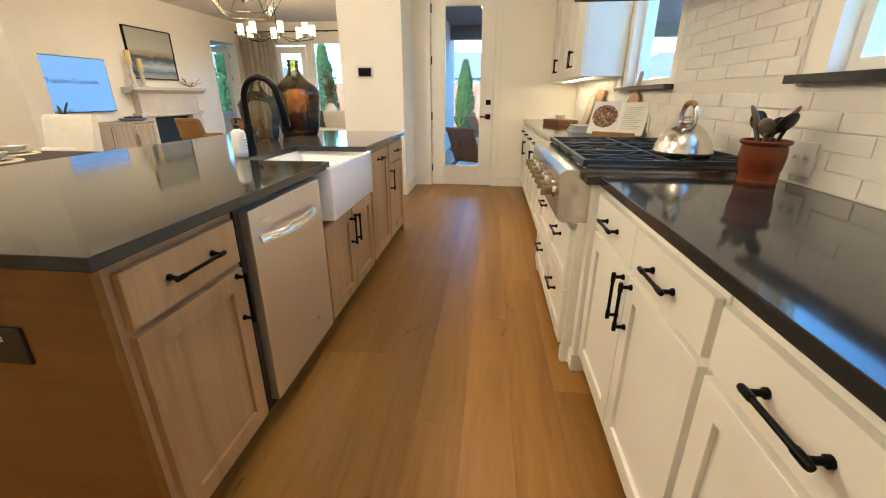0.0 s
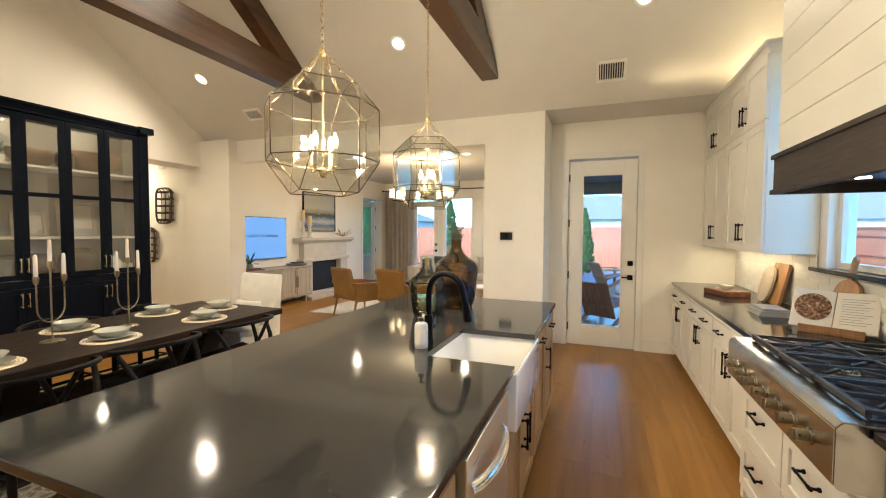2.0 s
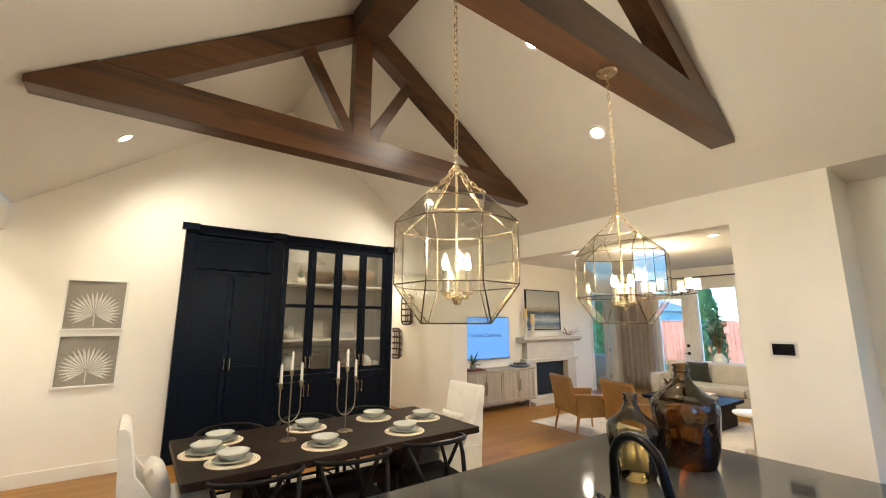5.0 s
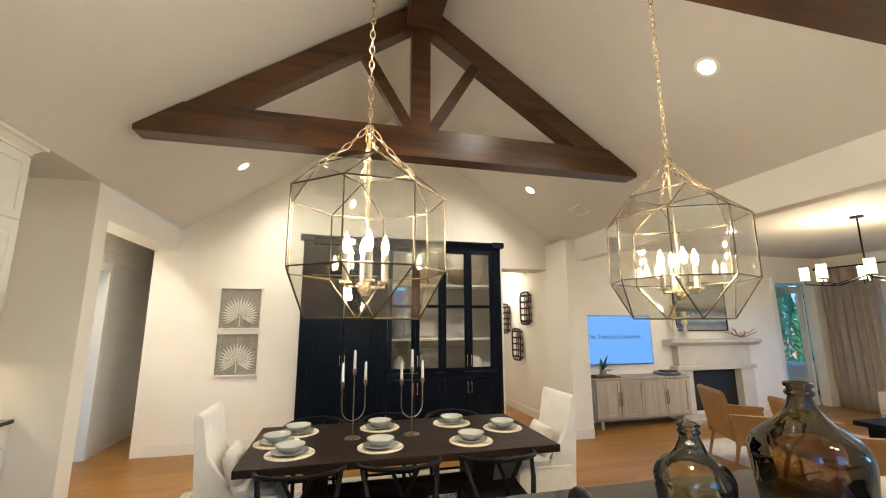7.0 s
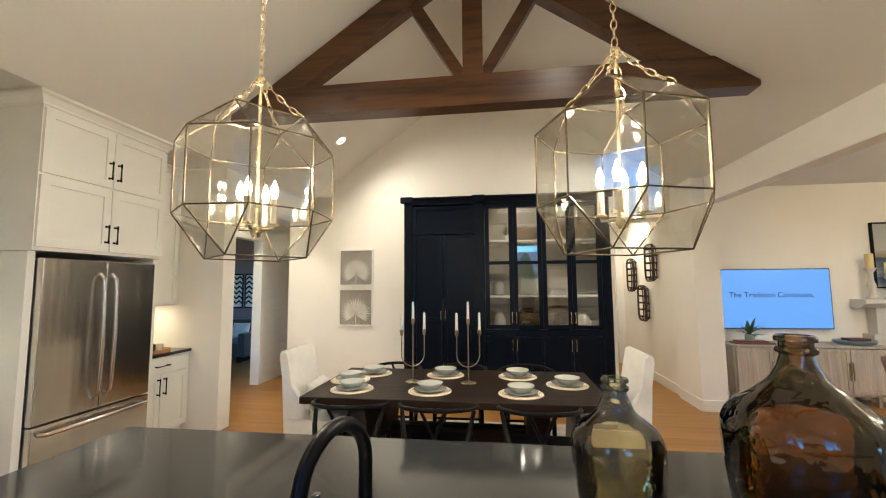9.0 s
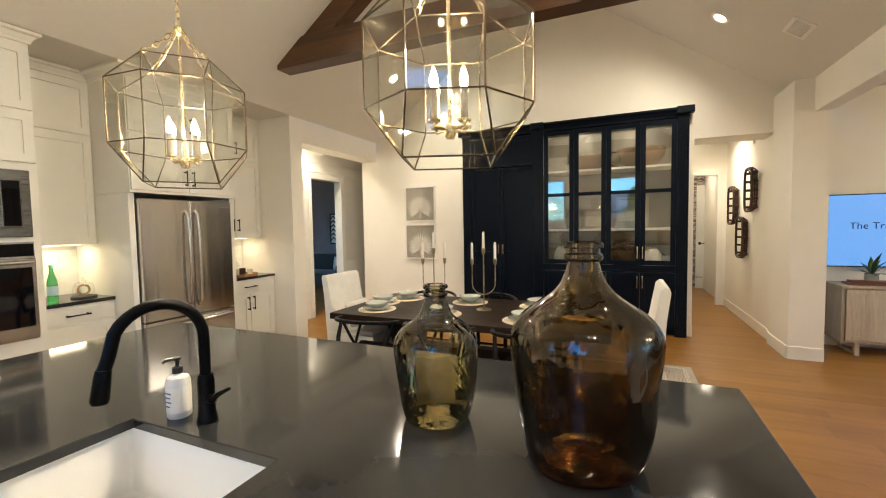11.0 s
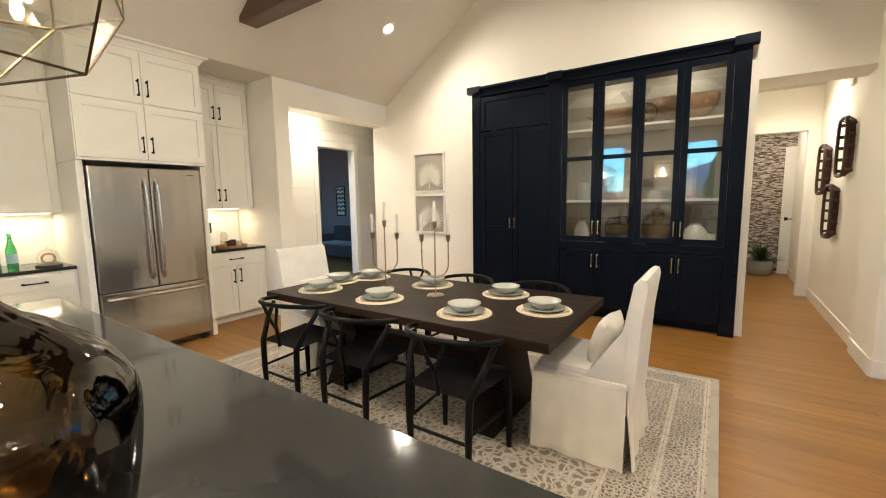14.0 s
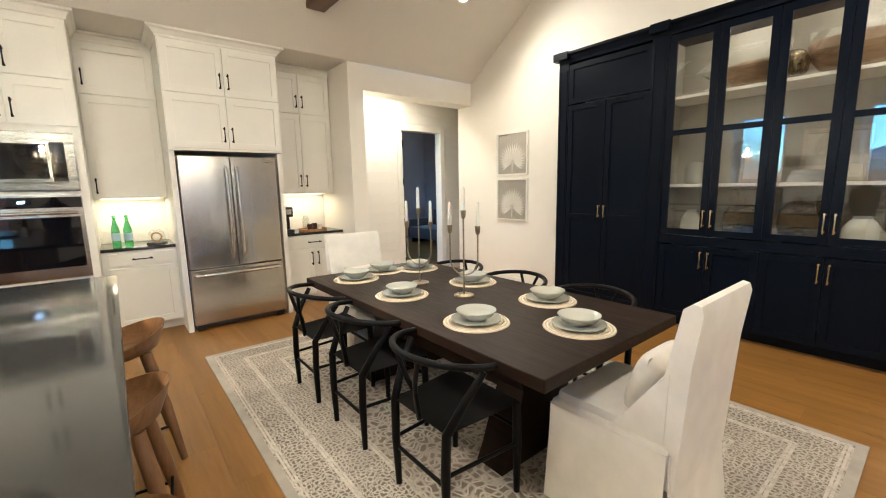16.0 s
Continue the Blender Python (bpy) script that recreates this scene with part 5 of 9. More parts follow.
# right-hand niche: coffee station
KX0, KX1 = -3.93, -4.755
cabinet("base_cabinet", "cream-white base cabinet of the coffee station", (KX0, -0.23, 0), "+y", KX0 - KX1, 0.58, 0, BASE_TOP, [
    ("drawer", 0.05, 0.72, KX0 - KX1 - 0.09, 0.14, [((KX0 - KX1 - 0.09) / 2, 0.07, 0.17, False)])] + [("door", 0.05 + k * 0.372, 0.11, 0.362, 0.59, dish_door(0.362, 0.59, "r" if k == 0 else "l", 0.47, 0.17)) for k in range(2)],
        CABINET_WHITE, toe=0.10, group="white base cabinets")
bm = mesh()
box(bm, KX1 + 0.002, BACK + 0.001, BASE_TOP + 0.002, KX0 - 0.002, -0.205, TOP, 0.003)
solid("countertop", bm, QUARTZ, "dark quartz countertop of the coffee station", "countertop")
u = cabinet("upper_cabinet", "tall cream-white upper cabinet over the coffee station", (KX0, -0.44, 0), "+y", KX0 - KX1, 0.375, 1.40, 2.90,
        pairs(KX0 - KX1, 1.41, 2.395, 0.16) + pairs(KX0 - KX1, 2.415, 2.885, 0.14), CABINET_WHITE, group="white upper cabinets")
crown(u, KX0 - KX1, 0.375, 2.90, 0.04, (False, False))
strip((-4.35, -0.62, 1.399), (0.6, 0.04), energy=0.42)

# ---- hutch ----
th = thing("built_in_hutch", "navy-black built-in hutch with glass doors and a crown", "cabinet", (-6.72, HUTCH_Y0 + 0.003, 0), 90)
HW = HUTCH_Y1 - HUTCH_Y0 - 0.006
D = 0.52
t = 0.022
PIL = [(0.0, 0.135), (1.09, 1.255), (HW - 0.135, HW)]
# Top and door stops are added behind the gaps to block light from inside.
for nm, q in (("side_panel", (0.0, 0.012, 0.0, t, D, 2.90)), ("side_panel", (HW - t, 0.012, 0.0, HW, D, 2.90)), ("divider", (1.16, 0.012, 0.0, 1.182, D, 2.90)),
              ("top_panel", (t, 0.012, 2.86, 1.16, D, 2.90)), ("top_panel", (1.182, 0.012, 2.86, HW - t, D, 2.90)), ("deck", (1.182, 0.012, 0.845, HW - t, D, 0.868)),
              ("kick_board", (t, 0.09, 0.0, 1.16, D, 0.09)), ("kick_board", (1.182, 0.09, 0.0, HW - t, D, 0.09)), ("top_stop", (1.255, 0.0125, 2.80, HW - 0.13, 0.03, 2.86)),
              ("door_stop", (1.655, 0.0125, 0.94, 1.715, 0.03, 2.80)), ("door_stop", (2.08, 0.0125, 0.94, 2.14, 0.03, 2.80)), ("door_stop", (2.505, 0.0125, 0.94, 2.565, 0.03, 2.80))):
    hb = mesh()
    box(hb, *q)
    part(nm, hb, NAVY, th)
hb = mesh()
box(hb, 1.182, D - 0.012, 0.868, HW - t, D - 0.002, 2.86)
box(hb, 1.182, 0.05, 0.868, 1.19, D - 0.012, 2.86)
box(hb, HW - t - 0.008, 0.05, 0.868, HW - t, D - 0.012, 2.86)
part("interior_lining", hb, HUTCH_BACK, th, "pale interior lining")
for z in (1.44, 2.285):
    bm = mesh()
    box(bm, 1.195, 0.05, z - 0.028, HW - t - 0.01, D - 0.013, z, 0.003)
    part("shelf", bm, TRIM, th, "white painted shelf")
for a, b in PIL:
    bm = mesh()
    box(bm, a, -0.014, 0.0, b, 0.012, 2.86, 0.003)
    pl = part("pilaster", bm, NAVY, th)
    bm = mesh()
    box(bm, a - 0.004 if a else 0, -0.022, 0.0, b + 0.004 if b < HW else b, -0.0145, 0.14, 0.003)
    part("plinth", bm, NAVY, pl)
    for x in (a + 0.018, b - 0.018 - 0.012):
        bm = mesh()
        box(bm, x, -0.02, 0.18, x + 0.012, -0.0135, 2.78, 0.002)
        part("bead", bm, NAVY, pl)
    bm = mesh()
    box(bm, a - 0.012 if a else -0.05, -0.075, 2.895, b + 0.012 if b < HW else b + 0.05, 0.02, 2.985, 0.006)
    part("crown_block", bm, NAVY, th)
bm = mesh()
prism(bm, [(0.012, 2.855), (-0.014, 2.86), (-0.018, 2.885), (-0.04, 2.93), (-0.062, 2.95), (-0.062, 2.975), (0.012, 2.975)], "x", 0.0, HW)
part("crown", bm, NAVY, th)
# pantry doors
px0, px1 = 0.135, 1.09
pw = (px1 - px0 - 0.008) / 2
bm = shaker_mesh(px1 - px0, 0.44, 0.06)
o = part("upper_panel", bm, NAVY, th)
o.location = (px0, 0.012, 2.395)
for k in range(2):
    bm = shaker_mesh(pw, 2.275, 0.06, mid=0.98)
    o = part("pantry_door", bm, NAVY, th)
    o.location = (px0 + k * (pw + 0.008), 0.012, 0.105)
    pull(o, pw - 0.03 if k == 0 else 0.03, 1.045, 0.14, True, BRASS)
gx0, gx1 = 1.262, HW - 0.137
gw = (gx1 - gx0 - 0.012) / 4
for k in range(4):
    x = gx0 + k * (gw + 0.004)
    bm = shaker_mesh(gw, 1.90, 0.062, glass=True, mid=0.99)
    o = part("glass_door", bm, NAVY, th)
    o.location = (x, 0.012, 0.945)
    bm = mesh()
    box(bm, 0.055, -0.010, 0.055, gw - 0.055, -0.006, 1.845)
    p = part("pane", bm, CABINET_PANE, o, "clear glass pane")
    p.visible_shadow = False
    pull(o, gw - 0.03 if k % 2 == 0 else 0.03, 0.17, 0.16, True, BRASS)
    bm = shaker_mesh(gw, 0.735, 0.06)
    o = part("base_door", bm, NAVY, th)
    o.location = (x, 0.012, 0.105)
    pull(o, gw - 0.03 if k % 2 == 0 else 0.03, 0.61, 0.16, True, BRASS)
bm = mesh()
box(bm, gx0 - 0.007, -0.006, 0.848, gx1, 0.012, 0.938, 0.003)
part("waist_rail", bm, NAVY, th)
# Lamps and glowing pucks added to brighten the shelves; no fixture is known.
for x in (1.75, 2.55):
    lamp("hutch_lamp", "POINT", (-6.72 - 0.2, HUTCH_Y0 + x, 2.83), 1.0, WARM, 0.03)
    bm = mesh()
    lathe(bm, [(0, -0.004), (0.03, -0.004), (0.032, 0.0), (0, 0.0)], 16)
    solid("puck_light", bm, CAN_GLOW, "small glowing disc added inside the hutch to light it", "cabinet light", group="puck lights", at=(-6.72 - 0.2, HUTCH_Y0 + x, 2.859))

# objects in the hutch
def hy(y):
    return HUTCH_Y0 + y


SHELF_Z = (0.869, 1.4405, 2.2855)
HXC = -6.98


def vase(name, label, at, prof, mat, smooth=50, lumps=0.0, squash=1.0):
    bm = mesh()
    t = 0.006
    inner = [(max(r - t, 0.002), z) for r, z in prof[1:]][::-1] + [(0, prof[0][1] + t)]
    lathe(bm, [(0, prof[0][1])] + prof + inner, 32)
    if lumps:
        for v in bm.verts:
            d = v.co.xy
            if d.length > 0.02:
                v.co.xy += d.normalized() * lumps * noise.noise(v.co * 28)
    for v in bm.verts:
        v.co.x *= squash
    return solid(name, bm, mat, label, "vase" if "vase" in name else name.replace("_", " "), at=at, smooth=smooth)


JUG = [(0.05, 0), (0.09, 0.03), (0.11, 0.1), (0.105, 0.17), (0.07, 0.22), (0.05, 0.235), (0.055, 0.25)]
BULGE = [(0.09, 0), (0.14, 0.05), (0.155, 0.13), (0.145, 0.2), (0.10, 0.25), (0.08, 0.255)]
for y, s in ((1.92, 1.2), (2.36, 1.34)):
    vase("leaf_vase", "bronze vase with an embossed leaf relief", (HXC, hy(y), SHELF_Z[0]), [(r * s, z * s * 1.2) for r, z in BULGE], MARBLE_DARK, lumps=0.012)
vase("white_jug", "white ceramic jug on the hutch shelf", (HXC + 0.05, hy(1.47), SHELF_Z[0]), [(r * 0.85, z * 1.25) for r, z in JUG], CREAM_CERAMIC)
vase("white_jug", "white ceramic jug on the hutch shelf", (HXC + 0.08, hy(2.70), SHELF_Z[0]), [(r * 1.1, z * 1.2) for r, z in JUG], CREAM_CERAMIC)
vase("small_pot", "small white ceramic pot on the hutch shelf", (HXC + 0.12, hy(1.68), SHELF_Z[0]), [(0.04, 0), (0.055, 0.02), (0.06, 0.07), (0.058, 0.09)], CREAM_CERAMIC)
vase("footed_cup", "white footed cup on the hutch shelf", (HXC + 0.1, hy(2.87), SHELF_Z[0]), [(0.04, 0), (0.045, 0.01), (0.02, 0.03), (0.06, 0.07), (0.075, 0.15), (0.077, 0.19)], CREAM_CERAMIC)
for y, r, q in ((1.90, 0.24, 0.7), (2.55, 0.31, 0.6)):
    vase("dough_bowl", "long carved wooden dough bowl on the top shelf", (HXC + 0.02, hy(y), SHELF_Z[2]), [(r * 0.4, 0), (r * 0.72, r * 0.16), (r * 0.94, r * 0.45), (r, r * 0.8), (r * 0.96, r * 0.84)], wooden("bowl_wood", (0.12, 0.07, 0.035), (0.32, 0.21, 0.12), 0.6, "y", 2.0), squash=q)
vase("carved_vase", "carved brown vase on the top shelf", (HXC + 0.13, hy(2.18), SHELF_Z[2]), [(0.06, 0), (0.10, 0.05), (0.11, 0.13), (0.08, 0.20), (0.05, 0.22)], MARBLE_DARK, lumps=0.008)
for y in (1.46,):
    vase("ribbed_crock", "grey ribbed crock on the middle shelf", (HXC, hy(y), SHELF_Z[1]), [(0.07, 0), (0.09, 0.02), (0.09, 0.17), (0.06, 0.2), (0.05, 0.215)], CERAMIC)
for y, w, h in ((1.95, 0.17, 0.30), (2.45, 0.22, 0.46)):
    th2 = thing("framed_picture", "small brown framed picture leaning in the hutch", "picture", (-7.18, hy(y), SHELF_Z[1] + 0.001), 0)
    lean = Matrix.Rotation(radians(-8), 4, "Y")
    bm = mesh()
    for a in ((-w, 0, -w + 0.035, h), (w - 0.035, 0, w, h), (-w + 0.035, 0, w - 0.035, 0.035), (-w + 0.035, h - 0.035, w - 0.035, h)):
        box(bm, 0, a[0], a[1], 0.02, a[2], a[3], 0.003)
    bmesh.ops.transform(bm, matrix=lean, verts=bm.verts)
    part("frame", bm, GREY_WOOD, th2)
    bm = mesh()
    box(bm, 0.004, -w + 0.03, 0.03, 0.010, w - 0.03, h - 0.03)
    bmesh.ops.transform(bm, matrix=lean, verts=bm.verts)
    part("print", bm, FIRE_STONE, th2)
bm = mesh()
for k in range(3):
    box(bm, -0.09 + k * 0.005, -0.13 + 0.01 * k, k * 0.035, 0.09 - k * 0.01, 0.13 - k * 0.006, k * 0.035 + 0.033, 0.003)
solid("book_stack", bm, SIDING, "stack of grey books on the middle shelf", "books", at=(HXC + 0.06, hy(2.35), SHELF_Z[1]))


def tuft(name, label, at, leaves, length, width, pot=None, spread=0.9, seed=1, mat=None, upright=0.5):
    """A plant of bent blade leaves, in a pot if a profile is given."""
    rnd = random.Random(seed)
    th = thing(name, label, "plant", at)
    z0 = 0.0
    if pot:
        prof, pm = pot
        bm = mesh()
        t = 0.006
        lathe(bm, [(0, 0)] + prof + [(prof[-1][0] - t, prof[-1][1]), (prof[-1][0] - t, prof[-1][1] - 0.02), (0, prof[-1][1] - 0.02)], 28)
        part("pot", bm, pm, th, smooth=40)
        z0 = prof[-1][1] - 0.02
    bm = mesh()
    for _ in range(leaves):
        a = rnd.uniform(0, 2 * math.pi)
        ln = length * rnd.uniform(0.6, 1.1)
        up = rnd.uniform(upright, 1.0)
        out = (1 - up * 0.75) * spread
        d = Vector((math.cos(a), math.sin(a), 0))
        side = Vector((-d.y, d.x, 0))
        prev = None
        for k in range(5):
            f = k / 4
            c = d * (ln * out * f * (0.4 + 0.6 * f)) + Vector((0, 0, z0 + ln * (up * f - 0.25 * f * f * out)))
            w = width * (0.5 + 1.6 * f) * (1 - f ** 3) + 0.0008
            cur = (bm.verts.new(c - side * w), bm.verts.new(c + side * w + Vector((0, 0, 0.002))))
            if prev:
                bm.faces.new((prev[0], prev[1], cur[1], cur[0]))
            prev = cur
    part("leaves", bm, mat or LEAF, th)
    return th


CUP = [(0.04, 0), (0.055, 0.01), (0.06, 0.06), (0.06, 0.09)]
tuft("potted_plant", "small spiky potted plant on the hutch shelf", (HXC + 0.03, hy(1.60), SHELF_Z[2]), 26, 0.22, 0.008, (CUP, CREAM_CERAMIC), seed=3)
tuft("potted_plant", "small green potted plant on the hutch shelf", (HXC + 0.1, hy(1.68), SHELF_Z[0] + 0.07), 20, 0.10, 0.008, None, seed=4)
tuft("potted_plant", "small green potted plant on the hutch shelf", (HXC - 0.05, hy(2.85), SHELF_Z[0]), 36, 0.18, 0.014, (CUP, CREAM_CERAMIC), seed=5, upright=0.3)

# ---- palm prints ----
def palm_art(z):
    th = thing("palm_print", "white framed palm-leaf print on grey linen", "picture", (WEST, 0.995, z), 90, "palm prints")
    w, h, f = 0.285, 0.295, 0.022
    bm = mesh()
    for a in ((-w, -h, -w + f, h), (w - f, -h, w, h), (-w + f, -h, w - f, -h + f), (-w + f, h - f, w - f, h)):
        box(bm, a[0], -0.034, a[1], a[2], -0.001, a[3], 0.003)
    part("frame", bm, TRIM, th)
    bm = mesh()
    box(bm, -w + f, -0.012, -h + f, w - f, -0.004, h - f)
    part("mat_board", bm, fabric("grey_linen_mat", (0.33, 0.29, 0.25)), th)
    bm = mesh()
    c = Vector((0, -0.0135, -0.115))
    n = 23
    for k in range(n):
        a = radians(-118 + 236 * k / (n - 1))
        ln = 0.275 * (1.0 - 0.30 * abs(math.sin(a / 2)) ** 3)
        d = Vector((math.sin(a), 0, math.cos(a)))
        s = Vector((d.z, 0, -d.x)) * 0.0125
        p = [c + d * 0.012, c + d * ln * 0.66 - s, c + d * ln, c + d * ln * 0.66 + s]
        q = [bm.verts.new(v) for v in p] + [bm.verts.new(p[1] * 0.5 + p[3] * 0.5 + Vector((0, -0.004, 0)))]
        for i, j in ((0, 1), (1, 2), (2, 3), (3, 0)):
            bm.faces.new((q[i], q[j], q[4]))
    box(bm, -0.005, -0.016, -0.25, 0.005, -0.0125, -0.11, 0.001)
    part("palm_leaf", bm, Mat("white_paper_leaf", (0.78, 0.76, 0.72), 0.7).m, th, "white cut-paper palm leaf")
    bm = mesh()
    box(bm, -w + f, -0.024, -h + f, w - f, -0.022, h - f)
    p = part("pane", bm, CLEAR, th)
    p.visible_shadow = False


palm_art(1.895)
palm_art(1.262)

# ---- dining ----
TX0, TX1, TY0, TY1, TZ = -4.645, -3.512, 1.727, 4.060, 0.757
th = thing("dining_table", "dark walnut trestle dining table", "table", ((TX0 + TX1) / 2, (TY0 + TY1) / 2, 0.012))
hx, hyy = (TX1 - TX0) / 2, (TY1 - TY0) / 2
bm = mesh()
box(bm, -hx, -hyy, TZ - 0.012 - 0.055, hx, hyy, TZ - 0.012, 0.006)
part("tabletop", bm, TABLE_WOOD, th)
for s in (-1, 1):
    bm = mesh()
    y = s * 0.66
    prism(bm, [(-0.30, TZ - 0.07), (0.30, TZ - 0.07), (0.18, 0.40), (0.30, 0.08), (0.34, 0.0), (-0.34, 0.0), (-0.30, 0.08), (-0.18, 0.40)], "y", y - 0.09, y + 0.09)
    part("trestle", bm, TABLE_WOOD, th)
bm = mesh()
box(bm, -0.06, -0.60, 0.28, 0.06, 0.60, 0.40, 0.006)
part("stretcher", bm, TABLE_WOOD, th)

bm = mesh()
box(bm, -1.29, -1.935, 0, 1.29, 1.935, 0.010, 0.004)
rug = solid("area_rug", bm, RUG_EDGE, "faded grey and ivory patterned rug under the table", "rug", at=(-4.145, 2.845, 0.0015))
bm = mesh()
box(bm, -1.29 + 0.05, -1.935 + 0.05, 0.0095, 1.29 - 0.05, 1.935 - 0.05, 0.0106)
part("patterned_field", bm, RUG, rug, "ivory and grey patterned field")
BORDER = Mat("rug_border_stripe", (0.22, 0.195, 0.165), 0.95)
bv = BORDER.coords()
BORDER.base(BORDER.ramp(BORDER.noise(bv, 30, 4), [(0.35, (0.46, 0.415, 0.355)), (0.6, (0.60, 0.55, 0.48))]))
for d, w in ((0.09, 0.165), (0.29, 0.20)):
    bm = mesh()
    X, Y = 1.29 - d, 1.935 - d
    for a in ((-X, -Y, X, -Y + w), (-X, Y - w, X, Y), (-X, -Y + w, -X + w, Y - w), (X - w, -Y + w, X, Y - w)):
        box(bm, a[0], a[1], 0.009, a[2], a[3], 0.0111)
    part("border_band", bm, RUG_BAND, rug, "finely scrolled border band")
for d, w in ((0.06, 0.012), (0.078, 0.012), (0.255, 0.016), (0.275, 0.012), (0.49, 0.016), (0.512, 0.010)):
    bm = mesh()
    X, Y = 1.29 - d, 1.935 - d
    for a in ((-X, -Y, X, -Y + w), (-X, Y - w, X, Y), (-X, -Y + w, -X + w, Y - w), (X - w, -Y + w, X, Y - w)):
        box(bm, a[0], a[1], 0.009, a[2], a[3], 0.0116)
    part("border_stripe", bm, BORDER.m, rug, "greyish woven stripe")


def place_setting(x, y, first=[]):
    if not first:
        bm = mesh()
        prof = [(0, 0.0)]
        for k in range(11):
            r = 0.175 * (k + 1) / 11
            prof += [(r - 0.012, 0.004), (r - 0.007, 0.007), (r - 0.001, 0.004)]
        prof += [(0.176, 0.0), (0, 0.0)]
        lathe(bm, prof, 40)
        mat = solid("placemat", bm, WOVEN, "round cream woven placemat on the table", "placemat", group="place settings", smooth=60)
        bm = mesh()
        lathe(bm, [(0, 0), (0.075, 0), (0.08, 0.003), (0.125, 0.012), (0.132, 0.016), (0.127, 0.018), (0.08, 0.008), (0, 0.006)], 36)
        plate = solid("dinner_plate", bm, CERAMIC, "sage-grey glazed dinner plate", "plate", group="place settings", smooth=60)
        bm = mesh()
        lathe(bm, [(0, 0), (0.05, 0), (0.052, 0.004), (0.085, 0.022), (0.103, 0.046), (0.105, 0.05), (0.101, 0.05), (0.082, 0.027), (0.045, 0.010), (0, 0.008)], 36)
        bowl = solid("soup_bowl", bm, BOWL_GLAZE, "pale sage glazed soup bowl on a plate", "bowl", group="place settings", smooth=60)
        first += [mat, plate, bowl]
        for o, z in zip(first, (TZ, TZ + 0.0075, TZ + 0.017)):
            o.matrix_world = pose(x, y, z)
    else:
        for o, z in zip(first, (TZ, TZ + 0.0075, TZ + 0.017)):
            copy_thing(o, pose(x, y, z, 0, 0, random.uniform(0, 360)))


for x, y in [(-3.78, 3.42), (-3.79, 2.70), (-3.79, 2.05), (-4.38, 3.42), (-4.38, 2.75), (-4.38, 2.05), (-4.10, 3.82), (-4.10, 1.92)]:
    place_setting(x, y)


def candelabrum(at, rz, first=[]):
    if first:
        return copy_thing(first[0], pose(*at, 0, 0, rz))
    th = thing("candelabrum", "tall three-arm aged brass candelabrum with white taper candles", "candle holder", at, rz, "candelabra on the table")
    first.append(th)
    th.scale = (1.2, 1.2, 1.2)
    bm = mesh()
    lathe(bm, [(0, 0), (0.055, 0), (0.056, 0.004), (0.05, 0.008), (0.008, 0.010), (0, 0.010)], 28)
    tube(bm, [(0, 0, 0.008), (0, 0, 0.42)], 0.0045, 8)
    arm = [(-0.085, 0, 0.34)] + [(-0.085 * math.cos(a), 0, 0.20 - 0.085 * math.sin(a)) for a in [math.pi * k / 12 for k in range(13)]] + [(0.085, 0, 0.34)]
    tube(bm, arm, 0.004, 8)
    part("stand", bm, AGED_BRASS, th, smooth=50)
    for x, z in ((-0.085, 0.335), (0, 0.415), (0.085, 0.335)):
        bm = mesh()
        lathe(bm, [(0, 0), (0.006, 0), (0.012, 0.012), (0.0145, 0.045), (0.0125, 0.046), (0, 0.04)], 16, (x, 0, z))
        o = part("candle_cup", bm, AGED_BRASS, th, smooth=50)
        bm = mesh()
        lathe(bm, [(0, 0.03), (0.0105, 0.03), (0.009, 0.155), (0.006, 0.168), (0, 0.170)], 14, (x, 0, z))
        part("candle", bm, WAX, o, "white taper candle", smooth=50)
    return th


candelabrum((-4.08, 2.99, TZ), 108)
candelabrum((-4.08, 2.50, TZ), 112)


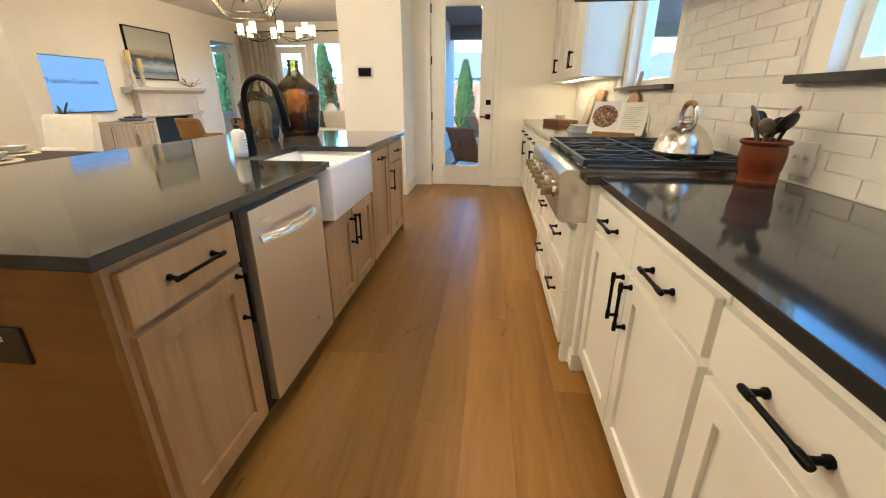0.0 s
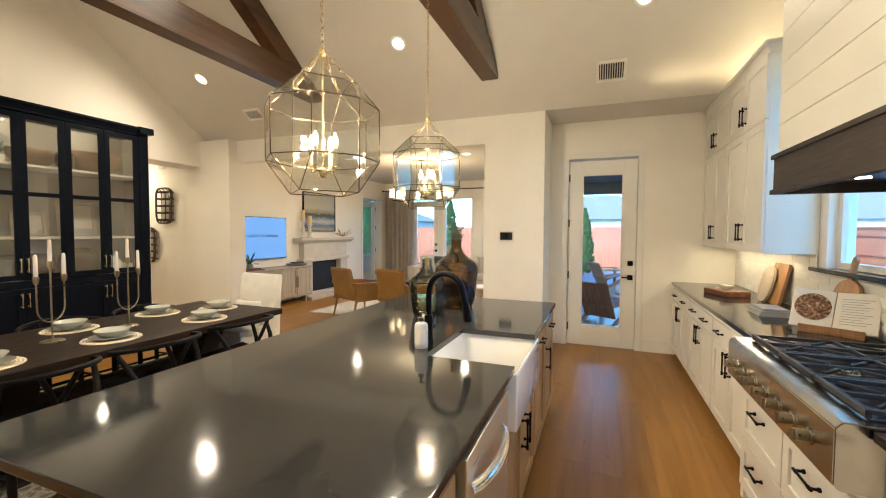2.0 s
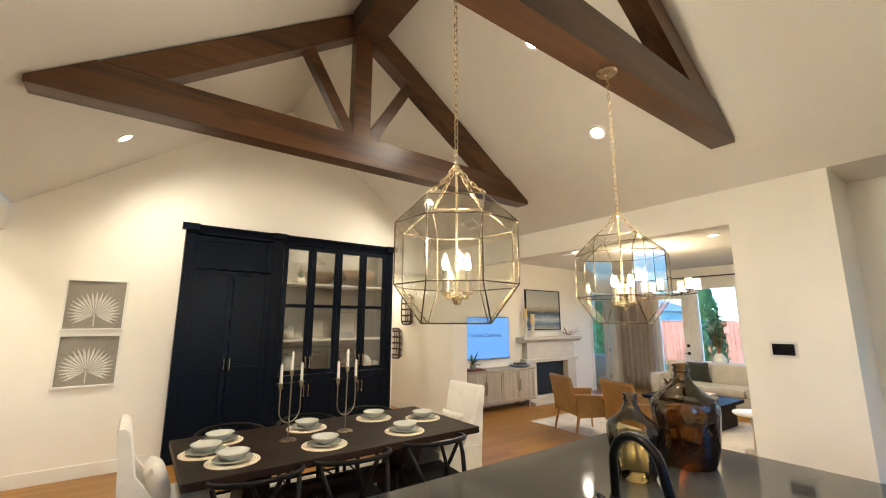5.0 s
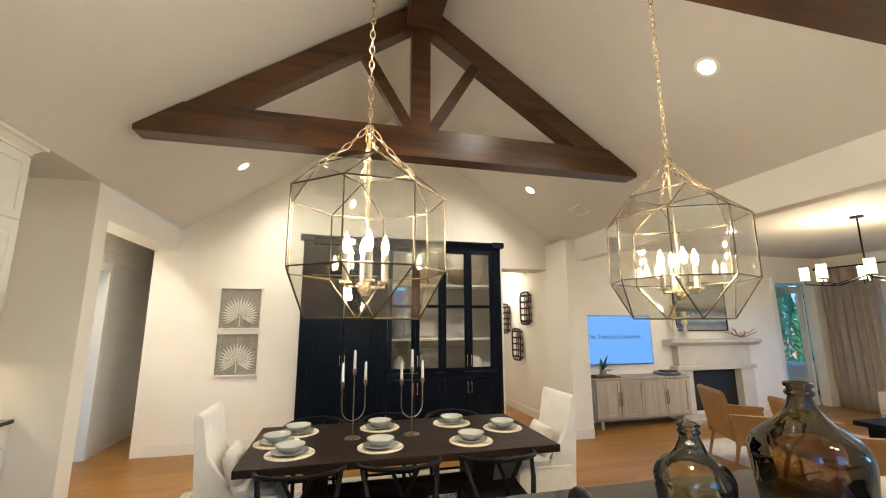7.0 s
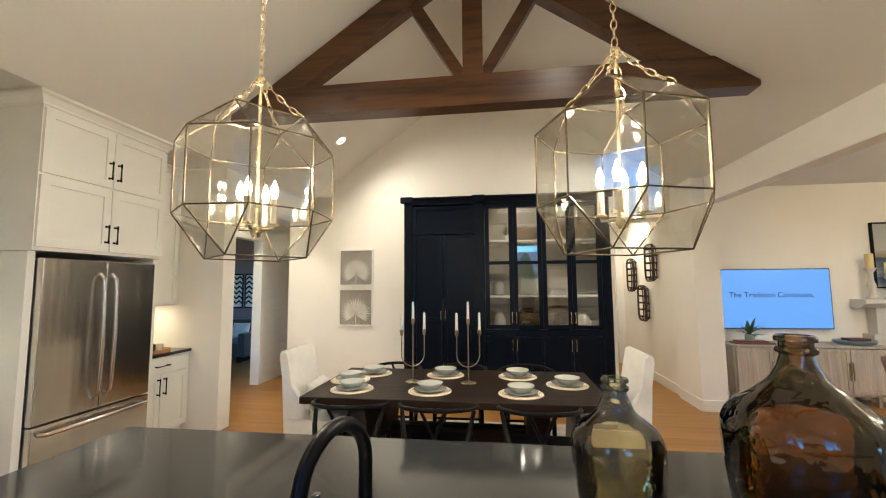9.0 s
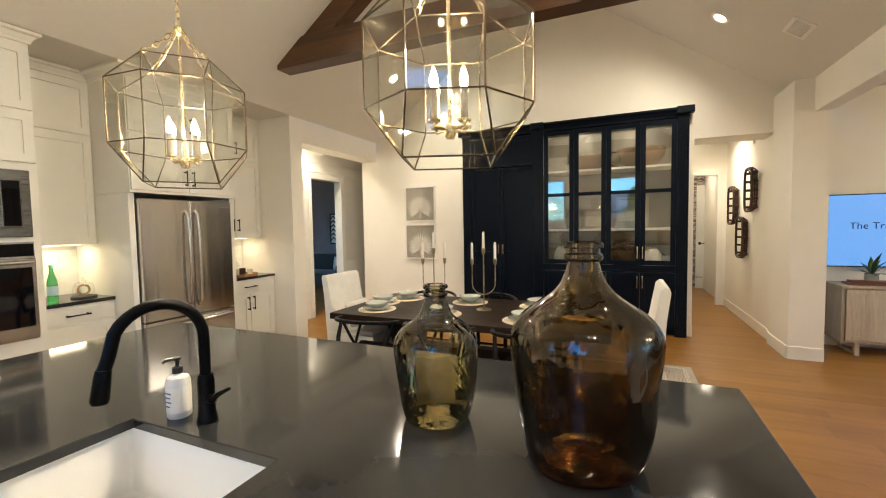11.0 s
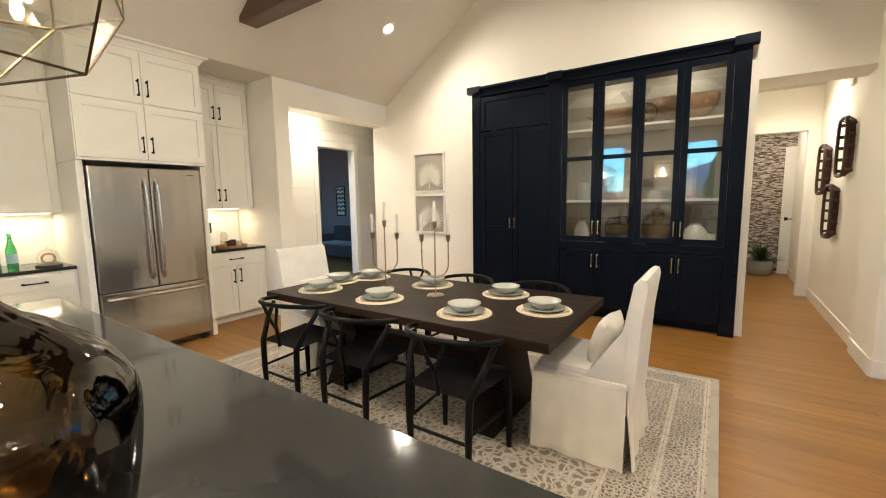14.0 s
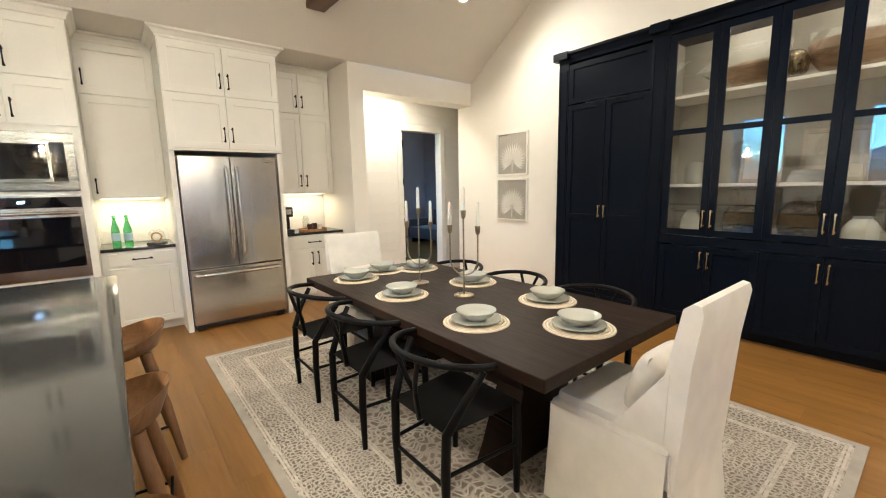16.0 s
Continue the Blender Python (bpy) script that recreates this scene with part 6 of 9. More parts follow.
def wishbone(m, first=[]):
    """A chair with a bent top rail, a Y splat and a woven seat; it faces +y."""
    if first:
        return copy_thing(first[0], m)
    th = thing("dining_chair", "black wooden wishbone dining chair with a curved rail", "chair", group="chairs round the table")
    th.matrix_world = m
    first.append(th)
    for s in (-1, 1):
        bm = mesh()
        tube(bm, [(s * 0.225, 0.20, 0), (s * 0.225, 0.20, 0.25), (s * 0.225, 0.195, 0.455)], [0.015, 0.021, 0.019], 12)
        part("front_leg", bm, BLACK_WOOD, th, smooth=50)
        bm = mesh()
        tube(bm, [(s * 0.185, -0.20, 0), (s * 0.19, -0.205, 0.25), (s * 0.195, -0.20, 0.44), (s * 0.235, -0.13, 0.58), (s * 0.262, -0.05, 0.695)], [0.015, 0.021, 0.021, 0.018, 0.015], 12)
        part("back_leg", bm, BLACK_WOOD, th, smooth=50)
    bm = mesh()
    pts = []
    for k in range(25):
        a = math.pi * (-0.10 + 1.20 * k / 24)
        pts.append((0.285 * math.cos(a), -0.005 - 0.265 * math.sin(a), 0.715 + 0.035 * max(0, math.sin(a))))
    tube(bm, pts, [0.012] * 2 + [0.0155] * 21 + [0.012] * 2, 12)
    part("top_rail", bm, BLACK_WOOD, th, smooth=60)
    bm = mesh()
    tube(bm, [(0, -0.195, 0.43), (0, -0.215, 0.56)], 0.014, 8, flat=1.5)
    for s in (-1, 1):
        tube(bm, [(0, -0.213, 0.55), (s * 0.03, -0.235, 0.62), (s * 0.085, -0.256, 0.742)], 0.0115, 8, flat=1.3)
    part("splat", bm, BLACK_WOOD, th, smooth=60)
    bm = mesh()
    n = 10
    grid = [[None] * (n + 1) for _ in range(n + 1)]
    for i in range(n + 1):
        for j in range(n + 1):
            u, v = i / n * 2 - 1, j / n
            hw = 0.235 - 0.035 * (1 - v)
            z = 0.445 - 0.018 * (1 - u * u) * math.sin(math.pi * v) + 0.01 * v
            grid[i][j] = bm.verts.new((u * hw, -0.205 + 0.42 * v, z))
    for i in range(n):
        for j in range(n):
            bm.faces.new((grid[i][j], grid[i + 1][j], grid[i + 1][j + 1], grid[i][j + 1]))
    bmesh.ops.solidify(bm, geom=bm.faces[:], thickness=0.025)
    part("seat", bm, fabric("black_paper_cord", (0.005, 0.0046, 0.0045), 0.75, 260.0, sheen=0.0), th, "black woven cord seat", smooth=60)
    for s in (-1, 1):
        bm = mesh()
        tube(bm, [(s * 0.225, 0.19, 0.25), (s * 0.19, -0.20, 0.25)], 0.010, 8)
        part("side_stretcher", bm, BLACK_WOOD, th, smooth=50)
    for y, z, w in ((0.20, 0.33, 0.225), (-0.20, 0.20, 0.186)):
        bm = mesh()
        tube(bm, [(-w, y, z), (w, y, z)], 0.010, 8)
        part("cross_stretcher", bm, BLACK_WOOD, th, smooth=50)
    return th


RZ = 0.0135
for y in (2.15, 2.81, 3.53):
    wishbone(pose(-3.52, y, RZ, 0, 0, 90))
for y in (2.18, 2.86, 3.52):
    wishbone(pose(-4.64, y, RZ, 0, 0, -90))


def slipcover_chair(at, rz, tall_back=1.03):
    """A skirted armless host chair; it faces +y."""
    th = thing("host_chair", "cream linen slipcovered host chair at the table end", "chair", at, rz, "host chairs")
    # seat box over four separate skirt panels, split at the corners
    corners = [(-0.28, -0.265), (0.28, -0.265), (0.28, 0.25), (-0.28, 0.25)]
    bm = mesh()
    box(bm, -0.28, -0.265, 0.335, 0.28, 0.25, 0.475, 0.022)
    part("seat_box", bm, LINEN, th, smooth=50)
    bm = mesh()
    box(bm, -0.262, -0.247, 0.0, 0.262, 0.232, 0.336)
    part("lining", bm, PILLOW, th)
    for side, ((ax, ay), (bx, by)) in enumerate(zip(corners, corners[1:] + corners[:1])):
        bm = mesh()
        n = Vector((by - ay, ax - bx, 0)).normalized()
        grid = []
        for z, out, wob in ((0.004, 0.030, 0.009), (0.09, 0.024, 0.007), (0.18, 0.017, 0.004), (0.27, 0.010, 0.002), (0.342, 0.006, 0.0), (0.452, 0.003, 0.0)):
            row = []
            for k in range(19):
                f = 0.008 + 0.984 * k / 18
                edge = 0.012 * max(0, 1 - z / 0.342) * (abs(2 * f - 1) ** 6)
                d = out + edge + wob * math.sin(k * 1.05 + side * 2.1) + wob * 0.6 * math.sin(k * 0.47 + side)
                row.append(bm.verts.new(Vector((ax + (bx - ax) * f, ay + (by - ay) * f, z)) + n * d))
            grid.append(row)
        for p, q in zip(grid, grid[1:]):
            for k in range(18):
                bm.faces.new((p[k], p[k + 1], q[k + 1], q[k]))
        bmesh.ops.recalc_face_normals(bm, faces=bm.faces)
        r = bmesh.ops.extrude_face_region(bm, geom=bm.faces[:])
        for v in r["geom"]:
            if isinstance(v, bmesh.types.BMVert):
                v.co -= n * 0.005
        part("skirt_panel", bm, LINEN, th, smooth=60)
    bm = mesh()
    prof = [(-0.285, 0.30), (-0.295, 0.47), (-0.315, 0.80), (-0.34, tall_back - 0.03), (-0.33, tall_back), (-0.305, tall_back + 0.005), (-0.275, tall_back - 0.02), (-0.205, 0.62), (-0.16, 0.46), (-0.16, 0.30)]
    prism(bm, [(y, z) for y, z in prof], "x", -0.262, 0.262)
    bmesh.ops.bevel(bm, geom=[e for e in bm.edges if e.calc_face_angle(0) > 0.7], offset=0.03, segments=4, profile=0.5, affect="EDGES")
    part("backrest", bm, LINEN, th, smooth=50)
    for s in (-1, 1):
        bm = mesh()
        prism(bm, [(-0.25, 0.42), (0.0, 0.45), (-0.10, 0.54), (-0.18, 0.68), (-0.26, 0.80)], "x", s * 0.235 - 0.03, s * 0.235 + 0.03)
        bmesh.ops.bevel(bm, geom=list(bm.edges), offset=0.012, segments=2, affect="EDGES")
        part("side_wing", bm, LINEN, th, smooth=50)
    bm = mesh()
    box(bm, -0.255, -0.20, 0.45, 0.255, 0.235, 0.515, 0.028)
    part("seat_cushion", bm, LINEN, th, smooth=50)
    return th


def cushion(name, label, m, w, h, t, mat, group=""):
    """A stuffed square cushion standing in the xz plane."""
    bm = mesh()
    n = 12
    for side in (-1, 1):
        g = []
        for i in range(n + 1):
            row = []
            for j in range(n + 1):
                u, v = i / n * 2 - 1, j / n * 2 - 1
                puff = max(0, (1 - u ** 4) * (1 - v ** 4)) ** 0.6
                pin = 1 - 0.05 * (1 - abs(u)) * abs(v) ** 3
                pin2 = 1 - 0.05 * (1 - abs(v)) * abs(u) ** 3
                row.append(bm.verts.new((u * w / 2 * pin2, side * t / 2 * puff, v * h / 2 * pin)))
            g.append(row)
        for i in range(n):
            for j in range(n):
                bm.faces.new((g[i][j], g[i + 1][j], g[i + 1][j + 1], g[i][j + 1]))
    bmesh.ops.remove_doubles(bm, verts=bm.verts, dist=0.0005)
    ob = solid(name, bm, mat, label, "cushion", group=group, smooth=70)
    ob.matrix_world = m
    return ob


slipcover_chair((-4.12, 4.10, RZ), 180)
slipcover_chair((-4.08, 1.73, RZ), 0)
cushion("throw_pillow", "cream linen throw pillow on the host chair", pose(-4.13, 4.19, 0.635, 18, 0, 180), 0.36, 0.28, 0.13, PILLOW, "chair pillows")
cushion("throw_pillow", "cream linen throw pillow on the host chair", pose(-4.08, 1.64, 0.635, 18, 0, 0), 0.36, 0.28, 0.13, PILLOW, "chair pillows")


# ---- pendants ----
SLEEVE = Mat("candle_sleeve", (0.22, 0.19, 0.145), 0.5).m
def lantern(at, rz, first=[]):
    """A cut-corner octagonal glass lantern on four short chains; at: the canopy's underside."""
    if first:
        return copy_thing(first[0], pose(*at, 0, 0, rz))
    th = thing("lantern_pendant", "large octagonal brass and clear glass lantern pendant, lit", "pendant lamp", at, rz, group="island pendants")
    first.append(th)
    drop = at[2] - 1.70
    Z = lambda z: z - at[2]
    zb, zl, zu, zt, zh = Z(1.70), Z(1.845), Z(2.085), Z(2.195), Z(2.335)
    R = 0.255
    octo = [Vector((R * math.cos(radians(22.5 + 45 * k)), R * math.sin(radians(22.5 + 45 * k)), 0)) for k in range(8)]
    sq = lambda r: [Vector((r * math.cos(radians(45 + 90 * k)), r * math.sin(radians(45 + 90 * k)), 0)) for k in range(4)]
    vb = [v + Vector((0, 0, zb)) for v in sq(0.18)]
    vl = [v + Vector((0, 0, zl)) for v in octo]
    vu = [v + Vector((0, 0, zu)) for v in octo]
    vt = [v + Vector((0, 0, zt)) for v in sq(0.158)]
    edges = [(vb[k], vb[(k + 1) % 4]) for k in range(4)] + [(vt[k], vt[(k + 1) % 4]) for k in range(4)]
    faces = []
    for k in range(8):
        edges += [(vl[k], vl[(k + 1) % 8]), (vu[k], vu[(k + 1) % 8]), (vl[k], vu[k])]
        faces.append((vl[k], vl[(k + 1) % 8], vu[(k + 1) % 8], vu[k]))
    for k in range(4):
        a, b = 2 * k, 2 * k + 1
        for o in (a, b):
            edges += [(vb[k], vl[o]), (vt[k], vu[o])]
        faces += [(vb[k], vl[a], vl[b]), (vt[k], vu[a], vu[b])]
        n, n2 = (2 * k + 1), (2 * k + 2) % 8
        faces += [(vb[k], vl[n], vl[n2], vb[(k + 1) % 4]), (vt[k], vu[n], vu[n2], vt[(k + 1) % 4])]
    bm = mesh()
    for a, b in edges:
        tube(bm, [a, b], 0.0028, 6)
    part("came_frame", bm, DARK_BRASS, th, smooth=60)
    for f in faces:
        bm = mesh()
        c = sum(f, Vector()) / len(f)
        inn = [v + (c - v).normalized() * 0.006 for v in f]
        nrm = (inn[1] - inn[0]).cross(inn[2] - inn[0]).normalized() * 0.0012
        lo = [bm.verts.new(v - nrm) for v in inn]
        hi = [bm.verts.new(v + nrm) for v in inn]
        bm.faces.new(lo)
        bm.faces.new(hi[::-1])
        for i in range(len(inn)):
            bm.faces.new((lo[i], lo[(i + 1) % len(inn)], hi[(i + 1) % len(inn)], hi[i]))
        p = part("glass_pane", bm, CLEAR, th)
        p.visible_shadow = False
    # hub, stem, candle cluster
    bm = mesh()
    lathe(bm, [(0, zh + 0.02), (0.008, zh + 0.02), (0.016, zh + 0.012), (0.016, zh - 0.012), (0.008, zh - 0.02), (0, zh - 0.02)], 16)
    tube(bm, [(0, 0, zh), (0, 0, Z(1.79))], 0.006, 10)
    lathe(bm, [(0, Z(1.77)), (0.012, Z(1.772)), (0.018, Z(1.785)), (0.022, Z(1.80)), (0.014, Z(1.815)), (0, Z(1.815))], 16)
    part("stem", bm, BRASS, th, smooth=50)
    for k in range(4):
        a = radians(45 + 90 * k)
        c = Vector((0.062 * math.cos(a), 0.062 * math.sin(a), 0))
        bm = mesh()
        tube(bm, [(0, 0, Z(1.80)), (c.x, c.y, Z(1.80)), (c.x, c.y, Z(1.815))], 0.005, 8)
        lathe(bm, [(0, Z(1.812)), (0.02, Z(1.812)), (0.021, Z(1.818)), (0, Z(1.818))], 16, (c.x, c.y, 0))
        arm = part("arm", bm, BRASS, th, smooth=50)
        bm = mesh()
        lathe(bm, [(0, Z(1.818)), (0.0115, Z(1.818)), (0.0115, Z(1.905)), (0, Z(1.905))], 16, (c.x, c.y, 0))
        part("candle_sleeve", bm, SLEEVE, arm, "cream candle sleeve", smooth=50)
        bm = mesh()
        lathe(bm, [(0, Z(1.905)), (0.006, Z(1.907)), (0.0125, Z(1.925)), (0.012, Z(1.94)), (0.004, Z(1.965)), (0, Z(1.972))], 14, (c.x, c.y, 0))
        part("bulb", bm, BULB, arm, "glowing flame bulb", smooth=60)

    def chain(p, q, sag, r=0.011, name="chain"):
        p, q = Vector(p), Vector(q)
        n = max(3, int((q - p).length / 0.030))
        bm = mesh()
        for i in range(n):
            f0, f1 = i / n, (i + 1) / n
            a = p.lerp(q, f0) - Vector((0, 0, sag * 4 * f0 * (1 - f0)))
            b = p.lerp(q, f1) - Vector((0, 0, sag * 4 * f1 * (1 - f1)))
            d = (b - a).normalized()
            s = d.orthogonal().normalized()
            if i % 2:
                s = d.cross(s)
            mid, hl = (a + b) / 2, (b - a).length / 2 + 0.004
            loop = [mid + d * hl * math.cos(t) * 1.0 + s * r * 0.72 * math.sin(t) for t in [2 * math.pi * k / 10 for k in range(11)]]
            tube(bm, loop, 0.0024, 5, caps=False)
        part(name, bm, BRASS, th, smooth=60)
    for v in vt:
        chain(v, Vector((v.x * 0.09, v.y * 0.09, zh)), 0.012)
    chain((0, 0, zh + 0.02), (0, 0, -0.03), 0.0, 0.012, "hanging_chain")
    bm = mesh()
    lathe(bm, [(0, -0.035), (0.012, -0.035), (0.014, -0.025), (0.055, -0.018), (0.062, -0.006), (0.062, 0.0), (0, 0.0)], 24)
    part("canopy", bm, AGED_BRASS, th, smooth=50)
    return th


for y, rz in ((2.435, -40), (3.645, 20)):
    lantern((-1.77, y, 3.259), rz)
    for s in (-1, 1):
        lamp("pendant_lamp", "POINT", (-1.77, y, 2.04 if s > 0 else 1.99), PENDANT_LIGHT / 2, (1.0, 0.84, 0.60), 0.015)


# ---- patio door ----
def glass_door(name, label, at, rz, w, h, stile=0.15, bottom=0.22, top=0.15, panel=TRIM, hinges=True):
    """A full-light door, hung on its left seen from the front; local x along, facing -y."""
    th = thing(name, label, "door", at, rz, kind="structure")
    bm = mesh()
    box(bm, 0, 0, 0.008, stile, 0.045, h, 0.003)
    box(bm, w - stile, 0, 0.008, w, 0.045, h, 0.003)
    box(bm, stile, 0.001, 0.008, w - stile, 0.044, bottom, 0.003)
    box(bm, stile, 0.001, h - top, w - stile, 0.044, h, 0.003)
    part("door_leaf", bm, panel, th)
    bm = mesh()
    f = 0.022
    a, b, c, d = stile, w - stile, bottom, h - top
    for q in ((a - 0.01, c - 0.01, a + f, d + 0.01), (b - f, c - 0.01, b + 0.01, d + 0.01), (a + f, c - 0.01, b - f, c + f), (a + f, d - f, b - f, d + 0.01)):
        box(bm, q[0], -0.008, q[1], q[2], 0.053, q[3], 0.003)
    part("glazing_bead", bm, panel, th)
    bm = mesh()
    box(bm, a + 0.005, 0.019, c + 0.005, b - 0.005, 0.025, d - 0.005)
    p = part("pane", bm, WINDOW_PANE, th)
    p.visible_shadow = False
    for z, lever in ((1.13, False), (0.945, True)):
        bm = mesh()
        box(bm, w - 0.095, -0.012, z - 0.033, w - 0.03, 0.0, z + 0.033, 0.003)
        if lever:
            tube(bm, [(w - 0.062, 0, z), (w - 0.062, -0.045, z)], 0.009, 10)
            box(bm, w - 0.17, -0.052, z - 0.008, w - 0.052, -0.038, z + 0.008, 0.003)
        part("door_lever" if lever else "deadbolt", bm, BLACK_METAL, th)
    if hinges:
        for z in (0.25, 0.95, 1.65, h - 0.22):
            bm = mesh()
            tube(bm, [(-0.004, -0.006, z - 0.05), (-0.004, -0.006, z + 0.05)], 0.008, 10)
            part("hinge", bm, BLACK_METAL, th)
    return th


def casing(name, axis, at, u0, u1, h, w=0.09, t=0.018, sign=-1):
    """Flat trim round an opening on a wall face."""
    bm = mesh()
    for a in ((u0 - w, 0, u0, h + w), (u1, 0, u1 + w, h + w), (u0, h, u1, h + w)):
        lo, hi = sorted((at, at + sign * t))
        if axis == "y":
            box(bm, a[0], lo, a[1], a[2], hi, a[3], 0.003)
        else:
            box(bm, lo, a[0], a[1], hi, a[2], a[3], 0.003)
    structure(name, bm, TRIM, "white painted door casing", "trim")


glass_door("door_1", "white full-glass patio door with black hardware", (-0.968, DOORWALL + 0.012, 0.0), 0, 0.825, 2.475, 0.155, 0.26, 0.175)
casing("trim_patio_door", "y", DOORWALL, -0.985, -0.135, 2.50, 0.075)
bm = mesh()
box(bm, -0.985, DOORWALL + 0.06, 0, -0.968, DOORWALL + 0.16, 2.50)
box(bm, -0.143, DOORWALL + 0.06, 0, -0.135, DOORWALL + 0.16, 2.50)
structure("trim_door_jamb", bm, TRIM, "white door jamb", "trim")

th = thing("thermostat", "white thermostat with a dark screen on the wall", "thermostat", (-1.675, NORTH, 1.475))
bm = mesh()
box(bm, -0.098, -0.018, -0.068, 0.098, -0.0005, 0.068, 0.005)
part("housing", bm, WHITE_PLASTIC, th)
bm = mesh()
box(bm, -0.078, -0.0205, -0.048, 0.078, -0.0175, 0.048, 0.001)
part("screen", bm, SCREEN_DARK, th)

# study door casing, wall art and sofa in the dark room
casing("trim_study_door", "y", -0.68, -6.84, -6.05, 2.36, 0.085, 0.016, 1)
th = thing("study_door", "dark open study door on black hinges", "door", (-6.06, -0.75, 0), -80)
bm = mesh()
box(bm, 0, 0, 0.01, 0.76, 0.04, 2.34, 0.003)
part("door_leaf", bm, STUDY_PAINT, th)
to_door = pose(-6.06, -0.75, 0, 0, 0, -80).inverted()
bm = mesh()
box(bm, -6.10, -0.80, 0.01, -6.052, -0.725, 2.34, 0.003, to_door)
part("door_edge", bm, TRIM, th, "white painted door edge")
for z in (0.25, 0.9, 1.55, 2.15):
    bm = mesh()
    box(bm, -6.095, -0.722, z - 0.055, -6.045, -0.700, z + 0.055, 0.003, to_door)
    part("hinge", bm, BLACK_METAL, th)
for y, z in ((-2.60, 1.50), (-3.0, 1.50), (-4.10, 1.50)):
    th = thing("study_print", "black framed chevron print in the study", "picture", (-9.6, y, z), 90, "study prints")
    th.scale = (0.72, 1, 1.28)
    bm = mesh()
    for a in ((-0.24, -0.32, -0.215, 0.32), (0.215, -0.32, 0.24, 0.32), (-0.215, -0.32, 0.215, -0.295), (-0.215, 0.295, 0.215, 0.32)):
        box(bm, a[0], -0.03, a[1], a[2], -0.001, a[3], 0.003)
    part("frame", bm, BLACK_WOOD, th)
    bm = mesh()
    box(bm, -0.215, -0.012, -0.295, 0.215, -0.002, 0.295)
    part("print", bm, PAPER, th)
    for k in range(6):
        bm = mesh()
        for j in range(4):
            xa = -0.21 + j * 0.105
            s = 1 if j % 2 else -1
            prism(bm, [(xa, -0.25 + k * 0.09 + (0.05 if s > 0 else 0)), (xa + 0.105, -0.25 + k * 0.09 + (0 if s > 0 else 0.05)), (xa + 0.105, -0.215 + k * 0.09 + (0 if s > 0 else 0.05)), (xa, -0.215 + k * 0.09 + (0.05 if s > 0 else 0))], "y", -0.0145, -0.0115)
        part("zigzag", bm, BLACK_WOOD, th)
th = thing("study_sofa", "dark grey upholstered sofa in the study", "sofa", (-8.95, -3.2, 0), -90)
DK = fabric("dark_sofa_fabric", (0.045, 0.036, 0.030))
for a, nm in (((-1.0, -0.45, 0.12, 1.0, 0.42, 0.42), "seat"), ((-1.0, -0.62, 0.12, 1.0, -0.40, 0.85), "backrest"), ((-1.15, -0.6, 0.12, -0.98, 0.42, 0.62), "arm"), ((0.98, -0.6, 0.12, 1.15, 0.42, 0.62), "arm")):
    bm = mesh()
    box(bm, *a, 0.05)
    part(nm, bm, DK, th, smooth=50)
for x in (-0.95, 0.95):
    bm = mesh()
    box(bm, x - 0.03, -0.4, 0, x + 0.03, 0.35, 0.13)
    part("foot", bm, BLACK_WOOD, th)
cushion("study_cushion", "light patterned cushion on the study sofa", pose(-9.22, -2.6, 0.60, 12, 0, -90), 0.42, 0.36, 0.15, PILLOW)

# ---- hall ----
casing("trim_hall_arch", "x", -9.36, 4.965 + 0.09, 5.68, 2.36, 0.08, 0.016, 1)
th = thing("hall_door", "white two-panel interior door with a black lever", "door", (-11.498, 5.66, 0), 90)
bm = shaker_mesh(0.76, 2.34, 0.11, 0.04, 0.014, mid=0.9)
part("door_leaf", bm, TRIM, th)
bm = mesh()
box(bm, 0.045, -0.052, 1.0, 0.095, -0.041, 1.06, 0.003)
box(bm, 0.06, -0.085, 1.022, 0.17, -0.07, 1.038, 0.003)
tube(bm, [(0.07, -0.05, 1.03), (0.07, -0.08, 1.03)], 0.008, 8)
part("door_lever", bm, BLACK_METAL, th)
tuft("hall_plant", "leafy green plant in a grey pot at the hall end", (-11.18, 5.38, 0.0), 90, 0.42, 0.014, ([(0.14, 0), (0.18, 0.04), (0.20, 0.2), (0.19, 0.27)], CERAMIC), spread=1.2, seed=8, upright=0.25)


def basket(x, z):
    th = thing("wall_basket", "dark brown open-weave tobacco basket hung on the wall", "basket", (x, 5.82, z), 0, "wall baskets")
    w, h = 0.19, 0.30
    bm = mesh()
    pts = []
    for k in range(33):
        a = 2 * math.pi * k / 32
        c, s = math.cos(a), math.sin(a)
        pts.append((w * math.copysign(abs(c) ** 0.45, c), -0.085, h * math.copysign(abs(s) ** 0.45, s)))
    tube(bm, pts, 0.016, 8, caps=False)
    part("rim", bm, TERRA_BASKET, th, smooth=60)
    for k in range(5):
        bm = mesh()
        zz = -h + 0.06 + k * (2 * h - 0.12) / 4
        tube(bm, [(-w, -0.08, zz), (-w * 0.8, -0.02, zz), (0, -0.012, zz), (w * 0.8, -0.02, zz), (w, -0.08, zz)], 0.024, 6, flat=0.25)
        part("strip", bm, TERRA_BASKET, th)
    for k in range(4):
        bm = mesh()
        xx = -w + 0.05 + k * (2 * w - 0.10) / 3
        tube(bm, [(xx, -0.08, -h), (xx, -0.025, -h * 0.85), (xx, -0.018, 0), (xx, -0.025, h * 0.85), (xx, -0.08, h)], 0.020, 6, flat=0.3)
        part("strip", bm, TERRA_BASKET, th)


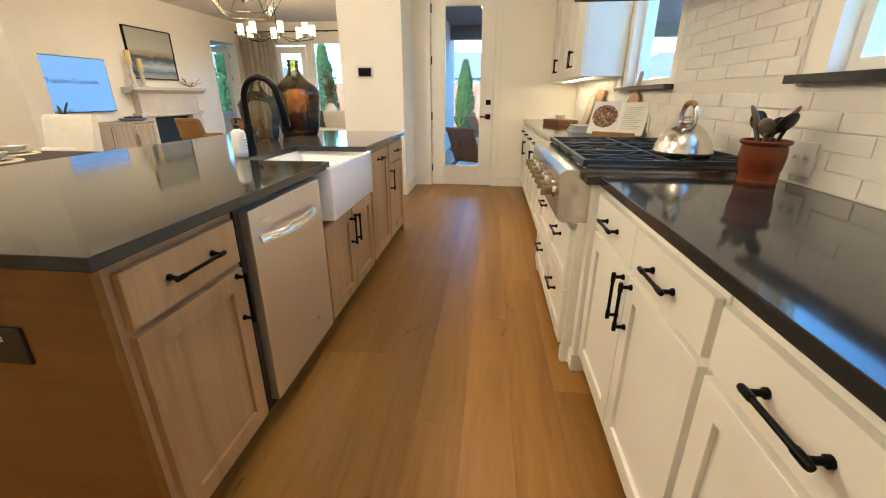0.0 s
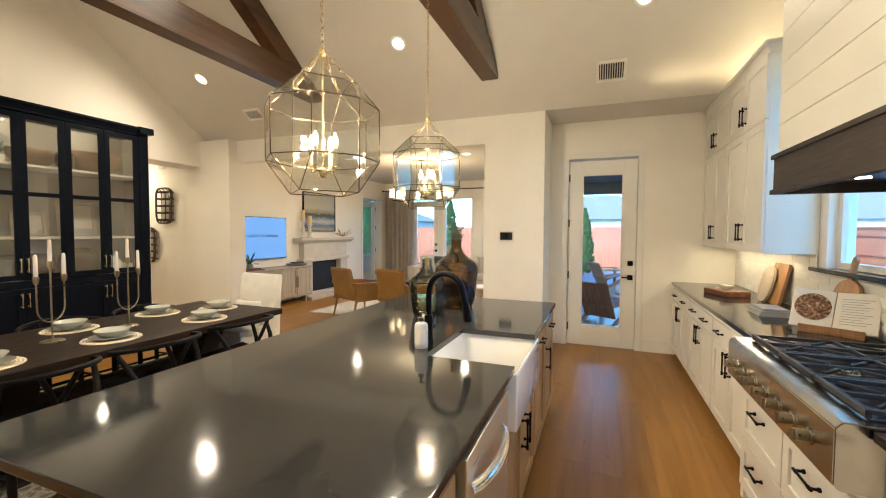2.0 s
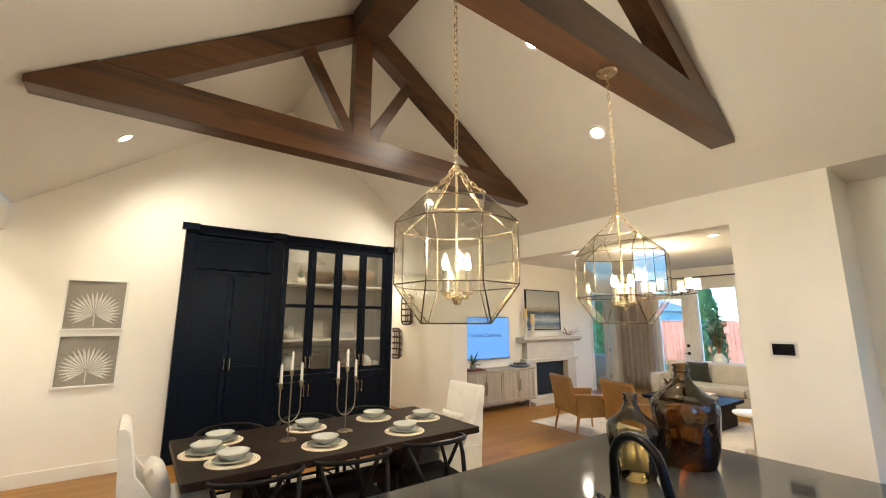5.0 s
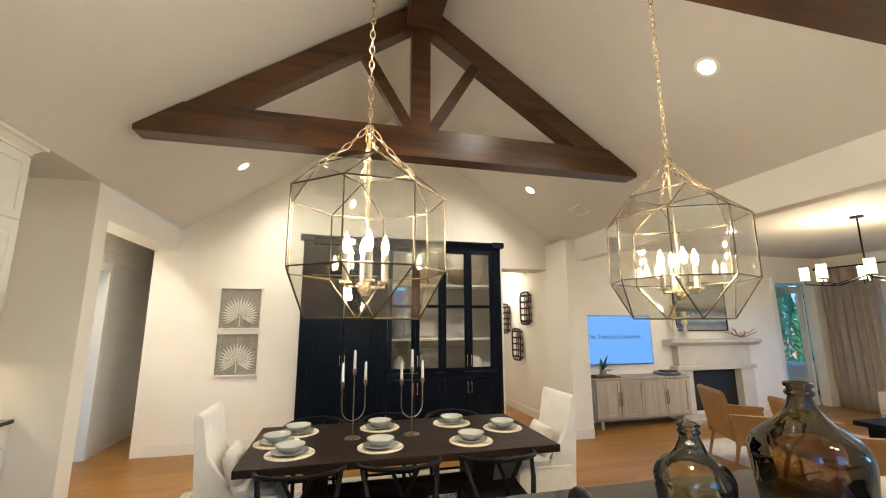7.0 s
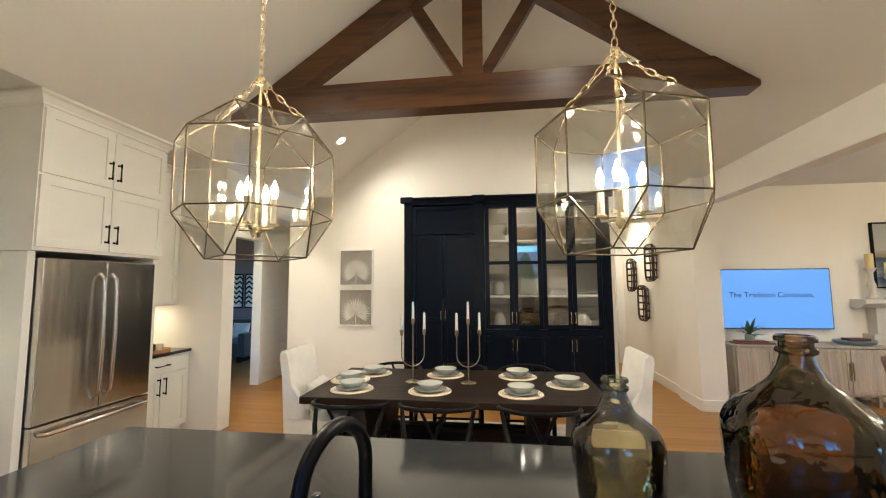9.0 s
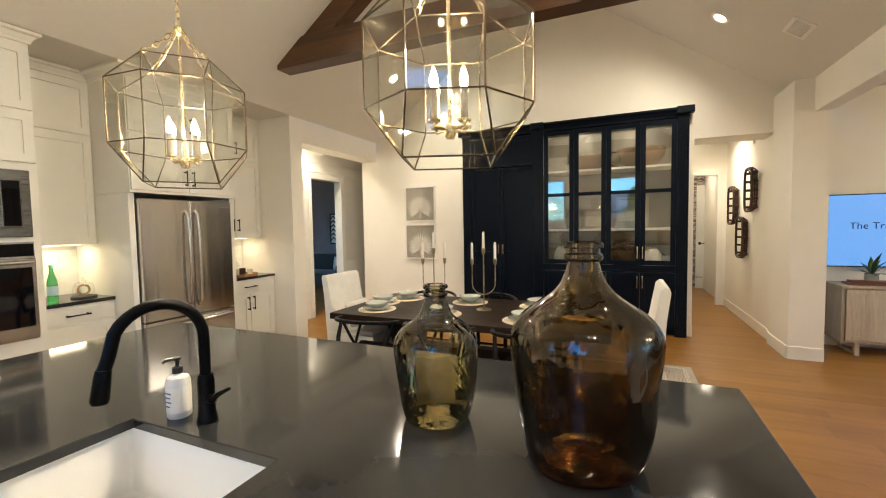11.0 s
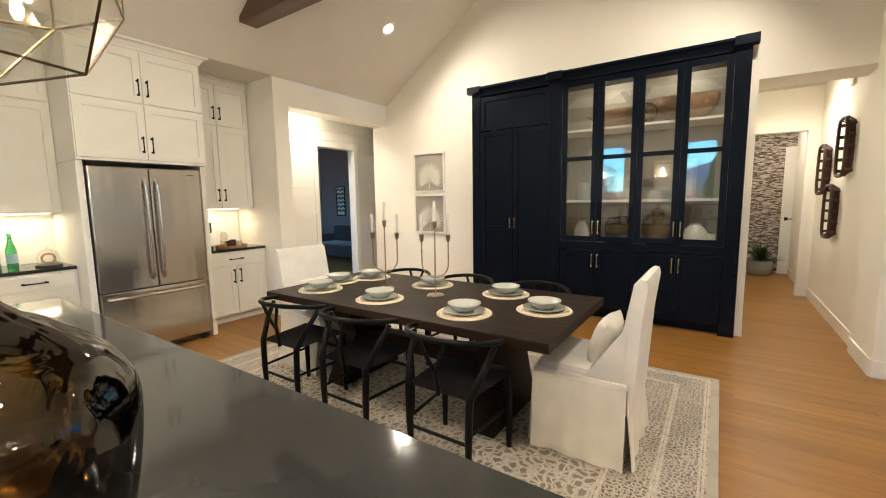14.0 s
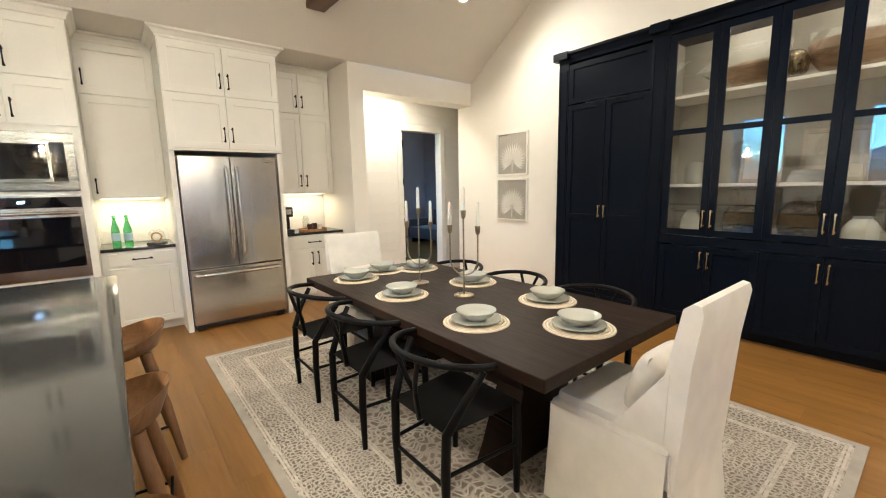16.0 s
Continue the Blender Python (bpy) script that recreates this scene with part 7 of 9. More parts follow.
basket(-8.62, 1.77)
basket(-7.62, 1.95)
basket(-8.05, 1.27)
bm = mesh()
box(bm, -0.06, -0.03, -0.06, 0.06, -0.001, 0.06, 0.004)
solid("wall_sensor", bm, WHITE_PLASTIC, "small white alarm sensor high on the hall wall", "sensor", at=(-7.75, 5.82, 2.66))

# ---- living room ----
LWX = -6.95
th = thing("television", "wall-mounted television with a bright blue title screen", "television", (LWX, 7.10, 1.38), 90)
bm = mesh()
box(bm, -0.775, -0.06, -0.425, 0.775, -0.003, 0.425, 0.006)
part("housing", bm, PLASTIC_BLACK, th)
bm = mesh()
box(bm, -0.762, -0.063, -0.412, 0.762, -0.0595, 0.412)
sc = part("screen", bm, Mat("tv_blue", (0.01, 0.01, 0.012), 0.25, **{"Emission Color": (0.19, 0.47, 1.0, 1), "Emission Strength": 0.13}).m, th, "lit pale blue screen")
cu = bpy.data.curves.new("caption", "FONT")
cu.body, cu.size, cu.extrude, cu.align_x = "The Tradition Continues.", 0.108, 0.0005, "CENTER"
cu.materials.append(Mat("caption_ink", (0.01, 0.03, 0.12), 0.6).m)
cap = new("caption", cu)
cap.parent, cap.location, cap.rotation_euler = sc, (0, -0.0645, 0.02), (radians(90), 0, 0)

th = thing("media_console", "whitewashed oak media console with cane doors", "console", (-6.93, 6.36, 0), 90)
CW, CH = 1.86, 0.78
bm = mesh()
box(bm, 0, 0, 0.14, CW, 0.02, CH - 0.03, 0.003)
box(bm, 0, -0.42, 0.14, 0.03, 0, CH - 0.03, 0.003)
box(bm, CW - 0.03, -0.42, 0.14, CW, 0, CH - 0.03, 0.003)
box(bm, 0.03, -0.42, 0.14, CW - 0.03, 0, 0.17, 0.003)
part("carcass", bm, GREY_WOOD, th)
bm = mesh()
box(bm, -0.012, -0.44, CH - 0.03, CW + 0.012, 0.02, CH, 0.004)
part("top", bm, GREY_WOOD, th)
for k in range(4):
    bm = shaker_mesh(0.442, 0.565, 0.045)
    o = part("door", bm, GREY_WOOD, th)
    o.location = (0.034 + k * 0.45, -0.42, 0.175)
    bm = mesh()
    box(bm, 0.415 if k % 2 == 0 else 0.010, -0.034, 0.17, 0.432 if k % 2 == 0 else 0.027, -0.021, 0.40, 0.003)
    part("handle", bm, AGED_BRASS, o)
for x in (0.15, CW - 0.15):
    bm = mesh()
    box(bm, x - 0.02, -0.40, 0, x + 0.02, -0.02, 0.035, 0.003)
    box(bm, x - 0.02, -0.40, 0.035, x + 0.02, -0.35, 0.14, 0.003)
    box(bm, x - 0.02, -0.07, 0.035, x + 0.02, -0.02, 0.14, 0.003)
    part("leg", bm, GREY_WOOD, th)
tuft("potted_plant", "small leafy plant on the media console", (-6.66, 6.66, CH + 0.045), 22, 0.28, 0.016, ([(0.05, 0), (0.06, 0.02), (0.055, 0.08)], CERAMIC), spread=1.5, seed=11, upright=0.35)
bm = mesh()
box(bm, -0.10, -0.24, 0, 0.10, 0.24, 0.022, 0.004)
box(bm, -0.08, -0.20, 0.022, 0.08, 0.17, 0.044, 0.004)
solid("book_stack", bm, wooden("brown_books", (0.10, 0.03, 0.015), (0.2, 0.07, 0.04), 0.5, "y"), "low stack of brown books on the console", "books", at=(-6.66, 6.68, CH))
bm = mesh()
lathe(bm, [(0, 0), (0.16, 0), (0.21, 0.02), (0.22, 0.05), (0.205, 0.05), (0.15, 0.02), (0, 0.015)], 32)
solid("blue_tray", bm, painted("blue_glaze", (0.16, 0.22, 0.29), 0.35, 0.15), "round blue-grey tray on the console", "tray", at=(-6.69, 7.95, CH), smooth=50)
bm = mesh()
box(bm, -0.08, -0.12, 0, 0.08, 0.12, 0.03, 0.003)
solid("book", bm, Mat("maroon_cover", (0.07, 0.02, 0.018), 0.5).m, "maroon book lying in the tray", "book", at=(-6.69, 7.97, CH + 0.051))

# fireplace
FX0 = LWX
th = thing("fireplace", "cream cast-stone fireplace with a mantel and black firebox", "fireplace", (FX0, 9.15, 0), 90)
bm = mesh()
box(bm, -0.55, -0.02, 0.10, 0.55, -0.003, 0.80)
part("firebox", bm, SOOT, th, "black firebox")
for s in (-1, 1):
    bm = mesh()
    box(bm, s * 0.70 - 0.15, -0.16, 0.06, s * 0.70 + 0.15, -0.003, 0.83, 0.004)
    part("jamb", bm, FIRE_STONE, th)
bm = mesh()
box(bm, -0.90, -0.19, 0.83, 0.90, -0.003, 0.90, 0.008)
box(bm, -0.82, -0.15, 0.90, 0.82, -0.003, 1.27, 0.004)
part("overmantel", bm, FIRE_STONE, th)
bm = mesh()
prism(bm, [(-0.003, 1.255), (-0.15, 1.255), (-0.18, 1.27), (-0.235, 1.31), (-0.265, 1.32), (-0.265, 1.37), (-0.003, 1.37)], "x", -1.02, 1.02)
part("mantel_shelf", bm, FIRE_STONE, th)
bm = mesh()
box(bm, -1.0, -0.50, 0, 1.0, -0.165, 0.07, 0.008)
part("hearth", bm, FIRE_STONE, th)
th = thing("seascape_painting", "abstract seascape painting in a thin black frame", "picture", (LWX, 9.05, 1.98), 90)
bm = mesh()
w, h = 0.60, 0.46
for a in ((-w, -h, -w + 0.02, h), (w - 0.02, -h, w, h), (-w + 0.02, -h, w - 0.02, -h + 0.02), (-w + 0.02, h - 0.02, w - 0.02, h)):
    box(bm, a[0], -0.045, a[1], a[2], -0.003, a[3], 0.002)
part("frame", bm, BLACK_WOOD, th)
bm = mesh()
box(bm, -w + 0.02, -0.03, -h + 0.02, w - 0.02, -0.01, h - 0.02)
part("canvas", bm, SEASCAPE, th)
for y, s in ((8.32, 1.0), (8.55, 0.72)):
    th = thing("pillar_candle_holder", "whitewashed turned candle holder with a cream pillar candle", "candle holder", (LWX + 0.13, y, 1.371), group="mantel candles")
    bm = mesh()
    lathe(bm, [(r, z * s) for r, z in [(0, 0), (0.07, 0), (0.075, 0.02), (0.04, 0.05), (0.03, 0.10), (0.055, 0.18), (0.03, 0.26), (0.03, 0.36), (0.06, 0.41), (0.065, 0.43), (0, 0.43)]], 24)
    part("holder", bm, FIRE_STONE, th, smooth=50)
    bm = mesh()
    lathe(bm, [(0, 0.43 * s), (0.046, 0.43 * s), (0.046, 0.43 * s + 0.19), (0.04, 0.43 * s + 0.195), (0, 0.43 * s + 0.185)], 24)
    part("candle", bm, Mat("yellow_wax", (0.72, 0.55, 0.26), 0.5).m, th, smooth=40)
bm = mesh()
rnd = random.Random(5)
for k in range(9):
    a = rnd.uniform(0, 6.28)
    p = Vector((0, 0, 0.03))
    pts = [p]
    for j in range(5):
        p = p + Vector((0.02 * math.sin(a + j), 0.07 * math.cos(a * 1.7) + rnd.uniform(-0.03, 0.03), rnd.uniform(0.0, 0.05)))
        pts.append(p)
    tube(bm, pts, [0.014, 0.013, 0.011, 0.010, 0.008, 0.005], 7)
solid("coral_branch", bm, Mat("pink_coral", (0.42, 0.24, 0.16), 0.6).m, "branched pinkish coral ornament on the mantel", "ornament", at=(LWX + 0.13, 9.82, 1.371), smooth=60)

# nook door, curtains, windows
glass_door("door_2", "white full-glass door standing open to the breakfast nook", (LWX - 0.19, 12.02, 0), 176, 0.95, 2.44, 0.10, 0.2, 0.12)
casing("trim_nook_door", "x", LWX, 11.0, 12.05, 2.48, 0.085, 0.016, 1)
glass_door("door_3", "white full-glass patio door of the living room", (-5.98, 12.32, 0.01), 0, 0.84, 2.44, 0.12, 0.25, 0.15)


def living_window(name, x0, x1):
    th = thing(name, "tall white-framed living room window", "window", ((x0 + x1) / 2, 12.37, 0.75), kind="structure")
    w, h, f = (x1 - x0) / 2, 1.80, 0.05
    bm = mesh()
    for a in ((-w, 0, -w + f, h), (w - f, 0, w, h), (-w + f, 0, w - f, f), (-w + f, h - f, w - f, h)):
        box(bm, a[0], -0.03, a[1], a[2], 0.03, a[3], 0.003)
    part("window_frame", bm, TRIM, th)
    bm = mesh()
    box(bm, -w + f, -0.003, f, w - f, 0.003, h - f)
    p = part("pane", bm, WINDOW_PANE, th)
    p.visible_shadow = False
    bm = mesh()
    box(bm, -w - 0.05, -0.12, -0.03, w + 0.05, -0.03, 0.0, 0.003)
    part("window_sill", bm, TRIM, th)


living_window("window_3", -4.95, -4.05)
living_window("window_4", -3.75, -2.85)
living_window("window_5", -9.1, -7.3)
th = thing("curtain_rod", "black curtain rod over the living room windows", "curtain rod", (-4.5, 12.16, 2.78))
bm = mesh()
tube(bm, [(-2.4, 0, 0), (2.6, 0, 0)], 0.014, 10)
for s in (-2.44, 2.64):
    lathe(bm, [(0, -0.03), (0.03, -0.02), (0.035, 0), (0.03, 0.02), (0, 0.03)], 14, (s, 0, 0))
part("rod", bm, BLACK_METAL, th, smooth=50)
for x in (-2.3, 0.0, 2.5):
    bm = mesh()
    tube(bm, [(x, 0, 0), (x, 0.135, 0)], 0.010, 8)
    part("bracket", bm, BLACK_METAL, th)


def curtain(x0, x1, y, seed):
    th = thing("curtain", "floor-length oatmeal linen curtain hanging in folds", "curtain", ((x0 + x1) / 2, y, 0.015), group="living room curtains")
    bm = mesh()
    n, m = 90, 8
    rnd = random.Random(seed)
    ph = [rnd.uniform(0, 6) for _ in range(4)]
    rows = []
    for j in range(m + 1):
        z = 2.745 * j / m
        row = []
        for i in range(n + 1):
            u = i / n
            amp = 0.045 * (0.75 + 0.25 * math.sin(u * 9 + ph[0])) * (1.0 if j < m else 0.7)
            row.append(bm.verts.new(((u - 0.5) * (x1 - x0), amp * math.sin(u * 2 * math.pi * 7 + 0.5 * math.sin(u * 11 + ph[1]) + 0.12 * math.sin(z * 2 + ph[2])), z)))
        rows.append(row)
    for a, b in zip(rows, rows[1:]):
        for i in range(n):
            bm.faces.new((a[i], a[i + 1], b[i + 1], b[i]))
    bmesh.ops.solidify(bm, geom=bm.faces[:], thickness=0.004)
    part("drape", bm, CURTAIN, th, smooth=70)


curtain(-6.85, -5.88, 12.16, 1)
curtain(-2.2, -1.8, 12.16, 3)


def armchair(m, first=[]):
    if first:
        return copy_thing(first[0], m)
    th = thing("armchair", "tan leather armchair with a pale wooden frame", "armchair", group="living room armchairs")
    th.matrix_world = m
    first.append(th)
    bm = mesh()
    prism(bm, [(-0.34, 0.36), (-0.44, 0.86), (-0.42, 0.885), (-0.385, 0.87), (-0.25, 0.40)], "x", -0.31, 0.31)
    bmesh.ops.bevel(bm, geom=list(bm.edges), offset=0.012, segments=2, affect="EDGES")
    part("backrest", bm, LEATHER, th, smooth=45)
    bm = mesh()
    box(bm, -0.31, -0.30, 0.30, 0.31, 0.34, 0.44, 0.035)
    part("seat", bm, LEATHER, th, smooth=45)
    for s in (-1, 1):
        bm = mesh()
        prism(bm, [(-0.36, 0.58), (0.32, 0.56), (0.33, 0.60), (-0.36, 0.63)], "x", s * 0.345 - 0.035, s * 0.345 + 0.035)
        prism(bm, [(-0.33, 0.30), (0.33, 0.30), (0.32, 0.565), (-0.33, 0.585)], "x", s * 0.345 - 0.02, s * 0.345 + 0.02)
        part("arm", bm, LEATHER, th)
        for y0, y1 in ((0.29, 0.31), (-0.29, -0.36)):
            bm = mesh()
            tube(bm, [(s * 0.31, y0, 0.31), (s * 0.32, y1, 0.0)], [0.025, 0.015], 8)
            part("leg", bm, BOARD_WOOD, th)
    return th


armchair(pose(-4.62, 7.22, 0.012, 0, 0, -24))
armchair(pose(-3.72, 7.26, 0.012, 0, 0, -18))
bm = mesh()
box(bm, -1.75, -1.45, 0, 1.75, 1.45, 0.010, 0.004)
solid("living_rug", bm, LIVING_RUG, "pale ivory patterned rug in the living room", "rug", at=(-3.9, 8.55, 0.0015))
th = thing("coffee_table", "round-cornered black coffee table", "coffee table", (-3.95, 9.3, 0.012))
bm = mesh()
box(bm, -0.65, -0.45, 0.36, 0.65, 0.45, 0.42, 0.015)
part("tabletop", bm, BLACK_WOOD, th)
for x in (-0.5, 0.5):
    bm = mesh()
    box(bm, x - 0.05, -0.36, 0, x + 0.05, 0.36, 0.36, 0.006)
    part("leg", bm, BLACK_WOOD, th)
th2 = tuft("flower_arrangement", "dried brown flower arrangement in a bowl", (-4.25, 9.25, 0.432), 60, 0.30, 0.02, ([(0.06, 0), (0.10, 0.03), (0.11, 0.09)], CREAM_CERAMIC), spread=1.5, seed=21, upright=0.3, mat=painted("dried_petals", (0.12, 0.05, 0.04), 0.7, 0.3))
bm = mesh()
for k in range(3):
    box(bm, -0.15, -0.11, 0.03 * k, 0.15 - 0.02 * k, 0.11, 0.03 * k + 0.028, 0.003)
solid("book_stack", bm, SIDING, "stack of grey books on the coffee table", "books", at=(-3.7, 9.3, 0.432))
# sectional sofa
th = thing("sectional_sofa", "beige linen sectional sofa by the windows", "sofa", (-3.6, 11.0, 0), 0)
for a, nm in (((-1.5, -0.42, 0.10, 1.6, 0.45, 0.32), "base"), ((-1.5, -0.45, 0.32, 0.04, 0.25, 0.46), "seat_cushion"), ((0.06, -0.45, 0.32, 1.6, 0.25, 0.46), "seat_cushion"),
              ((-1.5, 0.22, 0.32, 0.04, 0.48, 0.86), "back_cushion"), ((0.06, 0.22, 0.32, 1.6, 0.48, 0.86), "back_cushion"), ((-1.72, -0.42, 0.06, -1.5, 0.5, 0.62), "arm"), ((1.6, -1.7, 0.10, 2.25, 0.5, 0.44), "chaise"), ((2.1, -1.7, 0.44, 2.27, 0.5, 0.82), "back_cushion")):
    bm = mesh()
    box(bm, *a, 0.05)
    part(nm, bm, SOFA, th, smooth=50)
for x in (-1.6, 1.5):
    bm = mesh()
    box(bm, x - 0.03, -0.38, 0, x + 0.03, 0.42, 0.11)
    part("foot", bm, BLACK_WOOD, th)
for x, mt, nm in ((-4.95, SOFA, "grey"), (-4.55, DARK_CUSHION, "dark green"), (-3.05, DARK_CUSHION, "dark green"), (-2.6, SOFA, "grey")):
    cushion("sofa_cushion", nm + " square cushion on the sectional sofa", pose(x, 11.12, 0.67, 14, 0, 0), 0.46, 0.42, 0.15, mt, "sofa cushions")
th = thing("side_table", "small round white side table", "side table", (-2.66, 8.15, 0.012))
bm = mesh()
lathe(bm, [(0, 0.48), (0.24, 0.48), (0.25, 0.49), (0.25, 0.51), (0.24, 0.515), (0, 0.515)], 32)
part("tabletop", bm, TRIM, th, smooth=40)
bm = mesh()
lathe(bm, [(0, 0), (0.16, 0), (0.165, 0.02), (0.05, 0.05), (0.04, 0.30), (0.08, 0.48), (0, 0.48)], 24)
part("pedestal", bm, GREY_WOOD, th, smooth=40)


def branchy(name, label, at, h, seed):
    """A vase of leafy branches."""
    rnd = random.Random(seed)
    th = thing(name, label, "plant", at)
    bm = mesh()
    lathe(bm, [(0, 0), (0.10, 0), (0.15, 0.08), (0.15, 0.2), (0.08, 0.28), (0.07, 0.31), (0.06, 0.31), (0.06, 0.28), (0, 0.05)], 24)
    part("vase", bm, CREAM_CERAMIC, th, smooth=50)
    bs, bl = mesh(), mesh()
    for _ in range(16):
        a = rnd.uniform(0, 6.28)
        tip = Vector((math.cos(a) * rnd.uniform(0.1, 0.36), math.sin(a) * rnd.uniform(0.1, 0.36), h * rnd.uniform(0.6, 1.0)))
        base = Vector((0, 0, 0.25))
        mid = base.lerp(tip, 0.5) + Vector((0, 0, 0.08))
        tube(bs, [base, mid, tip], [0.006, 0.005, 0.002], 5)
        for k in range(26):
            f = rnd.uniform(0.25, 1)
            p = base.lerp(mid, f * 2) if f < 0.5 else mid.lerp(tip, f * 2 - 1)
            d = Vector((rnd.uniform(-1, 1), rnd.uniform(-1, 1), rnd.uniform(-0.4, 1))).normalized()
            s = d.orthogonal().normalized() * 0.016
            l = rnd.uniform(0.05, 0.10)
            q = [bl.verts.new(p), bl.verts.new(p + d * l * 0.5 + s), bl.verts.new(p + d * l), bl.verts.new(p + d * l * 0.5 - s)]
            bl.faces.new(q)
    part("branches", bs, TEAK, th)
    part("leaves", bl, LEAF, th)


branchy("branch_vase", "tall vase of green leafy branches by the window", (-4.35, 11.75, 0.72), 1.15, 6)
th = thing("console_table", "narrow sofa table behind the sofa", "console", (-3.8, 11.85, 0))
bm = mesh()
box(bm, -1.3, -0.16, 0.68, 1.3, 0.16, 0.72, 0.004)
part("tabletop", bm, BLACK_WOOD, th)
for x in (-1.25, 1.25):
    bm = mesh()
    box(bm, x - 0.03, -0.15, 0, x + 0.03, 0.15, 0.68, 0.003)
    part("leg", bm, BLACK_WOOD, th)

# chandelier
th = thing("candle_chandelier", "linear chandelier with glowing amber candle shades", "chandelier", (-4.1, 8.75, 3.02))
bm = mesh()
tube(bm, [(0, 0, 0), (0, 0, -0.78)], 0.010, 8)
lathe(bm, [(0, 0), (0.07, 0), (0.07, -0.02), (0, -0.025)], 20)
part("stem", bm, BLACK_METAL, th)
for k in range(8):
    a = 2 * math.pi * (k + 0.5) / 8
    p = Vector((0.66 * math.cos(a), 0.40 * math.sin(a), -0.80))
    bm = mesh()
    tube(bm, [(0, 0, -0.76), (p.x * 0.6, p.y * 0.6, -0.86), (p.x, p.y, -0.83), (p.x, p.y, -0.79)], 0.008, 8)
    lathe(bm, [(0, -0.79), (0.05, -0.79), (0.05, -0.782), (0, -0.782)], 16, (p.x, p.y, 0))
    o = part("arm", bm, BLACK_METAL, th)
    bm = mesh()
    lathe(bm, [(0, -0.78), (0.052, -0.78), (0.052, -0.60), (0.048, -0.60), (0.048, -0.77), (0, -0.77)], 20, (p.x, p.y, 0))
    part("shade", bm, SHADE_GLOW, o, "glowing amber glass cylinder", smooth=40)
lamp("chandelier_lamp", "POINT", (-4.1, 8.75, 2.5), PENDANT_LIGHT, (1.0, 0.8, 0.52), 0.2)

# breakfast nook seen through the door
th = thing("nook_table", "round white breakfast table in the nook", "table", (-8.3, 11.4, 0))
bm = mesh()
lathe(bm, [(0, 0.72), (0.55, 0.72), (0.55, 0.75), (0, 0.75)], 36)
part("tabletop", bm, TRIM, th, smooth=40)
bm = mesh()
lathe(bm, [(0, 0), (0.3, 0), (0.3, 0.03), (0.06, 0.08), (0.06, 0.72), (0, 0.72)], 24)
part("pedestal", bm, TRIM, th, smooth=40)
th = thing("nook_chair", "white curved-back chair at the breakfast table", "chair", (-7.6, 11.2, 0), 75)
bm = mesh()
box(bm, -0.23, -0.23, 0.40, 0.23, 0.23, 0.48, 0.03)
part("seat", bm, LINEN, th, smooth=45)
bm = mesh()
prism(bm, [(-0.20, 0.46), (-0.32, 0.98), (-0.28, 1.0), (-0.14, 0.46)], "x", -0.22, 0.22)
bmesh.ops.bevel(bm, geom=list(bm.edges), offset=0.015, segments=2, affect="EDGES")
part("backrest", bm, LINEN, th, smooth=45)
for x in (-0.19, 0.19):
    for y in (-0.19, 0.19):
        bm = mesh()
        tube(bm, [(x, y, 0.41), (x * 1.15, y * 1.2, 0)], [0.02, 0.013], 8)
        part("leg", bm, TRIM, th)


# ---- outdoors ----
bm = mesh()
g = 60
vs = [bm.verts.new(p) for p in ((-2500, -2500, -0.16), (2500, -2500, -0.16), (2500, 2500, -0.16), (-2500, 2500, -0.16))]
bm.faces.new(vs)
structure("ground", bm, GRASS, "mown lawn reaching to the horizon", "ground")
bm = mesh()
box(bm, -1.17, DOORWALL + 0.16, -0.15, 7.5, 19.0, -0.05, 0.01)
structure("patio", bm, PATIO, "smooth grey concrete patio under cover", "patio")
bm = mesh()
box(bm, -9.4, 12.46, -0.15, -1.22, 14.5, -0.05, 0.01)
structure("patio_living", bm, PATIO, "concrete patio outside the living room", "patio")
bm = mesh()
box(bm, -1.2, DOORWALL + 0.17, 2.72, 4.6, 11.6, 2.95)
structure("patio_ceiling", bm, SOFFIT, "dark patio cover", "ceiling")
bm = mesh()
box(bm, -1.2, 11.3, 2.45, 4.6, 11.6, 2.72)
structure("patio_beam", bm, SOFFIT, "dark beam at the patio edge", "beam")
bm = mesh()
box(bm, -1.22 + 0.004, DOORWALL + 0.17, -0.15, -1.17, 12.45, 2.72)
structure("patio_wall", bm, SIDING, "pale brick wall beside the patio", "wall")
bm = mesh()
lathe(bm, [(0, -0.004), (0.06, -0.004), (0.07, 0.0), (0, 0.0)], 20)
solid("patio_light", bm, CAN_GLOW, "round light in the patio ceiling", "ceiling light", at=(-0.35, 9.3, 2.719))


def fence(name, p, q, h=1.9):
    """A board fence from p to q."""
    p, q = Vector(p), Vector(q)
    d = q - p
    n = int(d.length / 0.145)
    th = thing(name, "red cedar board fence around the yard", "fence", (p.x, p.y, -0.16), math.degrees(math.atan2(d.y, d.x)), "yard fences")
    bm = mesh()
    box(bm, 0.003, -0.01, 0, 0.14, 0.01, h, 0.003)
    slat = done(bm, "board", CEDAR)
    for k in range(n):
        o = part("board", slat, None, th)
        o.location = (k * 0.145, 0, random.uniform(-0.008, 0.008))
    for z in (0.25, h * 0.5, h - 0.25):
        bm = mesh()
        box(bm, 0, 0.011, z - 0.045, d.length, 0.05, z + 0.045)
        part("rail", bm, CEDAR, th)
    bm = mesh()
    box(bm, -0.02, -0.05, h + 0.01, d.length, 0.06, h + 0.045, 0.004)
    part("cap", bm, CEDAR, th)


fence("fence", (-16, 21, 0), (10, 21, 0))
fence("fence", (8.5, -6, 0), (8.5, 21, 0))


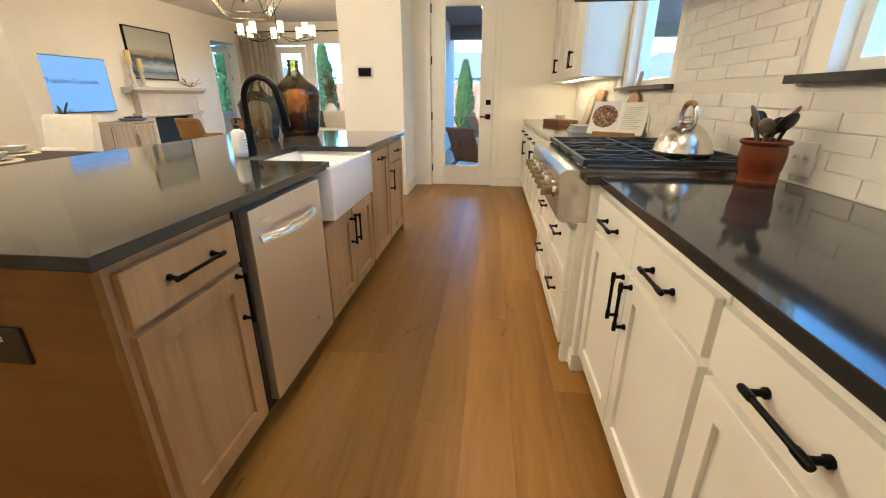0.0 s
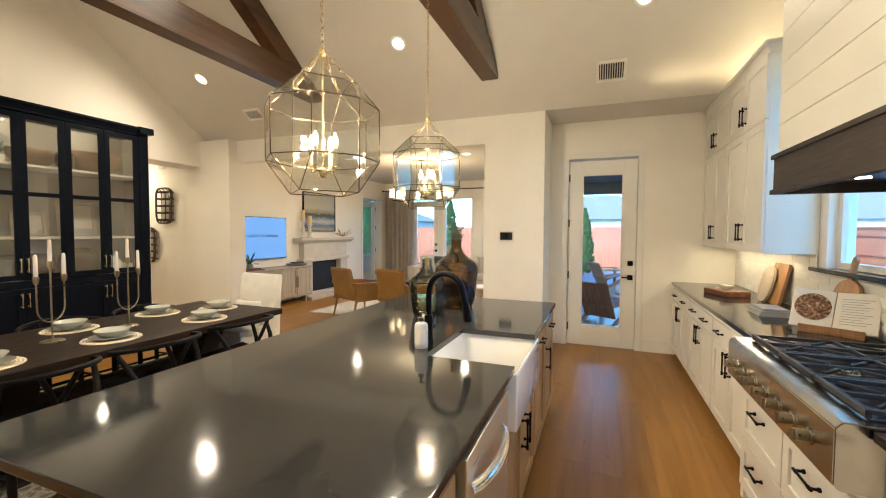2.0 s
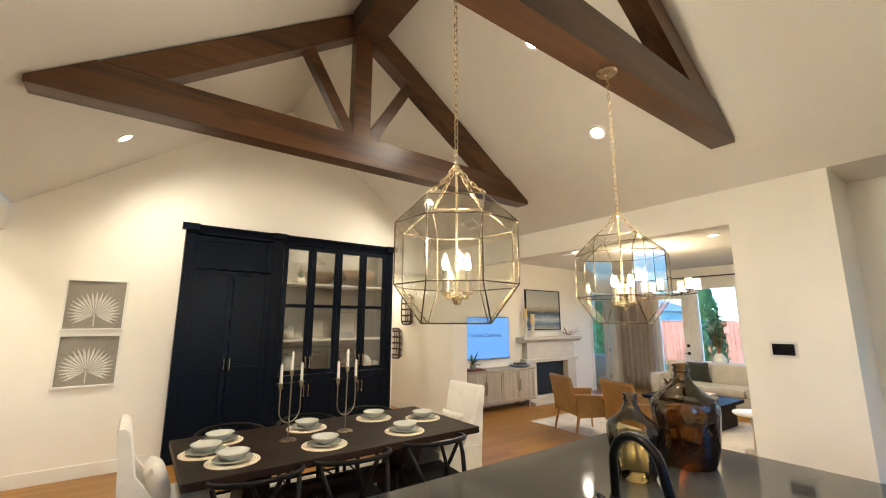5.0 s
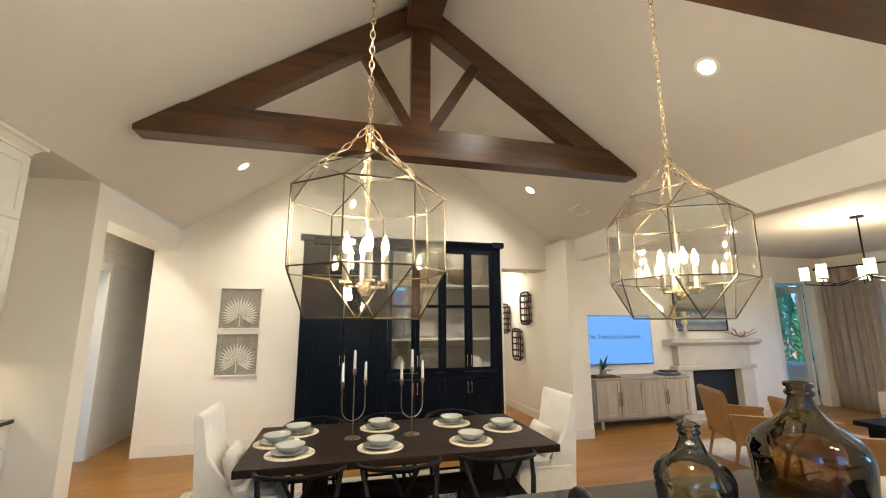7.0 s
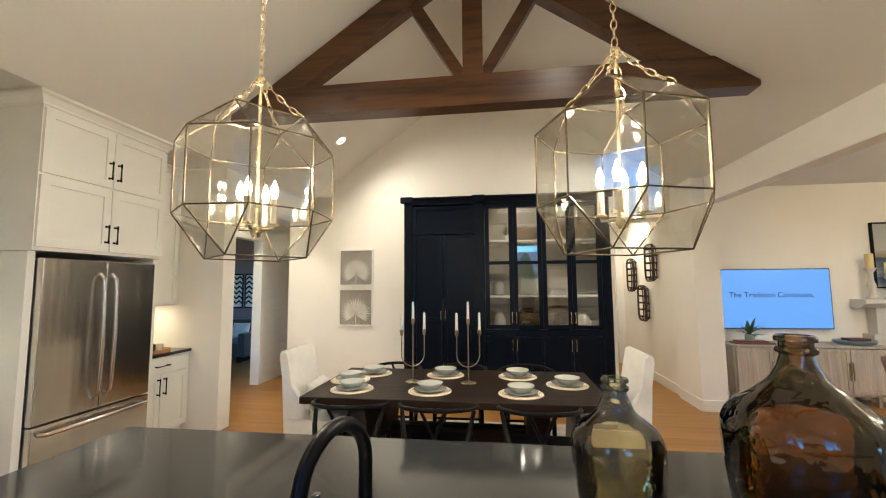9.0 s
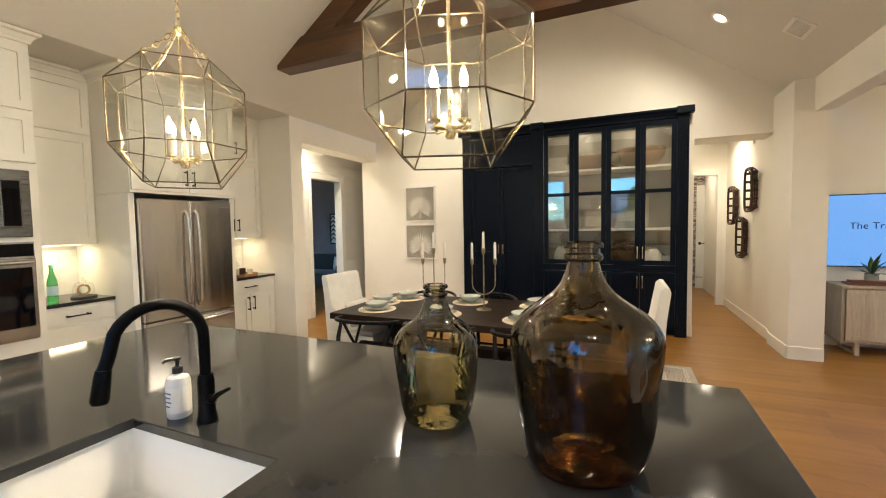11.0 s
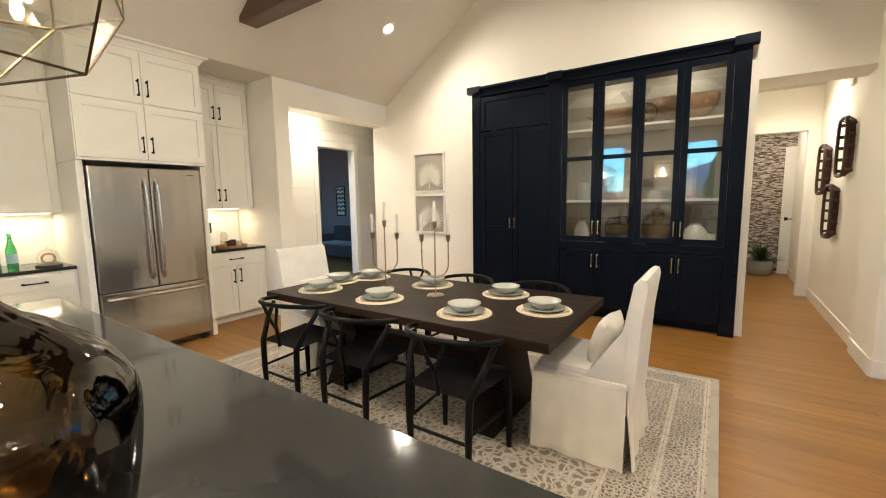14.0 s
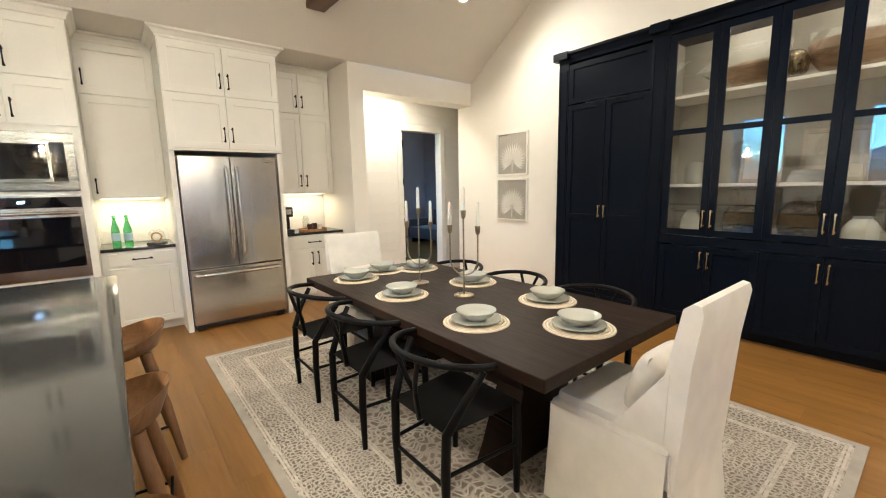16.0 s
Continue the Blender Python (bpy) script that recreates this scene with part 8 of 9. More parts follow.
def arborvitae(at, h, r, seed):
    rnd = random.Random(seed)
    th = thing("arborvitae", "narrow upright evergreen arborvitae", "tree", at, 0, "evergreens")
    bm = mesh()
    tube(bm, [(0, 0, 0), (0, 0, h * 0.5), (0, 0, h * 0.95)], [0.05, 0.03, 0.008], 8)
    part("trunk", bm, TEAK, th)
    bm = mesh()
    n = 2600
    for _ in range(n):
        f = rnd.random() ** 0.8
        z = 0.06 * h + f * 0.94 * h
        rad = r * (1 - f) ** 0.6 * (0.55 + 0.45 * min(1, f * 8)) * (1 + 0.18 * math.sin(z * 9 + seed) * rnd.random())
        a = rnd.uniform(0, 6.28)
        rr = rad * rnd.uniform(0.55, 1.05)
        c = Vector((math.cos(a) * rr, math.sin(a) * rr, z))
        up = Vector((math.cos(a) * 0.5, math.sin(a) * 0.5, 1)).normalized() * rnd.uniform(0.09, 0.17)
        s = Vector((-math.sin(a + rnd.uniform(-1, 1)), math.cos(a + rnd.uniform(-1, 1)), rnd.uniform(-0.3, 0.3))) * rnd.uniform(0.03, 0.06)
        q = [bm.verts.new(c - s * 0.4), bm.verts.new(c + up * 0.5 - s), bm.verts.new(c + up), bm.verts.new(c + up * 0.5 + s), bm.verts.new(c + s * 0.4)]
        bm.faces.new(q)
    part("crown", bm, EVERGREEN, th)


arborvitae((-1.15, 17.0, -0.16), 2.5, 0.42, 3)
arborvitae((-10.5, 17.0, -0.16), 3.5, 0.5, 4)
arborvitae((-7.0, 18.2, -0.16), 3.3, 0.6, 5)
arborvitae((-4.2, 18.2, -0.16), 3.0, 0.55, 6)
arborvitae((-11.8, 17.6, -0.16), 3.6, 0.7, 7)
arborvitae((7.4, 4.6, -0.16), 3.2, 0.7, 8)


def patio_chair(m, first=[]):
    if first:
        return copy_thing(first[0], m)
    th = thing("patio_chair", "reddish teak slatted patio lounge chair", "patio chair", group="patio chairs")
    th.matrix_world = m
    first.append(th)
    lean = Matrix.Translation((0, -0.28, 0.14)) @ Matrix.Rotation(radians(24), 4, "X")
    for k in range(7):
        bm = mesh()
        box(bm, -0.29 + k * 0.084, -0.012, 0, -0.29 + k * 0.084 + 0.072, 0.012, 0.66, 0.004, lean)
        part("back_slat", bm, TEAK, th)
    bm = mesh()
    box(bm, -0.31, -0.03, 0.60, 0.31, -0.008, 0.66, 0.004, lean)
    box(bm, -0.31, -0.03, 0.2, 0.31, -0.008, 0.26, 0.004, lean)
    part("back_rail", bm, TEAK, th)
    for k in range(6):
        bm = mesh()
        box(bm, -0.29, -0.27 + k * 0.1, 0.33 + 0.012 * k, 0.29, -0.185 + k * 0.1, 0.352 + 0.012 * k, 0.004)
        part("seat_slat", bm, TEAK, th)
    for s in (-1, 1):
        bm = mesh()
        box(bm, s * 0.33 - 0.05, -0.32, 0.555, s * 0.33 + 0.05, 0.36, 0.58, 0.006)
        part("armrest", bm, TEAK, th)
        bm = mesh()
        prism(bm, [(-0.50, 0), (-0.40, 0), (0.30, 0.32), (0.30, 0.40), (0.22, 0.40)], "x", s * 0.30 - 0.018, s * 0.30 + 0.018)
        prism(bm, [(0.26, 0), (0.34, 0), (0.34, 0.555), (0.26, 0.555)], "x", s * 0.33 - 0.018, s * 0.33 + 0.018)
        part("leg", bm, TEAK, th)


patio_chair(pose(-0.40, 8.55, -0.049, 0, 0, -32))
patio_chair(pose(-0.25, 13.2, -0.049, 0, 0, -60))


def house(at, w, d, h, rz, seed):
    """A distant one-storey house with a hip roof."""
    rnd = random.Random(seed)
    th = thing("neighbour_house", "distant grey-roofed house beyond the fence", "house", at, rz, "neighbouring houses")
    bm = mesh()
    box(bm, -w / 2, -d / 2, 0, w / 2, d / 2, h)
    part("wall", bm, SIDING, th)
    bm = mesh()
    e, rr = 0.4, 2.6
    b = [bm.verts.new((sx * (w / 2 + e), sy * (d / 2 + e), h)) for sx, sy in ((-1, -1), (1, -1), (1, 1), (-1, 1))]
    t = [bm.verts.new((-w / 2 + d / 2, 0, h + rr)), bm.verts.new((w / 2 - d / 2, 0, h + rr))]
    for f in ((b[0], b[1], t[1], t[0]), (b[1], b[2], t[1]), (b[2], b[3], t[0], t[1]), (b[3], b[0], t[0]), (b[3], b[2], b[1], b[0])):
        bm.faces.new(f)
    part("roof", bm, ROOFING, th)
    for k in range(3):
        bm = mesh()
        x = -w / 2 + w * (k + 0.7) / 3.4
        box(bm, x, -d / 2 - 0.03, 0.9, x + 1.0, -d / 2 + 0.02, 2.2)
        part("window", bm, SCREEN_DARK, th)


house((-3, 46, -0.16), 18, 10, 2.9, 4, 1)
house((-28, 44, -0.16), 16, 10, 2.9, -6, 2)
house((20, 48, -0.16), 17, 10, 2.9, 0, 3)
house((34, 8, -0.16), 16, 11, 2.9, 92, 4)
house((33, -14, -0.16), 16, 11, 2.9, 88, 5)
house((35, 27, -0.16), 14, 10, 2.9, 90, 6)


# ---- counter objects ----
# kettle
th = thing("tea_kettle", "brushed steel tea kettle with a wooden handle on the range", "kettle", (0.715, 2.80, 0.963), 0)
th.scale = (1.04, 1.04, 0.90)
bm = mesh()
lathe(bm, [(0, 0), (0.112, 0), (0.119, 0.006), (0.119, 0.018), (0.116, 0.022), (0.112, 0.045), (0.098, 0.082), (0.078, 0.113), (0.055, 0.136), (0.034, 0.148), (0.0, 0.152)], 40)
part("body", bm, CHROME, th, smooth=50)
bm = mesh()
lathe(bm, [(0.032, 0.150), (0.036, 0.152), (0.034, 0.160), (0.012, 0.164), (0.010, 0.172), (0.015, 0.180), (0, 0.186)], 24)
part("lid", bm, CHROME, th, smooth=50)
bm = mesh()
tube(bm, [(0.03, 0.085, 0.10), (0.045, 0.13, 0.135), (0.055, 0.155, 0.16)], [0.024, 0.017, 0.014], 12)
part("spout", bm, CHROME, th, smooth=50)
bm = mesh()
tube(bm, [(0, 0.06, 0.135), (0, 0.066, 0.19), (0, 0.045, 0.232)], 0.007, 8, flat=1.6)
o = part("handle_bracket", bm, CHROME, th, smooth=50)
bm = mesh()
tube(bm, [(0, -0.06, 0.135), (0, -0.066, 0.19), (0, -0.045, 0.232)], 0.007, 8, flat=1.6)
part("handle_bracket", bm, CHROME, th, smooth=50)
bm = mesh()
tube(bm, [(0, -0.05, 0.226), (0, -0.03, 0.240), (0, 0, 0.245), (0, 0.03, 0.240), (0, 0.05, 0.226)], [0.011, 0.013, 0.014, 0.013, 0.011], 12)
part("grip", bm, BOARD_WOOD, o, "wooden grip", smooth=50)

# utensil crock
SILICONE = Mat("olive_grey_silicone", (0.13, 0.11, 0.07), 0.35).m
th = thing("utensil_crock", "glazed terracotta crock holding cooking utensils", "crock", (0.795, 2.36, TOP))
th.scale = (0.95, 0.95, 0.95)
bm = mesh()
lathe(bm, [(0, 0), (0.062, 0), (0.066, 0.006), (0.066, 0.02), (0.060, 0.026), (0.070, 0.06), (0.075, 0.10), (0.073, 0.13), (0.070, 0.142), (0.080, 0.148), (0.082, 0.156), (0.078, 0.162), (0.070, 0.160), (0.066, 0.13), (0.066, 0.02), (0, 0.015)], 36)
part("crock", bm, TERRACOTTA, th, smooth=45)
rnd = random.Random(4)
for k, (a, mt) in enumerate([(0.4, PLASTIC_BLACK), (1.5, PLASTIC_BLACK), (2.6, SILICONE), (3.7, SILICONE), (4.8, PLASTIC_BLACK), (5.7, SILICONE)]):
    d = Vector((math.cos(a) * 0.03, math.sin(a) * 0.06, 0))
    top = d * 1.35 + Vector((0, 0, 0.185 + 0.02 * (k % 3)))
    bm = mesh()
    tube(bm, [d * -0.3 + Vector((0, 0, 0.025)), top], 0.006, 8)
    r = bmesh.ops.create_uvsphere(bm, u_segments=14, v_segments=8, radius=1)
    bmesh.ops.transform(bm, matrix=Matrix.Translation(top + Vector((0, 0, 0.02))) @ Euler((0.3 * math.sin(a), 0.5, a)).to_matrix().to_4x4() @ Matrix.Diagonal((0.010, 0.030, 0.040, 1)), verts=r["verts"])
    part("utensil", bm, mt, th, smooth=60)


def outlet(at, rz):
    th = thing("wall_outlet", "white double wall outlet on the backsplash", "outlet", at, rz, "wall outlets")
    bm = mesh()
    box(bm, -0.062, -0.007, -0.058, 0.062, 0, 0.058, 0.003)
    part("plate", bm, WHITE_PLASTIC, th)
    for s in (-0.026, 0.026):
        bm = mesh()
        lathe(bm, [(0, 0), (0.017, 0), (0.017, 0.003), (0, 0.003)], 18)
        bmesh.ops.transform(bm, matrix=Matrix.Translation((s, -0.0068, 0)) @ Matrix.Rotation(radians(90), 4, "X"), verts=bm.verts)
        o = part("socket", bm, CREAM_CERAMIC, th)
        bm = mesh()
        for q in (-0.006, 0.004):
            box(bm, s + q, -0.0108, -0.002, s + q + 0.002, -0.0095, 0.008)
        part("slots", bm, PLASTIC_BLACK, o)


outlet((EAST - 0.021, 2.36, 1.005), -90)
outlet((EAST - 0.021, 3.92, 1.02), -90)

# cookbook on its stand
th = thing("cookbook_stand", "wooden stand holding an open cookbook", "cookbook", (0.745, 4.00, TOP), -34)
bm = mesh()
box(bm, -0.15, -0.05, 0, 0.15, 0.07, 0.022, 0.004)
box(bm, -0.15, -0.05, 0.022, 0.15, -0.035, 0.05, 0.003)
part("stand", bm, BOARD_WOOD, th)
lean = Matrix.Translation((0, -0.02, 0.024)) @ Matrix.Rotation(radians(-28), 4, "X")
for s in (-1, 1):
    bm = mesh()
    box(bm, 0.002 if s > 0 else -0.20, 0, 0, 0.20 if s > 0 else -0.002, 0.014, 0.255, 0.003, lean @ Matrix.Rotation(radians(-7 * s), 4, "Z"))
    o = part("page_block", bm, PAPER, th)
    if s < 0:
        bm = mesh()
        lathe(bm, [(0, 0), (0.088, 0), (0.088, 0.002), (0, 0.002)], 28)
        bmesh.ops.transform(bm, matrix=lean @ Matrix.Rotation(radians(7), 4, "Z") @ Matrix.Translation((-0.10, -0.002, 0.14)) @ Matrix.Rotation(radians(90), 4, "X"), verts=bm.verts)
        FOOD = Mat("printed_food", (0.25, 0.13, 0.07), 0.6)
        FOOD.base(FOOD.ramp(FOOD.noise(FOOD.coords(), 60, 4), [(0.35, (0.06, 0.02, 0.015)), (0.55, (0.30, 0.15, 0.07)), (0.7, (0.62, 0.48, 0.32))]))
        part("printed_photo", bm, FOOD.m, o, "round printed photo of food")
    else:
        for k in range(11):
            bm = mesh()
            box(bm, 0.03, -0.0018, 0.21 - k * 0.016, 0.17 - 0.02 * (k % 3), -0.0004, 0.213 - k * 0.016, 0, lean @ Matrix.Rotation(radians(-7), 4, "Z"))
            part("print_line", bm, SIDING, o)


def cutting_board(name, label, m, w, h, t, mat, handle=0.0, round_=0.03):
    th = thing(name, label, "cutting board")
    th.matrix_world = m
    bm = mesh()
    pts = []
    for cx, cz, a0 in ((w / 2 - round_, round_, -90), (w / 2 - round_, h - round_, 0), (-w / 2 + round_, h - round_, 90), (-w / 2 + round_, round_, 180)):
        for k in range(6):
            a = radians(a0 + 90 * k / 5)
            pts.append((cx + round_ * math.cos(a), cz + round_ * math.sin(a)))
            if handle and a0 == 0 and k == 5:
                for q in ((0.022, h + 0.004), (0.019, h + handle * 0.5), (0.024, h + handle * 0.85), (0.012, h + handle), (-0.012, h + handle), (-0.024, h + handle * 0.85), (-0.019, h + handle * 0.5), (-0.022, h + 0.004)):
                    pts.append(q)
    prism(bm, pts, "y", 0, t)
    part("board", bm, mat, th)


cutting_board("cutting_board", "honey-coloured wooden cutting board leaning on the backsplash", pose(0.83, 5.22, TOP + 0.001, -12, 0, -90), 0.30, 0.36, 0.022, BOARD_WOOD)
cutting_board("cutting_board", "round-edged striped pale board leaning on the backsplash", pose(0.79, 5.34, TOP + 0.001, -13, 0, -90), 0.26, 0.33, 0.02, GREY_WOOD, round_=0.125)
cutting_board("paddle_board", "pale round-shouldered paddle board with a handle", pose(0.855, 4.20, TOP + 0.001, -9, 0, -90), 0.30, 0.32, 0.018, BOARD_WOOD, 0.15, 0.12)
th = thing("serving_block", "rough dark-edged wooden serving block with cups", "serving board", (0.60, 5.62, TOP), 20)
bm = mesh()
box(bm, -0.12, -0.17, 0, 0.12, 0.17, 0.055, 0.01)
part("block", bm, wooden("live_edge_wood", (0.07, 0.025, 0.012), (0.22, 0.09, 0.04), 0.5, "y", 2.0), th)
bm = mesh()
lathe(bm, [(0, 0.056), (0.03, 0.056), (0.05, 0.075), (0.055, 0.10), (0.051, 0.10), (0.03, 0.065), (0, 0.062)], 24)
solid("small_bowl", bm, CREAM_CERAMIC, "small cream bowl on the serving block", "bowl", at=(0.60, 5.62, TOP), smooth=50)
tuft("herb_pot", "small leafy herb in a white pot by the window", (0.80, 4.50, TOP), 90, 0.11, 0.012, ([(0.05, 0), (0.055, 0.01), (0.065, 0.10), (0.066, 0.12)], CREAM_CERAMIC), spread=1.4, seed=14, upright=0.2, mat=painted("herb_leaf", (0.09, 0.20, 0.045), 0.5, 0.3, 0.1, 30))
bm = mesh()
for k in range(3):
    box(bm, -0.09 + 0.01 * k, -0.13, 0.02 * k, 0.09, 0.13 - 0.01 * k, 0.02 * k + 0.018, 0.003)
solid("napkin_stack", bm, SIDING, "stack of folded grey napkins on the counter", "napkins", at=(0.62, 4.62, TOP))

# green bottles, glass cloche, coffee machine and tray
def bottle(at, first=[]):
    if first:
        return copy_thing(first[0], pose(*at, 0, 0, 40))
    th = thing("water_bottle", "green glass water bottle with a pale blue label", "bottle", at, 0, "green bottles")
    first.append(th)
    bm = mesh()
    lathe(bm, [(0, 0.004), (0.03, 0), (0.036, 0.004), (0.037, 0.15), (0.034, 0.185), (0.020, 0.235), (0.0135, 0.27), (0.0135, 0.315), (0, 0.315)], 24)
    part("bottle", bm, Mat("green_glass_solid", (0.14, 0.66, 0.24), 0.06, **{"Transmission Weight": 0.75}).m, th, smooth=50)
    bm = mesh()
    lathe(bm, [(0.0374, 0.06), (0.0378, 0.06), (0.0378, 0.14), (0.0374, 0.14)], 24)
    part("paper_label", bm, Mat("pale_blue_label", (0.45, 0.62, 0.72), 0.6).m, th, "pale blue paper label")
    bm = mesh()
    lathe(bm, [(0.015, 0.295), (0.0155, 0.296), (0.0155, 0.32), (0, 0.322)], 18)
    part("cap", bm, Mat("green_cap", (0.12, 0.55, 0.2), 0.35).m, th)
    return th


bottle((-2.36, -0.42, TOP))
bottle((-2.46, -0.38, TOP))
th = thing("glass_cloche", "glass cloche over a small wreath on a slate base", "cloche", (-2.70, -0.42, TOP))
bm = mesh()
lathe(bm, [(0, 0), (0.095, 0), (0.095, 0.014), (0, 0.014)], 28)
part("base", bm, IRON, th, smooth=40)
bm = mesh()
lathe(bm, [(0.078, 0.015), (0.08, 0.08), (0.065, 0.125), (0.03, 0.15), (0.012, 0.155), (0.010, 0.17), (0.016, 0.182), (0, 0.19)], 28)
p = part("dome", bm, CLEAR, th, "clear glass dome", smooth=50)
p.visible_shadow = False
bm = mesh()
pts = [(0.045 * math.cos(a), 0.0, 0.07 + 0.045 * math.sin(a)) for a in [2 * math.pi * k / 16 for k in range(17)]]
tube(bm, pts, 0.009, 8, caps=False)
part("wreath", bm, BOARD_WOOD, th, smooth=50)
th = thing("coffee_maker", "black single-serve coffee maker on the counter", "coffee maker", (-4.06, -0.45, TOP), 180)
bm = mesh()
box(bm, -0.085, 0.02, 0, 0.085, 0.16, 0.33, 0.02)
box(bm, -0.085, -0.13, 0.20, 0.085, 0.03, 0.33, 0.02)
part("body", bm, PLASTIC_BLACK, th, smooth=50)
bm = mesh()
box(bm, -0.085, -0.13, 0, 0.085, 0.03, 0.04, 0.008)
part("drip_tray", bm, PLASTIC_BLACK, th)
bm = mesh()
box(bm, -0.06, -0.133, 0.235, 0.06, -0.128, 0.30, 0.002)
part("front_plate", bm, STEEL_BAR, th)
th = thing("serving_tray", "round wooden tray with cups and glassware", "tray", (-4.42, -0.42, TOP))
bm = mesh()
lathe(bm, [(0, 0), (0.18, 0), (0.185, 0.03), (0.178, 0.03), (0.174, 0.010), (0, 0.010)], 32)
part("tray", bm, BOARD_WOOD, th, smooth=40)
for k, (x, y) in enumerate([(-0.08, 0.04), (0.06, 0.07), (0.02, -0.07), (-0.05, -0.06)]):
    bm = mesh()
    s = 0.9 + 0.15 * (k % 2)
    lathe(bm, [(0, 0.0), (0.025 * s, 0.0), (0.034 * s, 0.02), (0.036 * s, 0.075 * s), (0.033 * s, 0.075 * s), (0.031 * s, 0.02), (0, 0.012)], 20)
    c = solid("cup", bm, CREAM_CERAMIC if k % 2 == 0 else TERRA_BASKET, ("cream" if k % 2 == 0 else "brown") + " cup standing on the tray", "cup", group="tray cups", at=(-4.42 + x, -0.42 + y, TOP + 0.0105), smooth=50)
bm = mesh()
lathe(bm, [(0, 0), (0.04, 0), (0.045, 0.01), (0.045, 0.14), (0.03, 0.17), (0.03, 0.19), (0.027, 0.19), (0.027, 0.17), (0.041, 0.14), (0.041, 0.012), (0, 0.008)], 24)
p = solid("glass_jar", bm, CLEAR, "clear glass jar on the tray", "jar", at=(-4.34, -0.44, TOP + 0.0105), smooth=50)


# ---- shiplap boards, bricks and floor boards ----
bm = mesh()
box(bm, -8.49, -0.679, 0, -6.93, -0.667, 0.150, 0.0015)
sb_l = done(bm, "shiplap_board", TRIM)
bm = mesh()
box(bm, -5.96, -0.679, 0, -4.975, -0.667, 0.150, 0.0015)
sb_r = done(bm, "shiplap_board", TRIM)
bm = mesh()
box(bm, -8.49, -0.679, 0, -4.975, -0.667, 0.150, 0.0015)
sb_t = done(bm, "shiplap_board", TRIM)
z = 0.145
while z < 2.95:
    if z > 2.44:
        part("shiplap_board", sb_t, None, ship).location = (0, 0, z)
    else:
        part("shiplap_board", sb_l, None, ship).location = (0, 0, z)
        part("shiplap_board", sb_r, None, ship).location = (0, 0, z)
    z += 0.155

# white painted brick backsplash
bm = mesh()
cut_wall(bm, "x", EAST - 0.010, EAST - 0.001, RY0 - 2.2, 6.645, TOP + 0.001, 1.745, [(WINDOWS[0][0] - 0.11, WINDOWS[0][1] + 0.11, 1.245, 1.745), (WINDOWS[1][0] - 0.11, WINDOWS[1][1] + 0.11, 1.245, 1.745)])
splash = structure("wall_backsplash", bm, GROUT, "white painted brick backsplash with shallow joints", "wall")
bricks = []
for k in range(4):
    rnd = random.Random(k)
    bm = mesh()
    box(bm, -0.0045, 0, 0, 0, 0.2972, 0.0584, 0.0022)
    for v in bm.verts:
        v.co += Vector((rnd.uniform(-0.0018, 0.0006), rnd.uniform(-0.0008, 0.0008), rnd.uniform(-0.0016, 0.0016)))
    bricks.append(done(bm, "brick", BRICK_WHITE))


def lay(y0, y1, z0, z1):
    """Running-bond courses in one stretch of the backsplash."""
    c = 0
    z = TOP + 0.004
    while z < z1 - 0.05:
        if z >= z0 - 0.001:
            y = 0.31 - 0.15 * (c % 2) - 3.0
            while y < y1:
                if y >= y0 - 0.02 and y + 0.293 <= y1 + 0.02:
                    o = part("brick", bricks[random.randrange(4)], None, splash)
                    o.location = (EAST - 0.0105, y, z)
                elif y + 0.293 > y0 + 0.03 and y < y1 - 0.03:
                    a, b = max(y, y0), min(y + 0.293, y1)
                    o = part("brick", bricks[0], None, splash)
                    o.location, o.scale = (EAST - 0.0105, a, z), (1, (b - a) / 0.293, 1)
                y += 0.300
        z += 0.0613
        c += 1


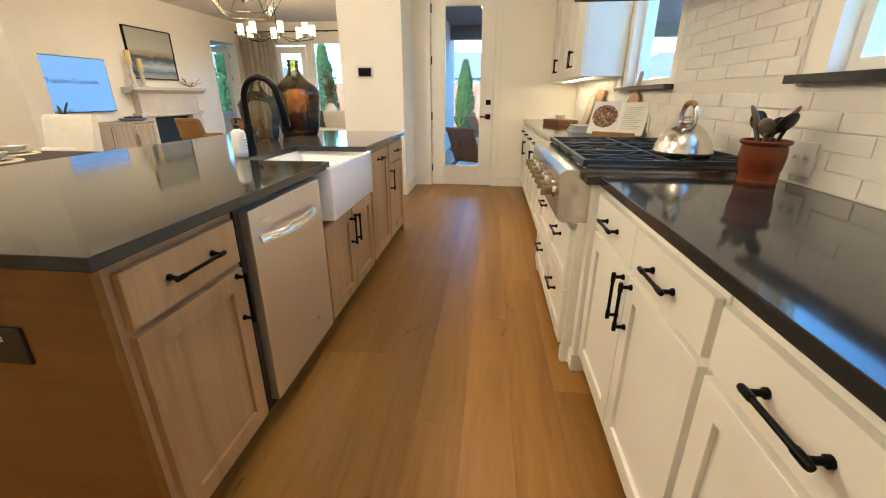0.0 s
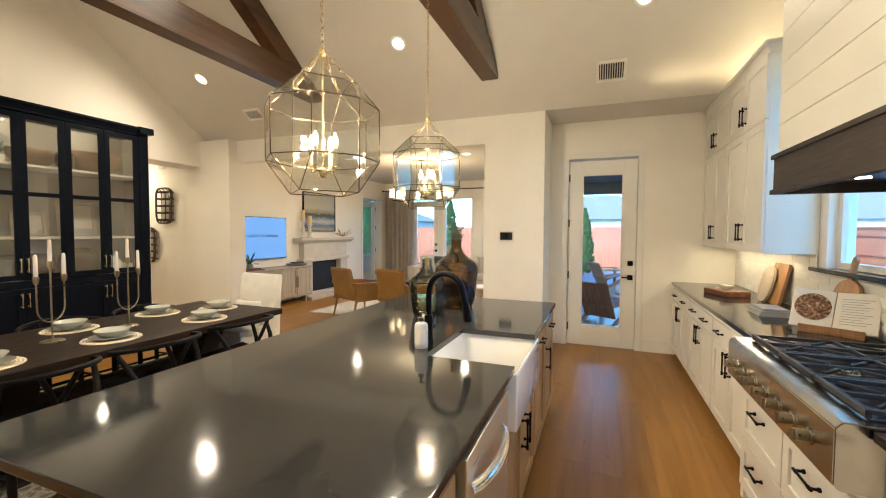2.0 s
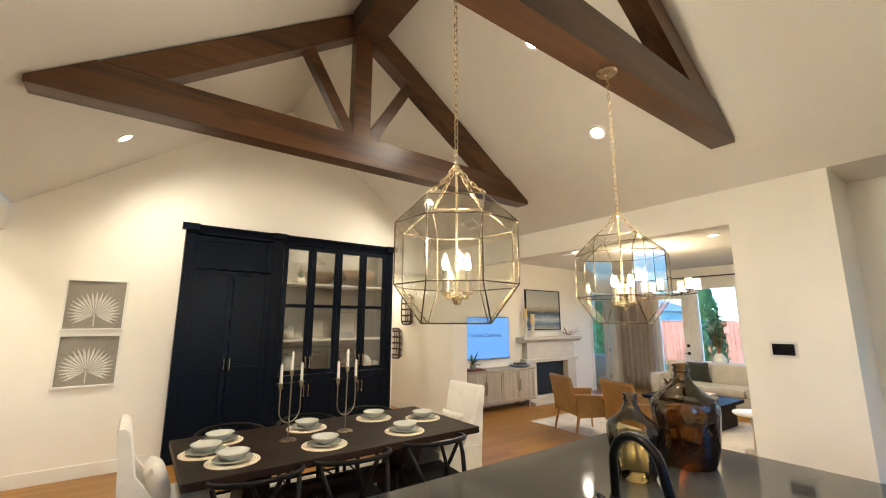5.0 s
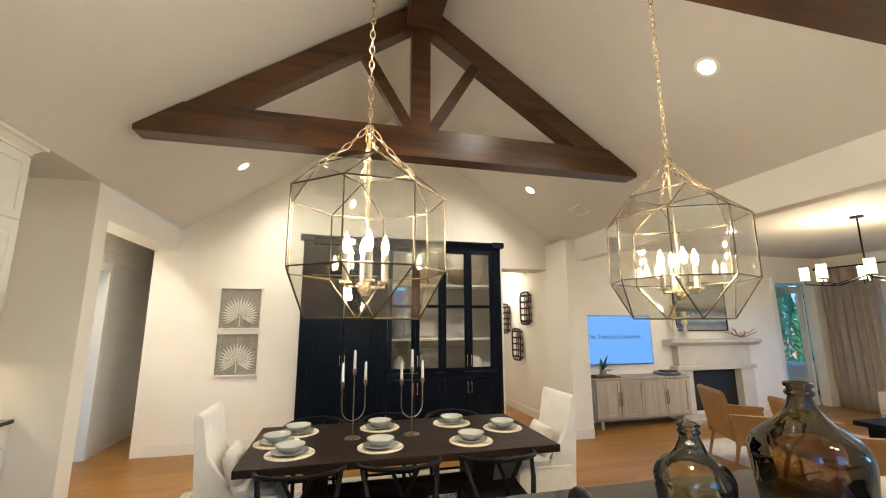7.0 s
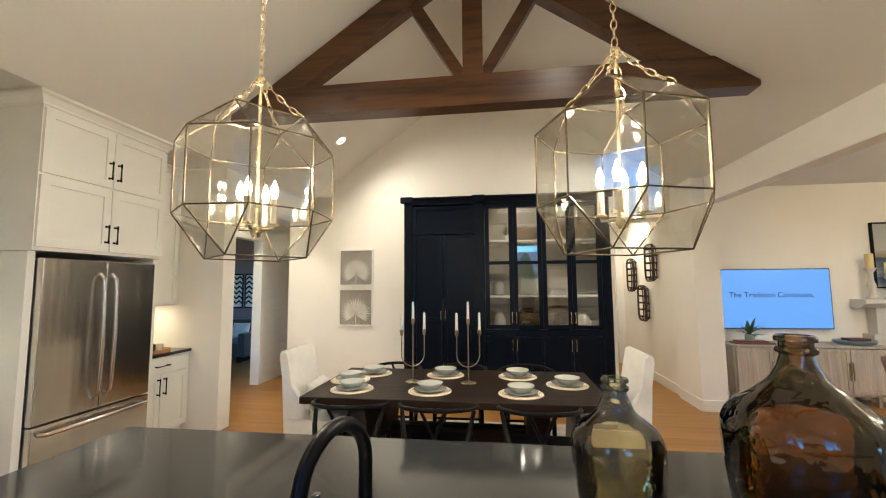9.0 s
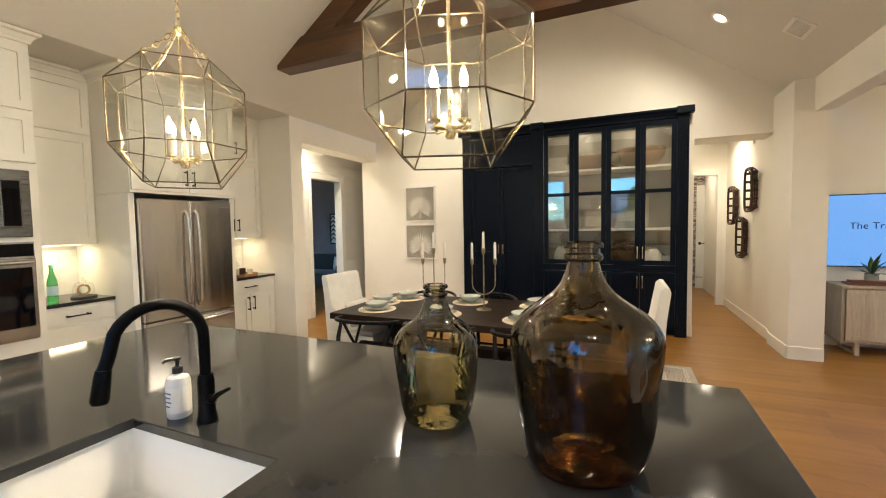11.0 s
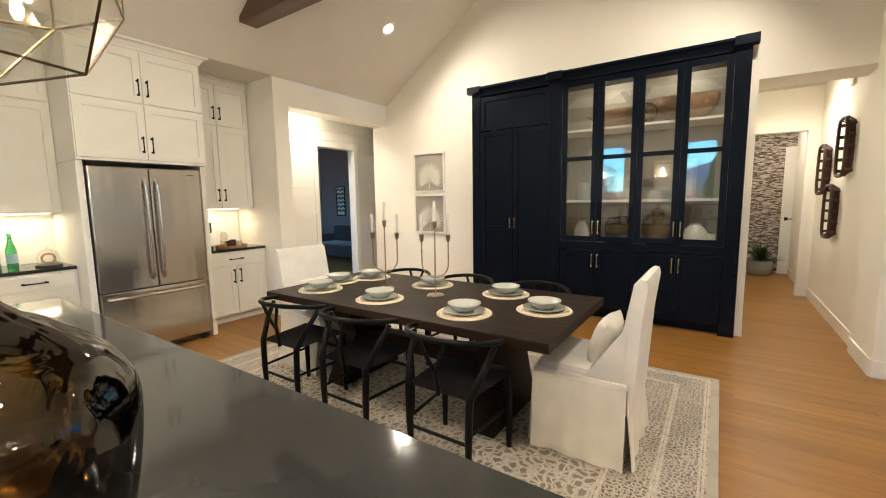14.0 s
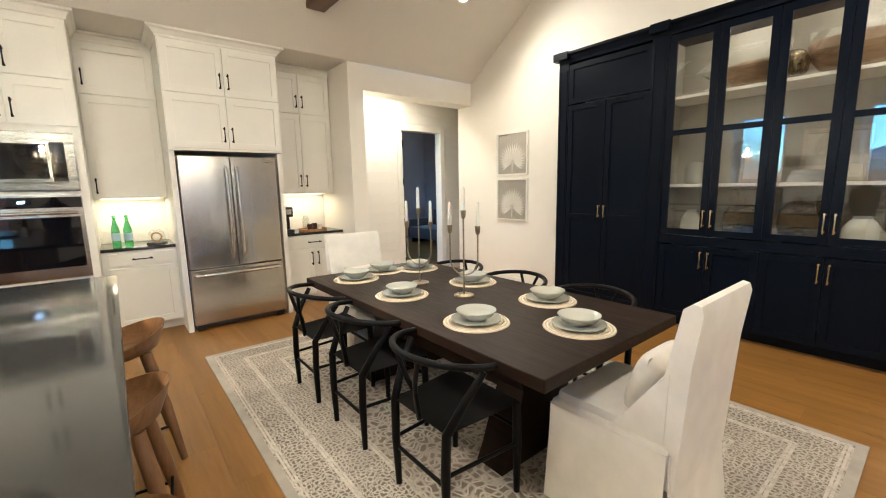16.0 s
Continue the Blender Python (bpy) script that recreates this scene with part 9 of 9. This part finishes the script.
lay(0.31, 6.64, TOP, 1.245)
lay(WINDOWS[1][1] + 0.115, WINDOWS[0][0] - 0.115, 1.245, 1.76)
lay(WINDOWS[0][1] + 0.115, 4.70, 1.245, 1.40)
lay(4.70, 6.64, 1.245, 1.372)

# tile backsplash of the two lit niches
for x0, x1 in ((NX1, NX0), (KX1, KX0)):
    bm = mesh()
    box(bm, x0 + 0.002, BACK + 0.0005, TOP + 0.001, x1 - 0.002, BACK + 0.010, 1.398)
    niche = structure("wall_niche_tile", bm, GROUT, "white tile backsplash of a lit counter niche", "wall")
    z, c = TOP + 0.004, 0
    while z < 1.345:
        x = x0 + 0.003 - 0.15 * (c % 2)
        while x < x1 - 0.03:
            a, b = max(x, x0 + 0.003), min(x + 0.2968, x1 - 0.003)
            if b - a > 0.02:
                o = part("tile", bricks[random.randrange(4)], None, niche)
                o.location, o.rotation_euler, o.scale = (a, BACK + 0.0105, z), (0, 0, radians(-90)), (0.6, (b - a) / 0.2968, 1)
            x += 0.300
        z += 0.0613
        c += 1

bm = mesh()
box(bm, EAST - 0.026, RY0 - 2.2, TOP + 0.0008, EAST - 0.0215, RY0 - 0.006, TOP + 0.007, 0.0015)
structure("trim_caulk", bm, GROUT, "white caulk line between counter and backsplash", "trim")

# floor boards: single boards where the walk passes, joined ones beyond
plank_w = 0.19
kinds = []
for ln in (1.2, 1.6, 2.1):
    bm = mesh()
    box(bm, 0.0002, 0.0002, -0.012, plank_w - 0.0002, ln - 0.0002, 0, 0.0004)
    kinds.append((ln, done(bm, "floor_board", FLOOR_WOOD)))
far = mesh()
rnd = random.Random(12)
x = -12.0
while x < 1.0:
    y = -5.2 - rnd.uniform(0, 1.5)
    while y < 12.4:
        ln, me = kinds[rnd.randrange(3)]
        if -7.0 < x < 0.4 and -0.9 < y + ln / 2 < 6.9:
            o = part("floor_board", me, None, FLOOR)
            o.location = (x, y, 0)
        else:
            box(far, x + 0.0005, y + 0.0005, -0.012, x + plank_w - 0.0005, y + ln - 0.0005, -0.0004)
        y += ln
    x += plank_w
o = part("far_floor_boards", far, FLOOR_WOOD, FLOOR)
tagged(o, "oak boards of the farther rooms", "", "", "stuff")
